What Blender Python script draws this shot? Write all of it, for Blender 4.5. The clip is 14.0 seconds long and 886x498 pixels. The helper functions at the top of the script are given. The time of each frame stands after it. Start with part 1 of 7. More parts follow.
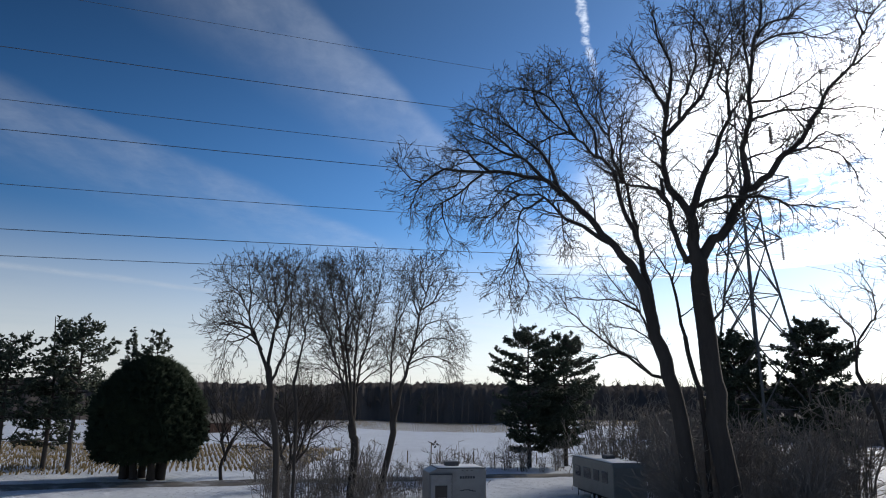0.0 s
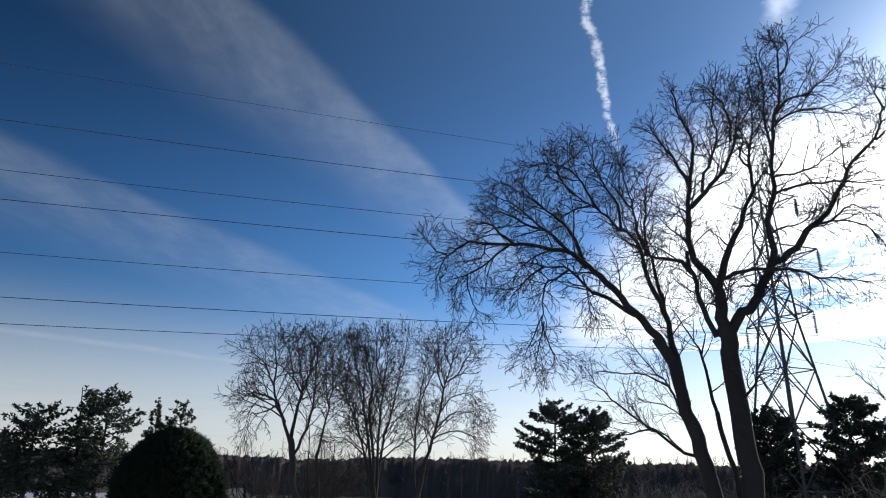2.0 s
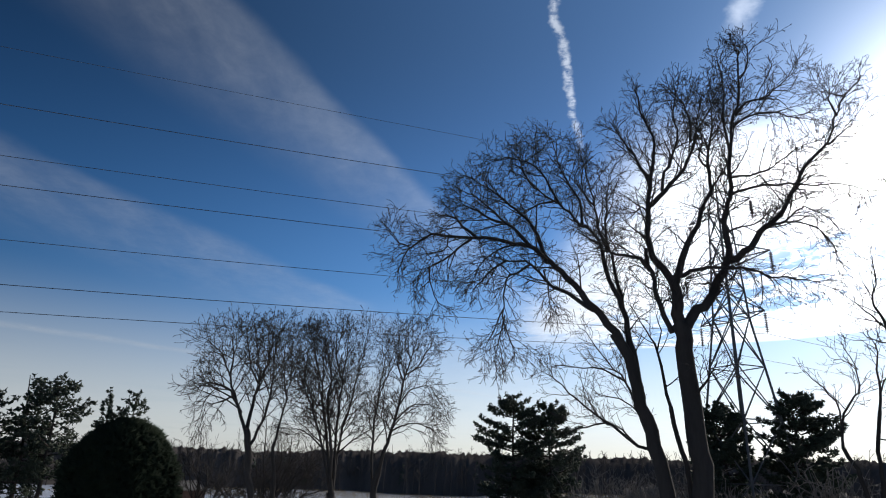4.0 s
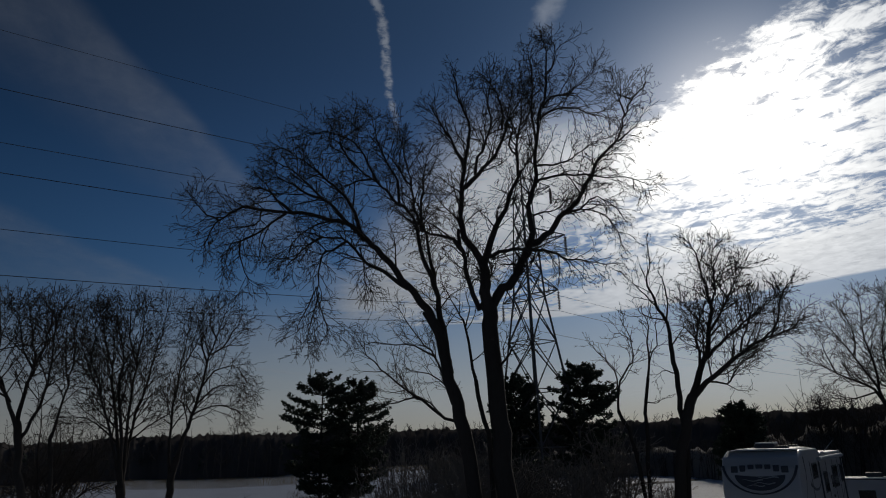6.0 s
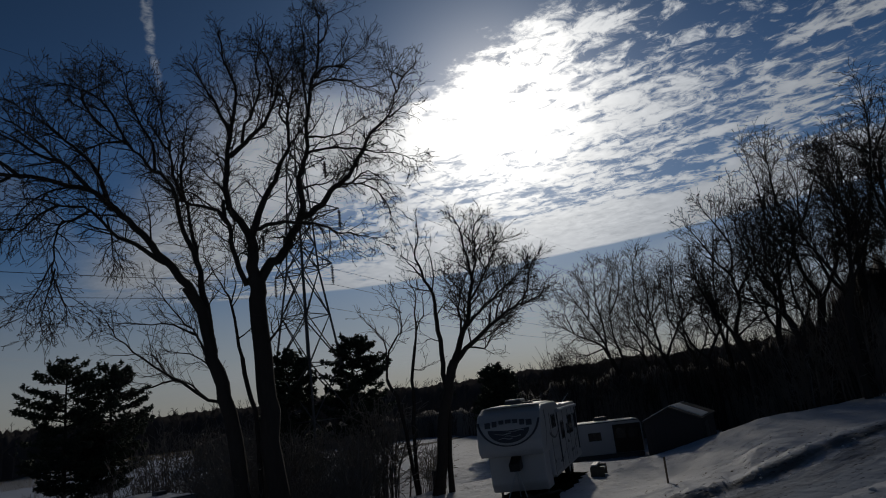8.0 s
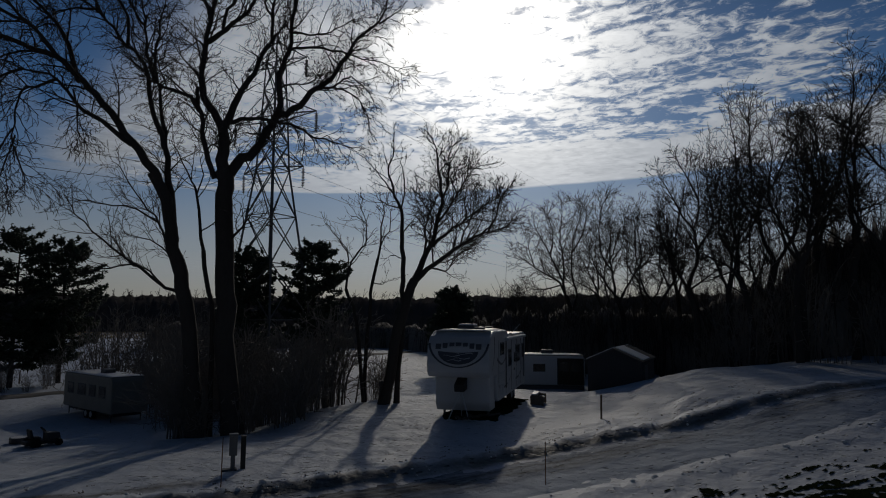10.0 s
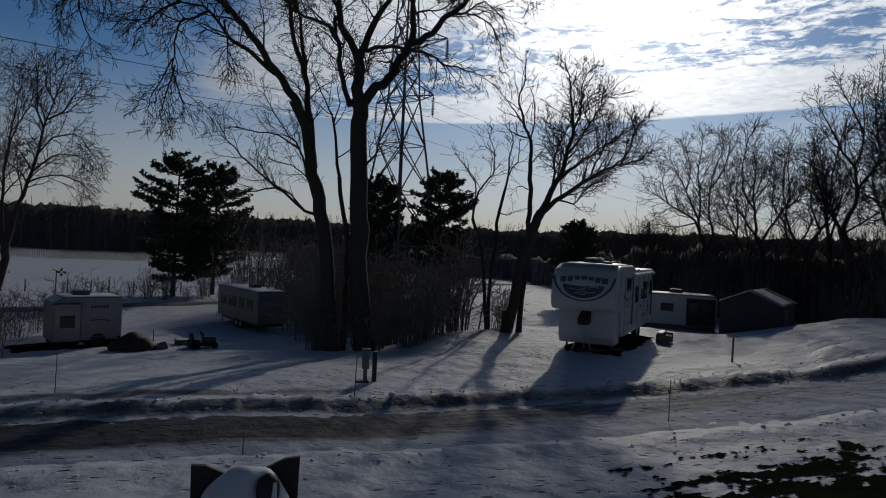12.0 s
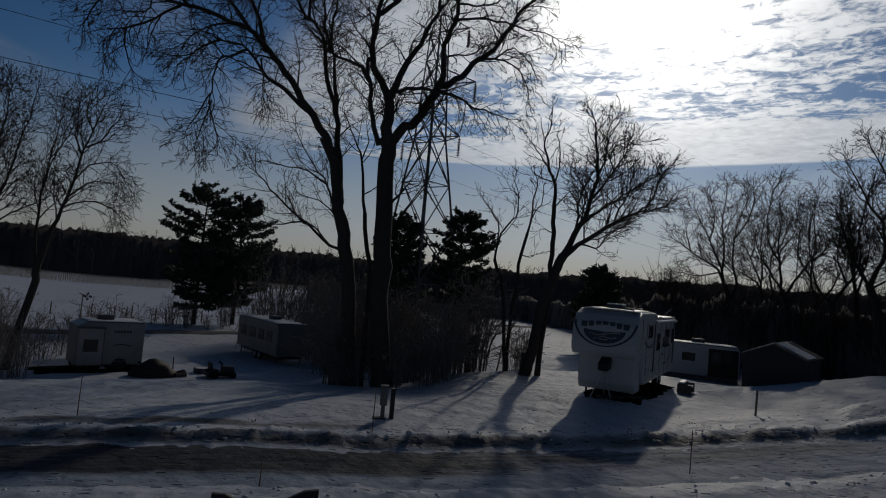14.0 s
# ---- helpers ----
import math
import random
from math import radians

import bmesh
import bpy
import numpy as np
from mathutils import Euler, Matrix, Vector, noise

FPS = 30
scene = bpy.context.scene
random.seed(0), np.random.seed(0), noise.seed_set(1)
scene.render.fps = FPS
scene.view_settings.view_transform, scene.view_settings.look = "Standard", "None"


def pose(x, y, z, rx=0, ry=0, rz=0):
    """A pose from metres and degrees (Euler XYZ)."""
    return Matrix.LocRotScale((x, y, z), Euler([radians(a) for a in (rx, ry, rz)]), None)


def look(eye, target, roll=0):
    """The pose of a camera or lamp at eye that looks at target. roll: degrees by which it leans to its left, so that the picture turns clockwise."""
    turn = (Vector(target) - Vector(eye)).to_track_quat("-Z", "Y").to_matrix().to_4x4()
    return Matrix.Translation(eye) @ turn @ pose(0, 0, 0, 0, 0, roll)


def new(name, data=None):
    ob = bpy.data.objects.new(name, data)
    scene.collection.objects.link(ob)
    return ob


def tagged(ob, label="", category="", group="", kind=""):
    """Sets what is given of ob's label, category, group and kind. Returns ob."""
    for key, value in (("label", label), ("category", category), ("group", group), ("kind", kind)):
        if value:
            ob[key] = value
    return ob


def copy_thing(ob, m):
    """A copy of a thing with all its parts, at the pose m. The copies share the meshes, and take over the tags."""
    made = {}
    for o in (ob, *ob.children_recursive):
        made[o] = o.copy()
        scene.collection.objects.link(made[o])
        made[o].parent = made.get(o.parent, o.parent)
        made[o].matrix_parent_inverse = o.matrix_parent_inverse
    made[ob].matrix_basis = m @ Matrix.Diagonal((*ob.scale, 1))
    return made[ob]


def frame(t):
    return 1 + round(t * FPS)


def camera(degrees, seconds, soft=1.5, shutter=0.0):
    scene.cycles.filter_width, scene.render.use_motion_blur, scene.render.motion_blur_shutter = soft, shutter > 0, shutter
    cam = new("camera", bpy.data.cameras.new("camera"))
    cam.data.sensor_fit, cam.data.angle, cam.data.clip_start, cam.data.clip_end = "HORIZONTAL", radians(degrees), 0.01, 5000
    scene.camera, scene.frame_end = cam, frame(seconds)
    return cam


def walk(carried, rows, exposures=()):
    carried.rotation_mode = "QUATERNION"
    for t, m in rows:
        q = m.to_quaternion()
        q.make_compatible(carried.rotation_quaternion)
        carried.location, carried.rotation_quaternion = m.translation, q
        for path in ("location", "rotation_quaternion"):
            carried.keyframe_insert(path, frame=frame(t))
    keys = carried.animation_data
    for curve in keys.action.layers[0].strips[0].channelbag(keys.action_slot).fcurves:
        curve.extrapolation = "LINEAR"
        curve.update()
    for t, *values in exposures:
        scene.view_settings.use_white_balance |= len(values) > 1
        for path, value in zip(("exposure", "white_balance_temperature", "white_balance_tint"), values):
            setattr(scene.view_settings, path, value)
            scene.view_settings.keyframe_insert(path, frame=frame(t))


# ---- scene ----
EYE = 4.7
cam = camera(68.26, 14.0, soft=1.05)
ROWS = [
    (0.0, -0.007, -0.039, 0.002, 103.268, -0.67, -0.355),
    (0.5, 0.008, -0.042, 0.011, 107.597, -1.715, -1.134),
    (1.0, -0.02, -0.107, 0.007, 108.983, -1.855, -0.501),
    (1.5, -0.046, -0.211, -0.011, 109.623, -1.75, 0.255),
    (2.0, -0.056, -0.271, -0.022, 109.453, -1.401, 1.628),
    (2.2, -0.029, -0.225, -0.027, 109.048, -1.026, 3.814),
    (4.3, -0.019, -0.149, -0.09, 109.021, -1.678, -4.642),
    (4.5, -0.035, -0.11, -0.077, 108.881, -1.731, -6.905),
    (5.0, -0.098, -0.037, -0.077, 108.658, -1.528, -12.225),
    (5.5, -0.154, 0.017, -0.075, 107.697, 0.155, -14.458),
    (6.0, -0.156, 0.119, -0.02, 107.024, 1.84, -17.865),
    (6.5, -0.135, 0.08, 0.016, 106.822, 3.675, -22.555),
    (7.0, -0.036, 0.05, 0.009, 106.136, 5.337, -26.371),
    (7.5, 0.093, 0.07, 0.003, 104.981, 7.349, -31.317),
    (8.0, 0.229, 0.148, -0.003, 103.319, 6.623, -36.643),
    (8.2, 0.318, 0.254, 0.061, 102.584, 6.579, -39.723),
    (10.3, 0.114, 0.071, 0.106, 95.961, -1.559, -39.51),
    (10.5, 0.073, -0.002, 0.049, 96.363, -1.955, -37.958),
    (11.0, 0.069, 0.007, 0.004, 94.109, -1.954, -33.418),
    (11.5, 0.085, 0.072, 0.013, 91.77, -3.104, -30.228),
    (12.0, 0.053, 0.126, 0.025, 89.734, -2.829, -29.836),
    (12.5, 0.004, 0.093, 0.058, 91.25, -2.313, -30.315),
    (13.0, 0.003, 0.104, 0.044, 96.563, -1.727, -27.546),
    (13.5, -0.088, 0.031, -0.004, 94.375, -3.68, -26.406),
    (14.0, -0.138, 0.047, 0.011, 93.047, -5.105, -28.179),
]
EXPOSURES = [(0.0, 0.7), (1.0, 0.65), (2.2, 0.6), (4.3, 0.3), (5.0, -0.2), (5.5, -0.9), (6.0, -1.55), (6.5, -1.8), (7.5, -1.75), (8.2, -1.75),
             (10.3, -1.65), (11.0, -1.5), (11.5, -1.3), (12.0, -1.0), (12.5, -0.7), (13.0, -1.0), (13.5, -1.45), (14.0, -1.5)]
walk(cam, [(t, pose(x, y, EYE + z, rx, ry, rz)) for t, x, y, z, rx, ry, rz in ROWS], EXPOSURES)

# ---- sun and sky ----
SUN_BEARING, SUN_HEIGHT = radians(44.5), radians(24.6)
SUN_WAY = Vector((math.sin(SUN_BEARING) * math.cos(SUN_HEIGHT), math.cos(SUN_BEARING) * math.cos(SUN_HEIGHT), math.sin(SUN_HEIGHT)))
sun = new("sun", bpy.data.lights.new("sun", "SUN"))
sun.data.energy, sun.data.angle, sun.data.color = 1.7, radians(1.2), (1.0, 0.91, 0.78)
sun.matrix_world = look(SUN_WAY * 100, (0, 0, 0))


class Sum:
    """Arithmetic on shader sockets, written as plain Python."""

    def __init__(self, tree, value):
        self.tree, self.value = tree, value

    def op(self, kind, *others, clamp=False):
        node = self.tree.nodes.new("ShaderNodeMath")
        node.operation, node.use_clamp = kind, clamp
        for socket, item in zip(node.inputs, (self, *others)):
            item = item.value if isinstance(item, Sum) else item
            if isinstance(item, (int, float)):
                socket.default_value = item
            else:
                self.tree.links.new(item, socket)
        return Sum(self.tree, node.outputs[0])

    def __add__(self, o): return self.op("ADD", o)
    def __sub__(self, o): return self.op("SUBTRACT", o)
    def __mul__(self, o): return self.op("MULTIPLY", o)
    def __truediv__(self, o): return self.op("DIVIDE", o)
    def power(self, o): return self.op("POWER", o)
    def least(self, o): return self.op("MINIMUM", o)
    def most(self, o): return self.op("MAXIMUM", o)
    def size(self): return self.op("ABSOLUTE")

    def step(self, a, b):
        """0 at a, 1 at b, smooth between."""
        node = self.tree.nodes.new("ShaderNodeMapRange")
        node.interpolation_type = "SMOOTHSTEP"
        self.tree.links.new(self.value, node.inputs[0])
        node.inputs[1].default_value, node.inputs[2].default_value = (a, b) if a < b else (b, a)
        node.inputs[3].default_value, node.inputs[4].default_value = (0, 1) if a < b else (1, 0)
        return Sum(self.tree, node.outputs[0])


def wave(tree, vector, scale, detail=5.0, rough=0.55, stretch=None, shift=(0, 0, 0), warp=0.0):
    """A noise value as a Sum, on coordinates stretched axis by axis."""
    if stretch or any(shift):
        m = tree.nodes.new("ShaderNodeMapping")
        m.inputs["Scale"].default_value, m.inputs["Location"].default_value = stretch or (1, 1, 1), shift
        tree.links.new(vector, m.inputs[0])
        vector = m.outputs[0]
    n = tree.nodes.new("ShaderNodeTexNoise")
    tree.links.new(vector, n.inputs["Vector"])
    n.inputs["Scale"].default_value, n.inputs["Detail"].default_value, n.inputs["Roughness"].default_value, n.inputs["Distortion"].default_value = scale, detail, rough, warp
    return Sum(tree, n.outputs["Fac"])


def blend(tree, factor, a, b):
    node = tree.nodes.new("ShaderNodeMix")
    node.data_type = "RGBA"
    for socket, item in ((node.inputs[0], factor), (node.inputs[6], a), (node.inputs[7], b)):
        item = item.value if isinstance(item, Sum) else item
        if isinstance(item, (tuple, float, int)):
            socket.default_value = (*item, 1) if isinstance(item, tuple) else item
        else:
            tree.links.new(item, socket)
    return node.outputs[2]


def make_sky():
    world = bpy.data.worlds.new("winter_sky")
    scene.world = world
    world.use_nodes = True
    tree = world.node_tree
    tree.nodes.clear()
    link = tree.links.new
    sky = tree.nodes.new("ShaderNodeTexSky")
    sky.sky_type, sky.sun_disc = "NISHITA", False
    sky.sun_elevation, sky.sun_rotation = SUN_HEIGHT, SUN_BEARING
    sky.air_density, sky.dust_density, sky.ozone_density = 1.0, 0.4, 3.0
    way = tree.nodes.new("ShaderNodeTexCoord").outputs["Generated"]
    split = tree.nodes.new("ShaderNodeSeparateXYZ")
    link(way, split.inputs[0])
    dx, dy, dz = (Sum(tree, split.outputs[i]) for i in range(3))
    up = dz.most(0.04)
    # the cloud layer as a plane overhead
    qx, qy = dx / up, dy / up
    join = tree.nodes.new("ShaderNodeCombineXYZ")
    link(qx.value, join.inputs[0]), link(qy.value, join.inputs[1])
    q = join.outputs[0]
    toward = (dx * SUN_WAY.x + dy * SUN_WAY.y + dz * SUN_WAY.z).most(0.0)
    above = dz.step(0.01, 0.08)

    # high veil in diagonal bands, sharp on one side and fading on the other
    soft = wave(tree, q, 1.6, 4, 0.5) - 0.5
    s1 = qx - (qy - 1.29) * 0.44 + 0.43 + soft * 0.14
    band1 = s1.step(0.02, -0.05) * s1.step(-0.55, -0.1)
    s2 = qx - (qy - 1.83) * 0.50 + 1.45 + soft * 0.3
    band2 = s2.step(0.06, -0.12) * s2.step(-1.3, -0.1)
    s3 = qy - (qx + 3.43) * 0.9 - 4.9 + soft * 0.25
    band3 = s3.size().step(0.28, 0.0)
    fibre = wave(tree, q, 2.2, 6, 0.6, stretch=(2.4, 0.9, 1)).step(0.25, 0.75)
    veil = (band1 * 0.2 + band2 * 0.17 + band3 * 0.25) * (fibre * 0.6 + 0.4)
    # contrails, ragged lines along the flight
    wig = (wave(tree, q, 7.0, 3, 0.5, shift=(3, 1, 0)) - 0.5) * 0.06 + (wave(tree, q, 26.0, 4, 0.6) - 0.5) * 0.035
    c1 = ((qx - 0.246 - (qy - 1.16) * 0.318) + wig * 0.7).size()
    puff = wave(tree, q, 34.0, 4, 0.6).step(0.3, 0.6)
    trail = c1.step(0.016, 0.002) * puff * qy.step(2.0, 1.6) * qy.step(0.2, 0.9)
    c2 = ((qx - 0.655 - (qy - 1.12) * 0.36) + wig * 1.4).size()
    trail2 = c2.step(0.05, 0.0) * qy.step(1.30, 1.18) * qy.step(0.6, 0.9) * 0.4
    # altocumulus deck: small cells in rows, with a clean edge on either side
    edge = (wave(tree, q, 7.0, 6, 0.7) - 0.5) * 0.55
    deck = (qx + edge).step(1.2, 1.34) * ((qx * qx + qy * qy).power(0.5) - qy * 0.25 + (wave(tree, q, 1.2, 2) - 0.5) * 0.12).step(4.2, 4.1)
    turned = tree.nodes.new("ShaderNodeVectorRotate")
    turned.rotation_type = "Z_AXIS"
    turned.inputs["Angle"].default_value = radians(64.0)
    link(q, turned.inputs["Vector"])
    along_rows = turned.outputs[0]
    rows = wave(tree, along_rows, 2.3, 4, 0.55, stretch=(1.0, 2.3, 1), warp=0.4)
    cells = wave(tree, q, 12.0, 9, 0.68, stretch=(1.15, 1.0, 1), shift=(7, 2, 0), warp=0.6)
    patch = wave(tree, q, 0.9, 3, 0.5, shift=(2, 5, 0))
    cover = rows * 0.42 + cells * 0.58 + patch * 0.3
    closing = toward.step(0.95, 0.995) * 0.10 + (qx + qy * 0.4).step(3.5, 4.3) * 0.2
    ac = (cover + closing).step(0.625, 0.76) * deck
    far = (wave(tree, q, 0.8, 5, 0.55, stretch=(1.0, 2.2, 1)) + qx * 0.03).step(0.44, 0.7) * qx.step(0.3, 1.4) * qx.step(4.1, 4.5) * 0.5
    middle = (wave(tree, q, 3.0, 6, 0.6, shift=(5, 5, 0)) + toward * 0.3).step(0.50, 0.74) * qx.step(0.5, 0.95) * qx.step(1.7, 1.3) * qy.step(5.6, 4.2) * qy.step(1.5, 2.0)

    cloud = (veil + trail * 0.5 + trail2 * 0.6 + ac + middle + far * 0.4).least(1.0) * above
    # thin cloud is brightest towards the sun
    glow = toward.power(8.0) * 1.12 + toward.power(45.0) * 1.5 + toward.power(260.0) * 4.0
    # the undersides of the cells are a little greyer
    bright = (glow + 0.42) * ((cells - 0.5) * 0.9 + (rows - 0.5) * 0.5 + 1.0)
    hue = blend(tree, toward.power(30.0), (0.90, 0.94, 1.0), (1.0, 0.955, 0.87))
    lit = tree.nodes.new("ShaderNodeVectorMath")
    lit.operation = "SCALE"
    link(hue, lit.inputs[0]), link(bright.value, lit.inputs[3])
    clear = tree.nodes.new("ShaderNodeVectorMath")
    clear.operation = "SCALE"
    rich = tree.nodes.new("ShaderNodeHueSaturation")
    rich.inputs["Saturation"].default_value = 1.28
    tint = tree.nodes.new("ShaderNodeVectorMath")
    tint.operation = "MULTIPLY"
    link(blend(tree, toward.power(4.0) * dz.step(0.25, 0.55), (0.84, 0.98, 1.17), (0.50, 0.78, 1.20)), tint.inputs[1])
    link(sky.outputs[0], rich.inputs["Color"]), link(rich.outputs[0], tint.inputs[0]), link(tint.outputs[0], clear.inputs[0])
    link(((dz.step(0.2, 0.62) * -0.80 + 1.32).op("MULTIPLY", SKY) * (toward * 0.5 + 0.58)).value, clear.inputs[3])
    # pale winter haze low over the fields
    low = (dz.step(0.27, 0.0) * 0.8) * (wave(tree, q, 0.5, 4, 0.5) * 0.5 + 0.75).least(1.0)
    murk = blend(tree, toward.power(3.0), (0.46, 0.465, 0.465), (0.98, 0.93, 0.85))
    hazy = blend(tree, low, clear.outputs[0], murk)
    mixed = blend(tree, cloud, hazy, lit.outputs[0])
    # aureole of the low sun through haze
    halo = toward.power(2.0) * 0.06 + toward.power(4.0) * 0.11 + toward.power(34.0) * 0.32 + toward.power(130.0) * 1.2
    ring = tree.nodes.new("ShaderNodeVectorMath")
    ring.operation = "SCALE"
    link(blend(tree, toward.power(50.0), (0.30, 0.58, 1.0), (1.0, 0.96, 0.90)), ring.inputs[0])
    link((halo * above).value, ring.inputs[3])
    total = tree.nodes.new("ShaderNodeVectorMath")
    total.operation = "ADD"
    link(mixed, total.inputs[0]), link(ring.outputs[0], total.inputs[1])
    back = tree.nodes.new("ShaderNodeBackground")
    link(total.outputs[0], back.inputs[0])
    back.inputs[1].default_value = 1.0
    link(back.outputs[0], tree.nodes.new("ShaderNodeOutputWorld").inputs[0])


SKY = 0.047
make_sky()


# ---- materials ----
def material(name, colour, rough=0.7, metal=0.0, vary=0.15, grain=12.0, spots=None, bump=0.2, bump_scale=40.0, stretch=None, dust=None, coat=0.0, per_object=0.0):
    """A surface with grain at two scales, relief and, if wanted, spots (colour, amount) or settled dust (colour, amount)."""
    m = bpy.data.materials.new(name)
    m.use_nodes = True
    tree = m.node_tree
    shade = tree.nodes["Principled BSDF"]
    where = tree.nodes.new("ShaderNodeTexCoord").outputs["Object"]
    fine = wave(tree, where, grain, 6, 0.6, stretch)
    broad = wave(tree, where, grain * 0.11, 4, 0.5, stretch, (3, 1, 2))
    tone = (fine * 0.6 + broad * 0.8 - 0.7) * 2.0 * vary
    if per_object:
        info = tree.nodes.new("ShaderNodeObjectInfo")
        tone = tone + (Sum(tree, info.outputs["Random"]) - 0.5) * per_object
    dark, light = tuple(c * 0.55 for c in colour), tuple(min(1.0, c * 1.45) for c in colour)
    base = blend(tree, (tone + 0.5).op("MULTIPLY", 1.0, clamp=True), dark, light)
    if spots:
        base = blend(tree, wave(tree, where, grain * 0.5, 5, 0.65, stretch, (9, 4, 1)).step(0.5, 0.68) * spots[1], base, spots[0])
    if dust:
        base = blend(tree, wave(tree, where, 1.3, 6, 0.7, None, (2, 8, 5)).step(0.42, 0.7) * dust[1], base, dust[0])
    tree.links.new(base, shade.inputs["Base Color"])
    tree.links.new((fine * 0.25 + (rough - 0.12)).value, shade.inputs["Roughness"])
    shade.inputs["Metallic"].default_value = metal
    if rough > 0.79:
        shade.inputs["Specular IOR Level"].default_value = 0.12
    if rough > 0.94:
        shade.inputs["Specular IOR Level"].default_value = 0.0
    shade.inputs["Coat Weight"].default_value = coat
    if bump:
        b = tree.nodes.new("ShaderNodeBump")
        b.inputs["Strength"].default_value, b.inputs["Distance"].default_value = bump, 0.4 / bump_scale
        tree.links.new(wave(tree, where, bump_scale, 5, 0.6, stretch).value, b.inputs["Height"])
        tree.links.new(b.outputs[0], shade.inputs["Normal"])
    return m


def worn_surface(name, clean, dirty, rough, streak, patch=(0.35, 0.75)):
    """Snow or ice that wears through to a darker surface where the mesh's wear-and-shade value and noise say so; dents
    are darkened too.
    """
    m = bpy.data.materials.new(name)
    m.use_nodes = True
    tree = m.node_tree
    shade = tree.nodes["Principled BSDF"]
    where = tree.nodes.new("ShaderNodeTexCoord").outputs["Object"]
    mark = tree.nodes.new("ShaderNodeAttribute")
    mark.attribute_name = "worn_shade"
    worn_shade = Sum(tree, mark.outputs["Fac"])
    spin = tree.nodes.new("ShaderNodeVectorRotate")
    spin.rotation_type = "Z_AXIS"
    spin.inputs["Angle"].default_value = radians(12.5)
    tree.links.new(where, spin.inputs["Vector"])
    # tracks lie along the road
    lines = wave(tree, spin.outputs[0], 1.0, 6, 0.62, streak)
    grid = tree.nodes.new("ShaderNodeMapping")
    grid.inputs["Scale"].default_value = (0.9, 2.3, 1.0)
    tree.links.new(spin.outputs[0], grid.inputs[0])
    dent = tree.nodes.new("ShaderNodeTexVoronoi")
    dent.inputs["Scale"].default_value = 2.0
    tree.links.new(grid.outputs[0], dent.inputs["Vector"])
    ragged = (wave(tree, where, 7.0, 4, 0.6) - 0.5) * 0.3
    # footprint dents: the shade inside them is put into the colour
    dent_shade = (Sum(tree, dent.outputs["Distance"]) + ragged).step(0.25, 0.1) * wave(tree, where, 0.4, 4, 0.6, None, (5, 1, 3)).step(0.42, 0.54)
    crumbs = wave(tree, where, 3.2, 6, 0.68, None, (4, 2, 0))
    broad = wave(tree, where, 0.22, 4, 0.5, None, (1, 7, 0))
    show = (worn_shade + (lines - 0.5) * 1.3 * worn_shade.least(0.6) + (crumbs - 0.5) * 0.9 * worn_shade.least(0.6)).step(*patch)
    specks = wave(tree, where, 6.5, 3, 0.7, (0.6, 1.3, 1), (8, 3, 1)).step(0.62, 0.72) * wave(tree, where, 0.5, 3, 0.5, None, (2, 2, 5)).step(0.40, 0.62)
    specks = (specks * 0.7 + dent_shade).least(1.0)
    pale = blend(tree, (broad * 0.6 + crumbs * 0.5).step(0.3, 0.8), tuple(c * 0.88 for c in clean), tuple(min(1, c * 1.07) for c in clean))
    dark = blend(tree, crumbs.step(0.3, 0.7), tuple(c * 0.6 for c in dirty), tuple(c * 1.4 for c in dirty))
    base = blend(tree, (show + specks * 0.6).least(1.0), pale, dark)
    tree.links.new(base, shade.inputs["Base Color"])
    shade.inputs["Roughness"].default_value = rough
    shade.inputs["Specular IOR Level"].default_value = 0.12
    b = tree.nodes.new("ShaderNodeBump")
    b.inputs["Strength"].default_value, b.inputs["Distance"].default_value = 0.85, 0.2
    tree.links.new((wave(tree, where, 1.1, 5, 0.5) * 1.2 + lines * 0.4 * worn_shade + specks * -0.4).value, b.inputs["Height"])
    tree.links.new(b.outputs[0], shade.inputs["Normal"])
    return m


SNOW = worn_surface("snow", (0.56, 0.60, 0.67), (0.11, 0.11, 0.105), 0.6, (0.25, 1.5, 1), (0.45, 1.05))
SNOW_CAP = material("settled_snow", (0.82, 0.85, 0.9), 0.5, vary=0.05, grain=5.0, bump=0.3, bump_scale=12.0)
ICE_ROAD = worn_surface("packed_ice_road", (0.34, 0.40, 0.49), (0.034, 0.041, 0.053), 0.75, (0.2, 2.6, 1), (0.42, 0.95))
FAR_ROAD = material("ploughed_lane", (0.14, 0.135, 0.13), 0.8, vary=0.4, grain=1.0, spots=((0.5, 0.52, 0.56), 0.4))
BARK = material("grey_brown_bark", (0.060, 0.053, 0.048), 0.9, vary=0.5, grain=9.0, stretch=(1, 1, 0.25), bump=0.8, bump_scale=14.0)
TWIG = material("bare_twigs", (0.068, 0.059, 0.053), 0.85, vary=0.25, grain=2.0, bump=0)
BRUSH = material("dry_brush_stems", (0.195, 0.178, 0.164), 0.9, vary=0.3, grain=2.0, bump=0)
NEEDLE = material("dark_pine_needles", (0.040, 0.056, 0.034), 0.75, vary=0.5, grain=1.5, bump=0)
CEDAR = material("dark_cedar_foliage", (0.022, 0.034, 0.020), 0.8, vary=0.4, grain=1.2, bump=0)
WOODS = material("far_woodland", (0.095, 0.085, 0.08), 0.95, vary=0.4, grain=0.1, bump=0)
STUBBLE = material("corn_stubble", (0.34, 0.26, 0.14), 0.9, vary=0.4, grain=1.5, bump=0)
TURF = material("matted_turf", (0.016, 0.022, 0.010), 0.95, vary=0.6, grain=9.0, bump=0.8, bump_scale=20.0)
GRASS = material("winter_grass", (0.03, 0.045, 0.018), 0.95, vary=0.5, grain=3.0, bump=0)
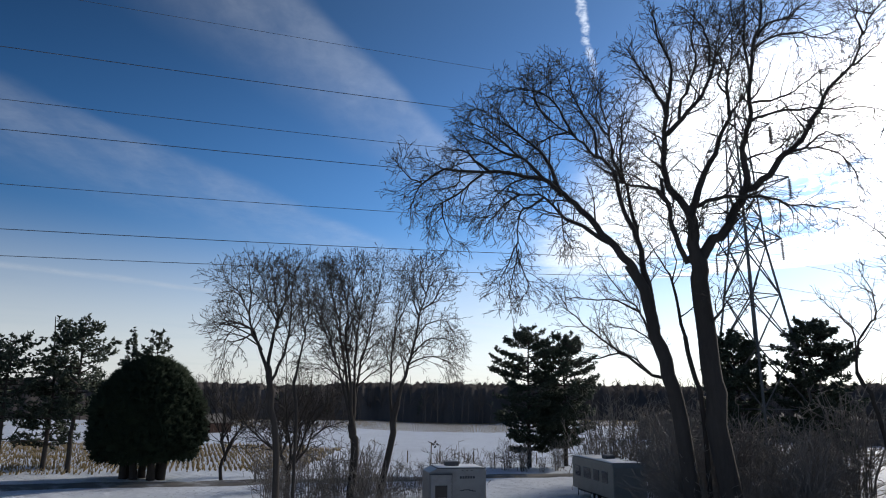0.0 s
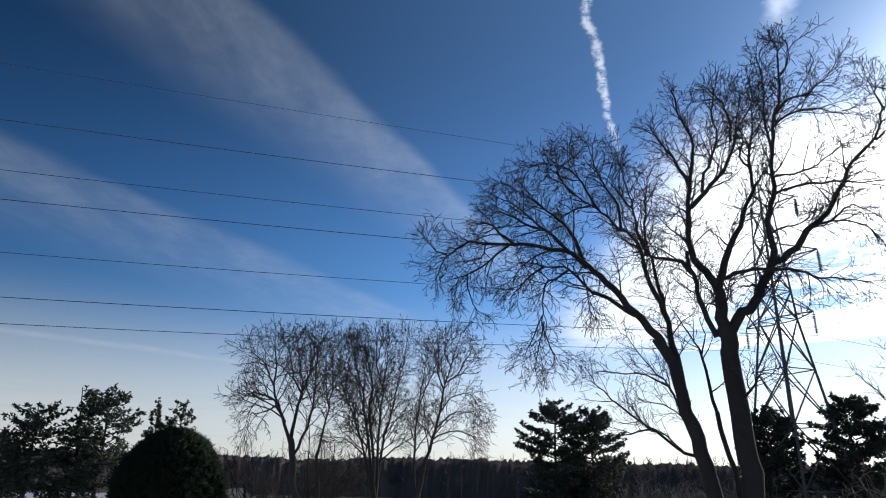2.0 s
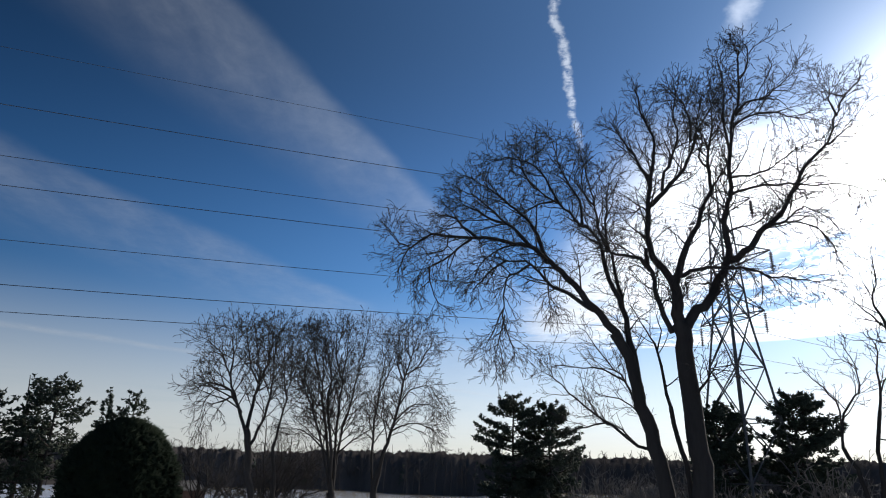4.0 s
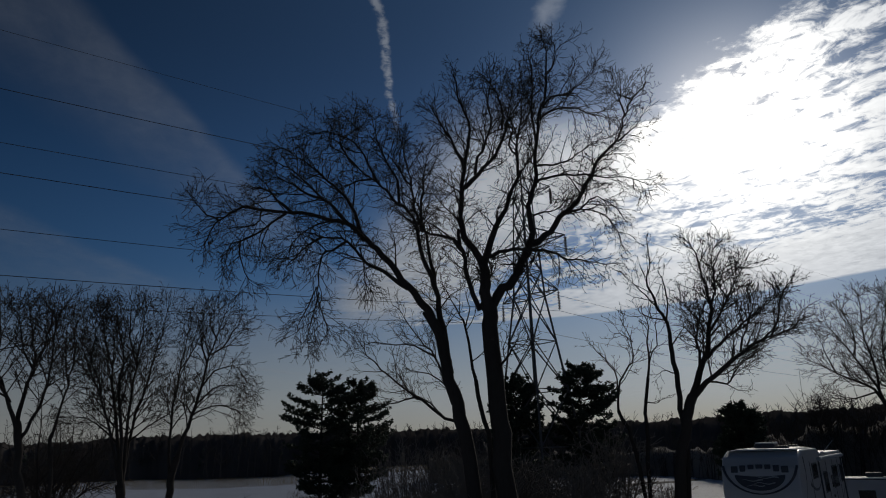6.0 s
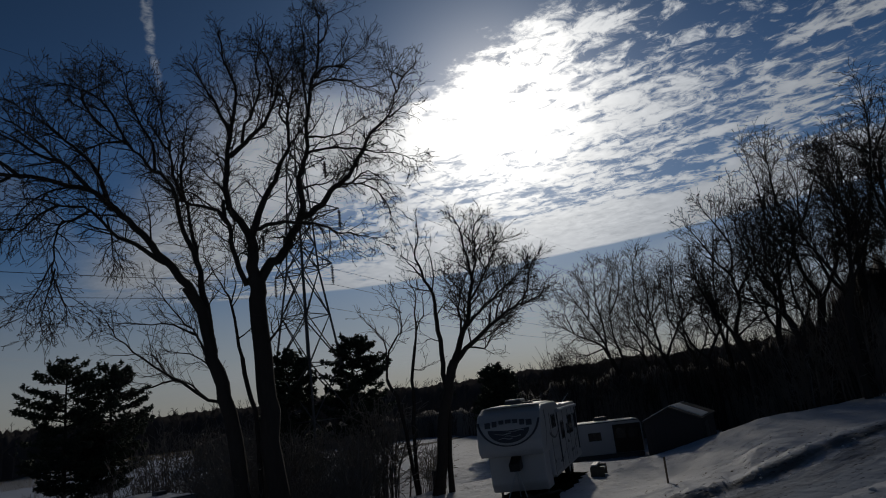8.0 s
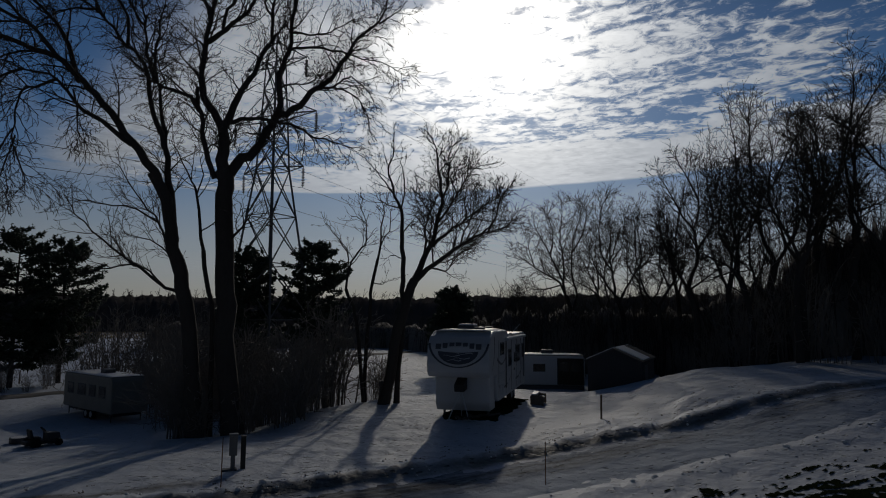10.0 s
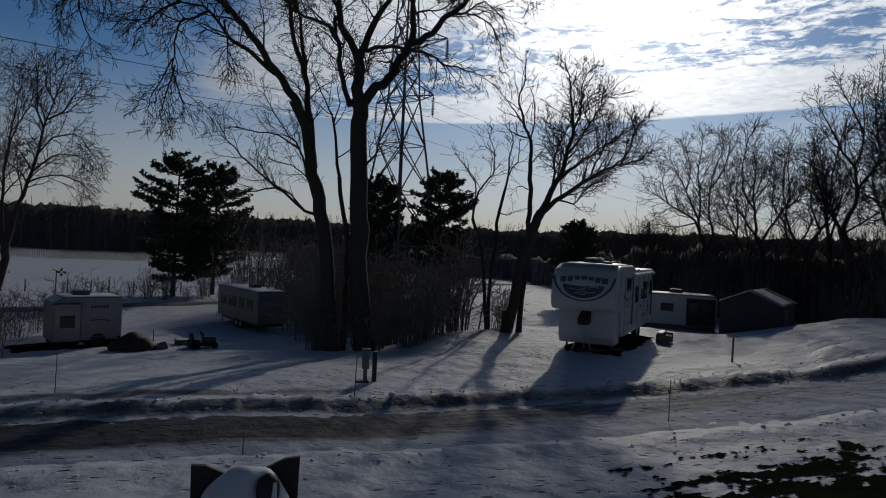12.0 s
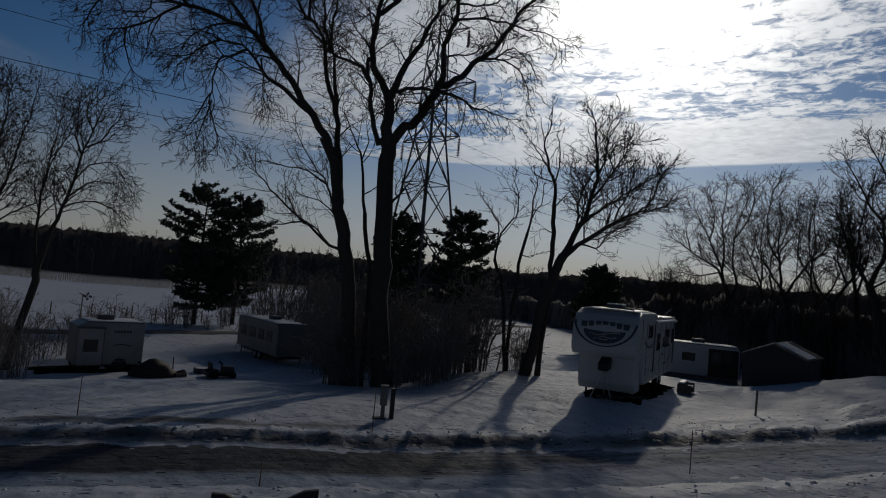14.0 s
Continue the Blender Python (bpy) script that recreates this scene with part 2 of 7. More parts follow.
SHELL = material("white_fibreglass", (0.50, 0.51, 0.53), 0.32, vary=0.05, grain=3.0, bump=0.03, dust=((0.45, 0.44, 0.42), 0.3))
OLD_CREAM = material("weathered_cream_siding", (0.21, 0.205, 0.185), 0.5, vary=0.12, grain=4.0, bump=0.05, dust=((0.15, 0.145, 0.13), 0.5))
GREYED = material("greyed_white_siding", (0.30, 0.305, 0.31), 0.4, vary=0.1, grain=4.0, bump=0.05, dust=((0.2, 0.195, 0.185), 0.5))
GLASS = material("dark_window_glass", (0.012, 0.014, 0.017), 0.16, vary=0.1, grain=2.0, bump=0)
TRIM = material("dark_grey_trim", (0.07, 0.072, 0.078), 0.5, vary=0.2, grain=6.0, bump=0.05)
CHARCOAL = material("charcoal_decal", (0.055, 0.06, 0.075), 0.4, vary=0.15, grain=3.0, bump=0)
SILVER = material("silver_decal", (0.42, 0.44, 0.47), 0.35, vary=0.08, grain=4.0, bump=0)
RUBBER = material("black_rubber", (0.02, 0.02, 0.021), 0.8, vary=0.3, grain=20.0)
STEEL = material("galvanised_steel", (0.13, 0.135, 0.14), 0.6, metal=0.3, vary=0.2, grain=6.0)
PORCELAIN = material("brown_insulator", (0.05, 0.035, 0.03), 0.3, vary=0.2, grain=6.0, bump=0)
CABLE = material("aluminium_cable", (0.12, 0.12, 0.125), 0.5, metal=0.5, vary=0.1, grain=2.0, bump=0)
WOOD = material("weathered_wood", (0.17, 0.14, 0.11), 0.85, vary=0.4, grain=8.0, stretch=(1, 1, 0.2), bump=0.4)
BLACK = material("black_painted_wood", (0.018, 0.018, 0.02), 0.6, vary=0.3, grain=8.0)
SHED = material("dark_painted_siding", (0.045, 0.045, 0.05), 0.7, vary=0.2, grain=6.0, bump=0.1)
BARN = material("faded_red_boards", (0.03, 0.015, 0.013), 0.85, vary=0.3, grain=4.0, bump=0.2)
TARP = material("brown_tarpaulin", (0.038, 0.026, 0.018), 0.7, vary=0.3, grain=5.0, bump=0.4, bump_scale=9.0)
GREY_BOX = material("grey_meter_box", (0.13, 0.13, 0.13), 0.5, vary=0.12, grain=9.0, bump=0.05)
MARKER = material("orange_fibreglass_rod", (0.20, 0.10, 0.05), 0.5, vary=0.1, grain=9.0, bump=0)
ROOFING = material("asphalt_shingles", (0.11, 0.105, 0.10), 0.9, vary=0.3, grain=9.0, bump=0.4)


# ---- building helpers ----
def thing(name, x, y, z, turn=0.0, label="", category="", group=""):
    ob = new(name)
    ob.matrix_basis = pose(x, y, z, 0, 0, turn)
    return tagged(ob, label, category, group)


def part(name, mesh, mat, parent=None, label="", smooth=False):
    """Links a bmesh or mesh as one object under a thing or a part."""
    if isinstance(mesh, bmesh.types.BMesh):
        data = bpy.data.meshes.new(name)
        bmesh.ops.recalc_face_normals(mesh, faces=mesh.faces)
        mesh.to_mesh(data)
        mesh.free()
        mesh = data
    if not mesh.materials:
        mesh.materials.append(mat)
    if smooth:
        mesh.polygons.foreach_set("use_smooth", [True] * len(mesh.polygons))
    ob = new(name, mesh)
    ob.parent = parent
    return tagged(ob, label)


def arrays(name, verts, faces):
    """A mesh from numpy arrays of vertices (n, 3) and faces (m, 3 or 4)."""
    me = bpy.data.meshes.new(name)
    faces = np.asarray(faces, dtype=np.int32)
    k = faces.shape[1]
    me.vertices.add(len(verts))
    me.vertices.foreach_set("co", np.asarray(verts, dtype=np.float32).ravel())
    me.loops.add(faces.size)
    me.loops.foreach_set("vertex_index", faces.ravel())
    me.polygons.add(len(faces))
    me.polygons.foreach_set("loop_start", np.arange(0, faces.size, k, dtype=np.int32))
    me.update(calc_edges=True)
    return me


def box(cx, cy, cz, sx, sy, sz, bevel=0.0, bm=None, turn=None):
    bm = bm or bmesh.new()
    made = bmesh.ops.create_cube(bm, size=1.0)["verts"]
    bmesh.ops.scale(bm, vec=(sx, sy, sz), verts=made)
    if turn:
        bmesh.ops.rotate(bm, cent=(0, 0, 0), matrix=Euler([radians(a) for a in turn]).to_matrix(), verts=made)
    bmesh.ops.translate(bm, vec=(cx, cy, cz), verts=made)
    if bevel:
        edges = list({e for v in made for e in v.link_edges})
        bmesh.ops.bevel(bm, geom=edges, offset=bevel, segments=2, affect="EDGES", profile=0.5)
    return bm


def rod(a, b, ra, rb=None, sides=8, bm=None):
    """A straight tapered rod from a to b."""
    bm = bm or bmesh.new()
    a, b = Vector(a), Vector(b)
    m = Matrix.Translation((a + b) / 2) @ (b - a).to_track_quat("Z", "Y").to_matrix().to_4x4()
    bmesh.ops.create_cone(bm, cap_ends=True, segments=sides, radius1=ra, radius2=ra if rb is None else rb, depth=(b - a).length, matrix=m)
    return bm


def prism(profile, width, bevel=0.0, bm=None):
    """A side profile of (x, z) points, drawn out along y to the given width about y = 0."""
    bm = bm or bmesh.new()
    near = [bm.verts.new((x, -width / 2, z)) for x, z in profile]
    away = [bm.verts.new((x, width / 2, z)) for x, z in profile]
    n = len(profile)
    bm.faces.new(near)
    bm.faces.new(list(reversed(away)))
    for i in range(n):
        bm.faces.new((near[i], away[i], away[(i + 1) % n], near[(i + 1) % n]))
    bmesh.ops.recalc_face_normals(bm, faces=bm.faces)
    if bevel:
        bmesh.ops.bevel(bm, geom=list(bm.edges), offset=bevel, segments=3, affect="EDGES", profile=0.5)
    return bm


def ease(t):
    t = min(1.0, max(0.0, t))
    return t * t * (3 - 2 * t)


# ---- ground ----
ROAD = ((-60, 24.5), (-30, 20.5), (-10, 18.2), (-1, 17.2), (6.5, 15.5), (15.3, 13.5), (22.5, 11.9), (34, 9.4), (60, 3.0))
LANE = ((-90, 40), (-30, 48.5), (-20, 52.5), (-9, 60.5), (4, 66), (20, 70), (45, 75), (90, 84))


def along(line, x):
    for (x0, y0), (x1, y1) in zip(line, line[1:]):
        if x <= x1 or x1 == line[-1][0]:
            f = (x - x0) / (x1 - x0)
            return y0 + (y1 - y0) * f
    return line[-1][1]


def crest(x):
    return 29.3 - 1.2 * math.exp(-((x - 13) / 4) ** 2) + 0.3 * max(0.0, min(7.0, x - 17)) - 0.7 * max(0.0, min(17.0, x - 25))


def land(x, y):
    """Height of the bare lie of the land."""
    upper = 1.42 * ease((x - 0.7 * max(0.0, y - 17) - 9) / 32) - 0.05 * max(0.0, min(20.0, -x))  * 0.5
    upper -= 0.48 * ease((y - 21.5) / 7.5) * ease((18.5 - x) / 5)
    aim = math.degrees(math.atan2(x, max(y, 0.1)))
    back = ease((math.hypot(x, y) - 26) / 8)
    upper -= (0.62 * math.exp(-((aim - 52.5) / 4.5) ** 2) - 0.4 * ease((aim - 58) / 5)) * back
    upper += 0.32 * math.exp(-((x - 20.0) / 5.0) ** 2 - ((y - 22.0) / 4.0) ** 2)
    low = -2.15 + 0.7 * ease((-x - 2) / 25) + 1.75 * ease((x - 16) / 18)
    top = crest(x)
    z = upper + (min(low, upper) - upper) * ease((y - top) / (11.0 - 4.5 * ease((x - 22) / 10)))
    r = math.hypot(x, y)
    bearing = math.degrees(math.atan2(x, y))
    if r > 222:
        z += 8.6 * ease((r - 222) / 155) * (0.8 + 0.35 * noise.noise((x * 0.006, y * 0.006, 1)))
    if r > 60 and bearing > 35:
        z += 1.6 * ease((r - 60) / 70) * ease((bearing - 35) / 15)
    return z


def ground_height(x, y):
    z = land(x, y)
    r = math.hypot(x, y)
    if r < 130:
        z += 0.10 * noise.noise((x * 0.22, y * 0.22, 0)) + 0.05 * noise.noise((x * 0.8, y * 0.8, 3))
    if r < 60:
        z += 0.025 * noise.noise((x * 3.1, y * 3.1, 5))
        d = y - along(ROAD, x)
        rough = noise.noise((x * 0.7, y * 2.5, 12)) + 0.7 * noise.noise((x * 2.6, y * 4.0, 15)) + 0.5 * noise.noise((x * 7.0, y * 7.0, 9))
        lump = 0.7 + 0.45 * noise.noise((x * 0.7, y * 0.7, 8)) + 0.3 * noise.noise((x * 2.2, y * 2.2, 2))
        z += (0.25 + 0.10 * rough) * max(0.45, 0.7 + lump * 0.3) * math.exp(-((d - 2.5) / (0.35 if d < 2.5 else 0.8)) ** 2)
        z += 0.05 * rough * math.exp(-((d - 3.6) / 1.3) ** 2)
        z += (0.1 + 0.05 * rough) * max(0.1, lump) * math.exp(-((d + 2.4) / 0.45) ** 2)
        if abs(d) < 2.1:
            z -= 0.06 * ease((2.1 - abs(d)) / 0.6)
        # the ploughed heap beside the thin post
        z += 0.5 * math.exp(-((x - 27.6) / 1.5) ** 2 - ((y - 15.3) / 0.8) ** 2) * (0.7 + 0.5 * noise.noise((x * 1.3, y * 1.3, 4)))
    return z


def strip(line, half, lift, step=0.6, cols=9, rough=0.02):
    xs = np.arange(line[0][0], line[-1][0], step)
    verts, faces = [], []
    for i, x in enumerate(xs):
        y = along(line, x)
        for j in range(cols):
            f = j / (cols - 1) * 2 - 1
            o = f * half * (1 + 0.1 * noise.noise((x * 0.4, j > cols / 2, 3)))
            verts.append((x, y + o, ground_height(x, y + o) + lift * (1 - 4.5 * abs(f) ** 6) + rough * noise.noise((x * 1.4, (y + o) * 3.0, 6))))
    for i in range(len(xs) - 1):
        for j in range(cols - 1):
            a = i * cols + j
            faces.append((a, a + 1, a + cols + 1, a + cols))
    me = arrays("strip", np.array(verts), np.array(faces))
    worn_shade = []
    for i in range(len(xs)):
        for j in range(cols):
            f = j / (cols - 1) * 2 - 1
            # left end darkened for the trees' and bank's shade; far half is bare asphalt
            r = ease((xs[i] - 5) / 12)
            worn_shade.append(0.34 + (0.66 - 0.34 * r) * ease((f + 0.7 - 0.4 * r) / 0.6) - 0.3 * ease((f - 0.8) / 0.2) + 0.16 * math.sin(f * 13))
    me.attributes.new("worn_shade", "FLOAT", "POINT").data.foreach_set("value", worn_shade)
    return me


def make_ground():
    angles = np.concatenate([np.arange(-50, 85, 0.4), np.arange(85, 310, 7.5)])
    radii = [0.0]
    r = 1.5
    while r < 4300:
        radii.append(r)
        r *= 1.25 if r < 7 else 1.0115 if r < 75 else 1.03 if r < 450 else 1.25
    n = len(angles)
    verts = []
    for r in radii:
        for a in angles:
            x, y = r * math.sin(radians(a)), r * math.cos(radians(a))
            verts.append((x, y, ground_height(x, y)))
    i, j = np.meshgrid(np.arange(len(radii) - 1), np.arange(n), indexing="ij")
    k = (j + 1) % n
    faces = np.stack([i * n + j, i * n + k, (i + 1) * n + k, (i + 1) * n + j], -1).reshape(-1, 4)
    me = arrays("ground", np.array(verts), faces)
    worn_shade = []
    for x, y, z in verts:
        d = along(ROAD, x) - y if abs(x) < 60 and 0 < y < 40 else -9.0
        worn_shade.append(0.46 * ease((d - 2.6) / 1.2) if d > 0 else 0.95 * math.exp(-((d + 2.15) / 0.55) ** 2) + (0.95 - 0.7 * ease((x - 5) / 7)) * math.exp(-((d + 4.3 + 0.5 * noise.noise((x * 0.5, 1, 1))) / 0.7) ** 2))
    me.attributes.new("worn_shade", "FLOAT", "POINT").data.foreach_set("value", worn_shade)
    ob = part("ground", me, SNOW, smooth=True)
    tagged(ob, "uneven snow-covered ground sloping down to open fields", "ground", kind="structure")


make_ground()
tagged(part("road", strip(ROAD, 2.1, 0.03), ICE_ROAD, smooth=True), "narrow ploughed road of packed ice and wet asphalt", "road", kind="structure")
tagged(part("lane", strip(LANE, 1.9, 0.13, 0.8, 9), FAR_ROAD, smooth=True), "distant ploughed gravel lane edged with snow", "road", kind="structure")


# ---- trees ----
def tubes(name, lines, sides, fade=1.0):
    """One mesh of tapered tubes; lines: (points, first radius, last radius); fade: how early they thin."""
    groups = {}
    for pts, ra, rb in lines:
        groups.setdefault(len(pts), []).append((pts, ra, rb))
    verts, faces, start = [], [], 0
    turn = np.arange(sides) * 2 * math.pi / sides
    for k, items in groups.items():
        p = np.array([it[0] for it in items], dtype=np.float64)
        ra, rb = np.array([it[1] for it in items]), np.array([it[2] for it in items])
        t = np.gradient(p, axis=1)
        t /= np.linalg.norm(t, axis=2, keepdims=True) + 1e-9
        ref = np.where(np.abs(t[..., 2:3]) > 0.9, np.array([1.0, 0, 0]), np.array([0, 0, 1.0]))
        ref = np.repeat(ref[:, :1], k, axis=1)
        u = np.cross(t, ref)
        u /= np.linalg.norm(u, axis=2, keepdims=True) + 1e-9
        w = np.cross(t, u)
        f = np.linspace(0, 1, k)
        rad = rb[:, None] + (ra - rb)[:, None] * (1 - f[None]) ** fade
        ring = p[:, :, None] + rad[:, :, None, None] * (u[:, :, None] * np.cos(turn)[:, None] + w[:, :, None] * np.sin(turn)[:, None])
        n = len(items)
        verts.append(ring.reshape(-1, 3))
        a, i, j = np.meshgrid(np.arange(n), np.arange(k - 1), np.arange(sides), indexing="ij")
        base = start + a * k * sides + i * sides
        j2 = (j + 1) % sides
        faces.append(np.stack([base + j, base + j2, base + sides + j2, base + sides + j], -1).reshape(-1, 4))
        start += n * k * sides
    return arrays(name, np.concatenate(verts), np.concatenate(faces))


def smooth_line(pts, n, jitter, rng):
    """Points along a smooth curve through pts."""
    p = [np.array(q, dtype=float) for q in pts]
    p = [2 * p[0] - p[1]] + p + [2 * p[-1] - p[-2]]
    out = []
    for i in range(n):
        s = i / (n - 1) * (len(p) - 3)
        k = min(int(s), len(p) - 4)
        f = s - k
        a, b, c, d = p[k:k + 4]
        q = 0.5 * (2 * b + (c - a) * f + (2 * a - 5 * b + 4 * c - d) * f * f + (3 * b - a - 3 * c + d) * f ** 3)
        if 0 < i < n - 1:
            q = q + np.array([rng.gauss(0, jitter) for _ in range(3)])
        out.append(tuple(q))
    return out


def unit(v):
    n = math.sqrt(v[0] * v[0] + v[1] * v[1] + v[2] * v[2]) or 1.0
    return (v[0] / n, v[1] / n, v[2] / n)


def sprout(store, p, d, length, r, level, rng, habit):
    """One side branch and all that grows on it."""
    k = (6, 5, 4, 3, 3)[min(level, 4)]
    step = length / (k - 1)
    pts = [p]
    wander, lift = habit["wander"], habit["lift"][min(level, len(habit["lift"]) - 1)]
    x, y, z = p
    for i in range(k - 1):
        d = unit((d[0] + rng.gauss(0, wander), d[1] + rng.gauss(0, wander), d[2] + rng.gauss(0, wander) + lift))
        x, y, z = x + d[0] * step, y + d[1] * step, z + d[2] * step
        pts.append((x, y, z))
    tip = max(habit["tip"], r * 0.16)
    store[min(level, 3)].append((pts, max(r, habit["tip"]), tip))
    if level >= habit["levels"]:
        return
    branch_along(store, pts, r, tip, length, level + 1, rng, habit, 0.2)


def branch_along(store, pts, ra, rb, length, level, rng, habit, first):
    count = length * habit["dense"][level - 1]
    count = int(count) + (rng.random() < count % 1)
    side = rng.random() * 6.28
    for c in range(count):
        s = first + (1 - first) * ((c + rng.random()) / max(count, 1))
        i = min(int(s * (len(pts) - 1)), len(pts) - 2)
        f = s * (len(pts) - 1) - i
        a, b = pts[i], pts[i + 1]
        p = (a[0] + (b[0] - a[0]) * f, a[1] + (b[1] - a[1]) * f, a[2] + (b[2] - a[2]) * f)
        t = unit((b[0] - a[0], b[1] - a[1], b[2] - a[2]))
        side += 2.4 + rng.gauss(0, 0.5)
        ref = (0, 0, 1) if abs(t[2]) < 0.85 else (1, 0, 0)
        u = unit((t[1] * ref[2] - t[2] * ref[1], t[2] * ref[0] - t[0] * ref[2], t[0] * ref[1] - t[1] * ref[0]))
        w = (t[1] * u[2] - t[2] * u[1], t[2] * u[0] - t[0] * u[2], t[0] * u[1] - t[1] * u[0])
        ang = radians(rng.uniform(*habit["angle"]))
        ca, sa, cs, ss = math.cos(ang), math.sin(ang), math.cos(side), math.sin(side)
        d = tuple(t[q] * ca + (u[q] * cs + w[q] * ss) * sa for q in range(3))
        lo, hi = habit["length"][level - 1]
        sub = rng.uniform(lo, hi) * (1.2 - 0.85 * s)
        r = min((ra + (rb - ra) * s) * rng.uniform(0.45, 0.7), sub * 0.018 + 0.008)
        sprout(store, p, unit(d), sub, r, level, rng, habit)


MAPLE = dict(wander=0.2, lift=(0.0, 0.05, 0.03, 0.0, -0.02), tip=0.0105, levels=4, dense=(3.8, 3.2, 3.0, 2.0), length=((0.9, 2.6), (0.6, 1.5), (0.35, 0.9), (0.2, 0.5)), angle=(26, 60))
WEEPING = dict(MAPLE, lift=(0.0, 0.02, -0.03, -0.07, -0.1), dense=(3.7, 3.2, 3.0, 2.0))
FAR_MAPLE = dict(MAPLE, tip=0.0125, levels=3, wander=0.17, lift=(0.0, 0.06, 0.05, 0.02), dense=(2.2, 2.8, 2.8), length=((1.2, 2.8), (0.7, 1.6), (0.35, 0.9)))
LOW = dict(FAR_MAPLE, tip=0.009, dense=(2.4, 2.8, 2.8), length=((0.9, 2.6), (0.5, 1.4), (0.3, 0.8)))
FORKED = dict(MAPLE, tip=0.0100, angle=(22, 54), dense=(5.2, 3.6, 3.0, 1.7), lift=(0.0, 0.09, 0.06, 0.03, 0.0), length=((1.0, 2.6), (0.6, 1.5), (0.35, 0.8), (0.2, 0.45)))
SLENDER = dict(FORKED, levels=3, dense=(2.6, 2.5, 2.4), length=((0.8, 2.1), (0.45, 1.1), (0.25, 0.6)))
GROVE = dict(MAPLE, tip=0.0105, levels=4, wander=0.17, angle=(24, 58), lift=(0.0, 0.07, 0.05, 0.02, 0.0), dense=(3.6, 3.0, 2.8, 1.6), length=((1.2, 3.2), (0.7, 1.7), (0.4, 0.9), (0.25, 0.5)))
ROW = dict(FAR_MAPLE, tip=0.0145, angle=(26, 62), dense=(3.3, 2.8, 1.4), lift=(0.0, 0.07, 0.06, 0.04), length=((1.4, 3.6), (0.8, 1.9), (0.4, 1.0)))
SCRUB = dict(MAPLE, wander=0.24, tip=0.011, levels=3, dense=(1.4, 1.7, 1.2), length=((0.9, 2.2), (0.5, 1.1), (0.3, 0.6)))


def bare_tree(name, x, y, turn, limbs, habit, seed, label, trunk_sides=9, group="", mat=BARK, near=False):
    """A leafless tree. limbs: (points in right, away, up; first radius; last radius; part name)."""
    rng = random.Random(seed)
    z = ground_height(x, y)
    tree = thing(name, x, y, z, turn, label, "tree", group)
    store = ([], [], [], [])
    for pts, ra, rb, kind in limbs:
        n = max(5, 2 * len(pts))
        line = smooth_line(pts, n, 0.025 + ra * 0.09, rng)
        length = sum(math.dist(a, b) for a, b in zip(line, line[1:]))
        part(kind, tubes(kind, [(line, ra, rb)], trunk_sides if kind == "trunk" else 7, 1.0 if kind == "trunk" else 1.3), mat, tree, smooth=True)
        if kind == "trunk":
            # flare of the roots
            foot = [(line[0], ra * 1.55, ra * 1.0)]
            foot = [([tuple(np.array(line[0]) - (0, 0, 0.5)), line[0], tuple(np.array(line[0]) * 0.4 + np.array(line[1]) * 0.6)], ra * 1.6, ra * 0.95)]
            part("root_flare", tubes("root_flare", foot, trunk_sides), mat, tree, smooth=True)
        else:
            # level and sinking limbs carry hanging twigs
            hang = line[-1][2] - line[0][2] < 0.15 * length and habit["levels"] > 3
            branch_along(store, line, ra, rb, length, 1, rng, dict(habit, lift=(0.0, -0.06, -0.1, -0.14, -0.14)) if hang else habit, 0.18)
    if near:
        for line in store[1]:
            part("bough", tubes("bough", [line], 5), mat, tree)
        store[1].clear()
    tagged(part("crown", tubes("crown", store[1] + store[2] + store[3], 3), TWIG, tree), kind="stuff")
    return tree


FOOT = -9.0   # stands for the ground under the tree in a trunk's first point


def limb(kind, ra, rb, near_end, far_end, *points):
    """A trunk or limb: points (right, up), radii at both ends, depth at both ends."""
    return kind, ra, rb, near_end, far_end, points


def grow(name, x, y, limbs, habit, seed, label, group="", sides=9, near=False):
    """A leafless tree from limbs drawn across the line of sight and swung out of it in depth."""
    g, far = ground_height(x, y), math.hypot(x, y)
    shaped = []
    for kind, ra, rb, d0, d1, points in limbs:
        line = []
        for i, (u, v) in enumerate(points):
            w = d0 + (d1 - d0) * (i / (len(points) - 1)) ** 0.8
            k = 1 + w / far
            line.append((u * k, w, -0.3 if v == FOOT else EYE + (v - EYE) * k - g))
        if kind == "limb" and rb < 0.06:
            # the drawn end is that of its last twigs
            keep = 1 - min(0.6, 0.7 / math.dist(line[-2], line[-1]))
            line[-1] = tuple(a + (b - a) * keep for a, b in zip(line[-2], line[-1]))
        shaped.append((line, ra, rb, kind))
    return bare_tree(name, x, y, -math.degrees(math.atan2(x, y)), shaped, habit, seed, label, sides, group, near=near)


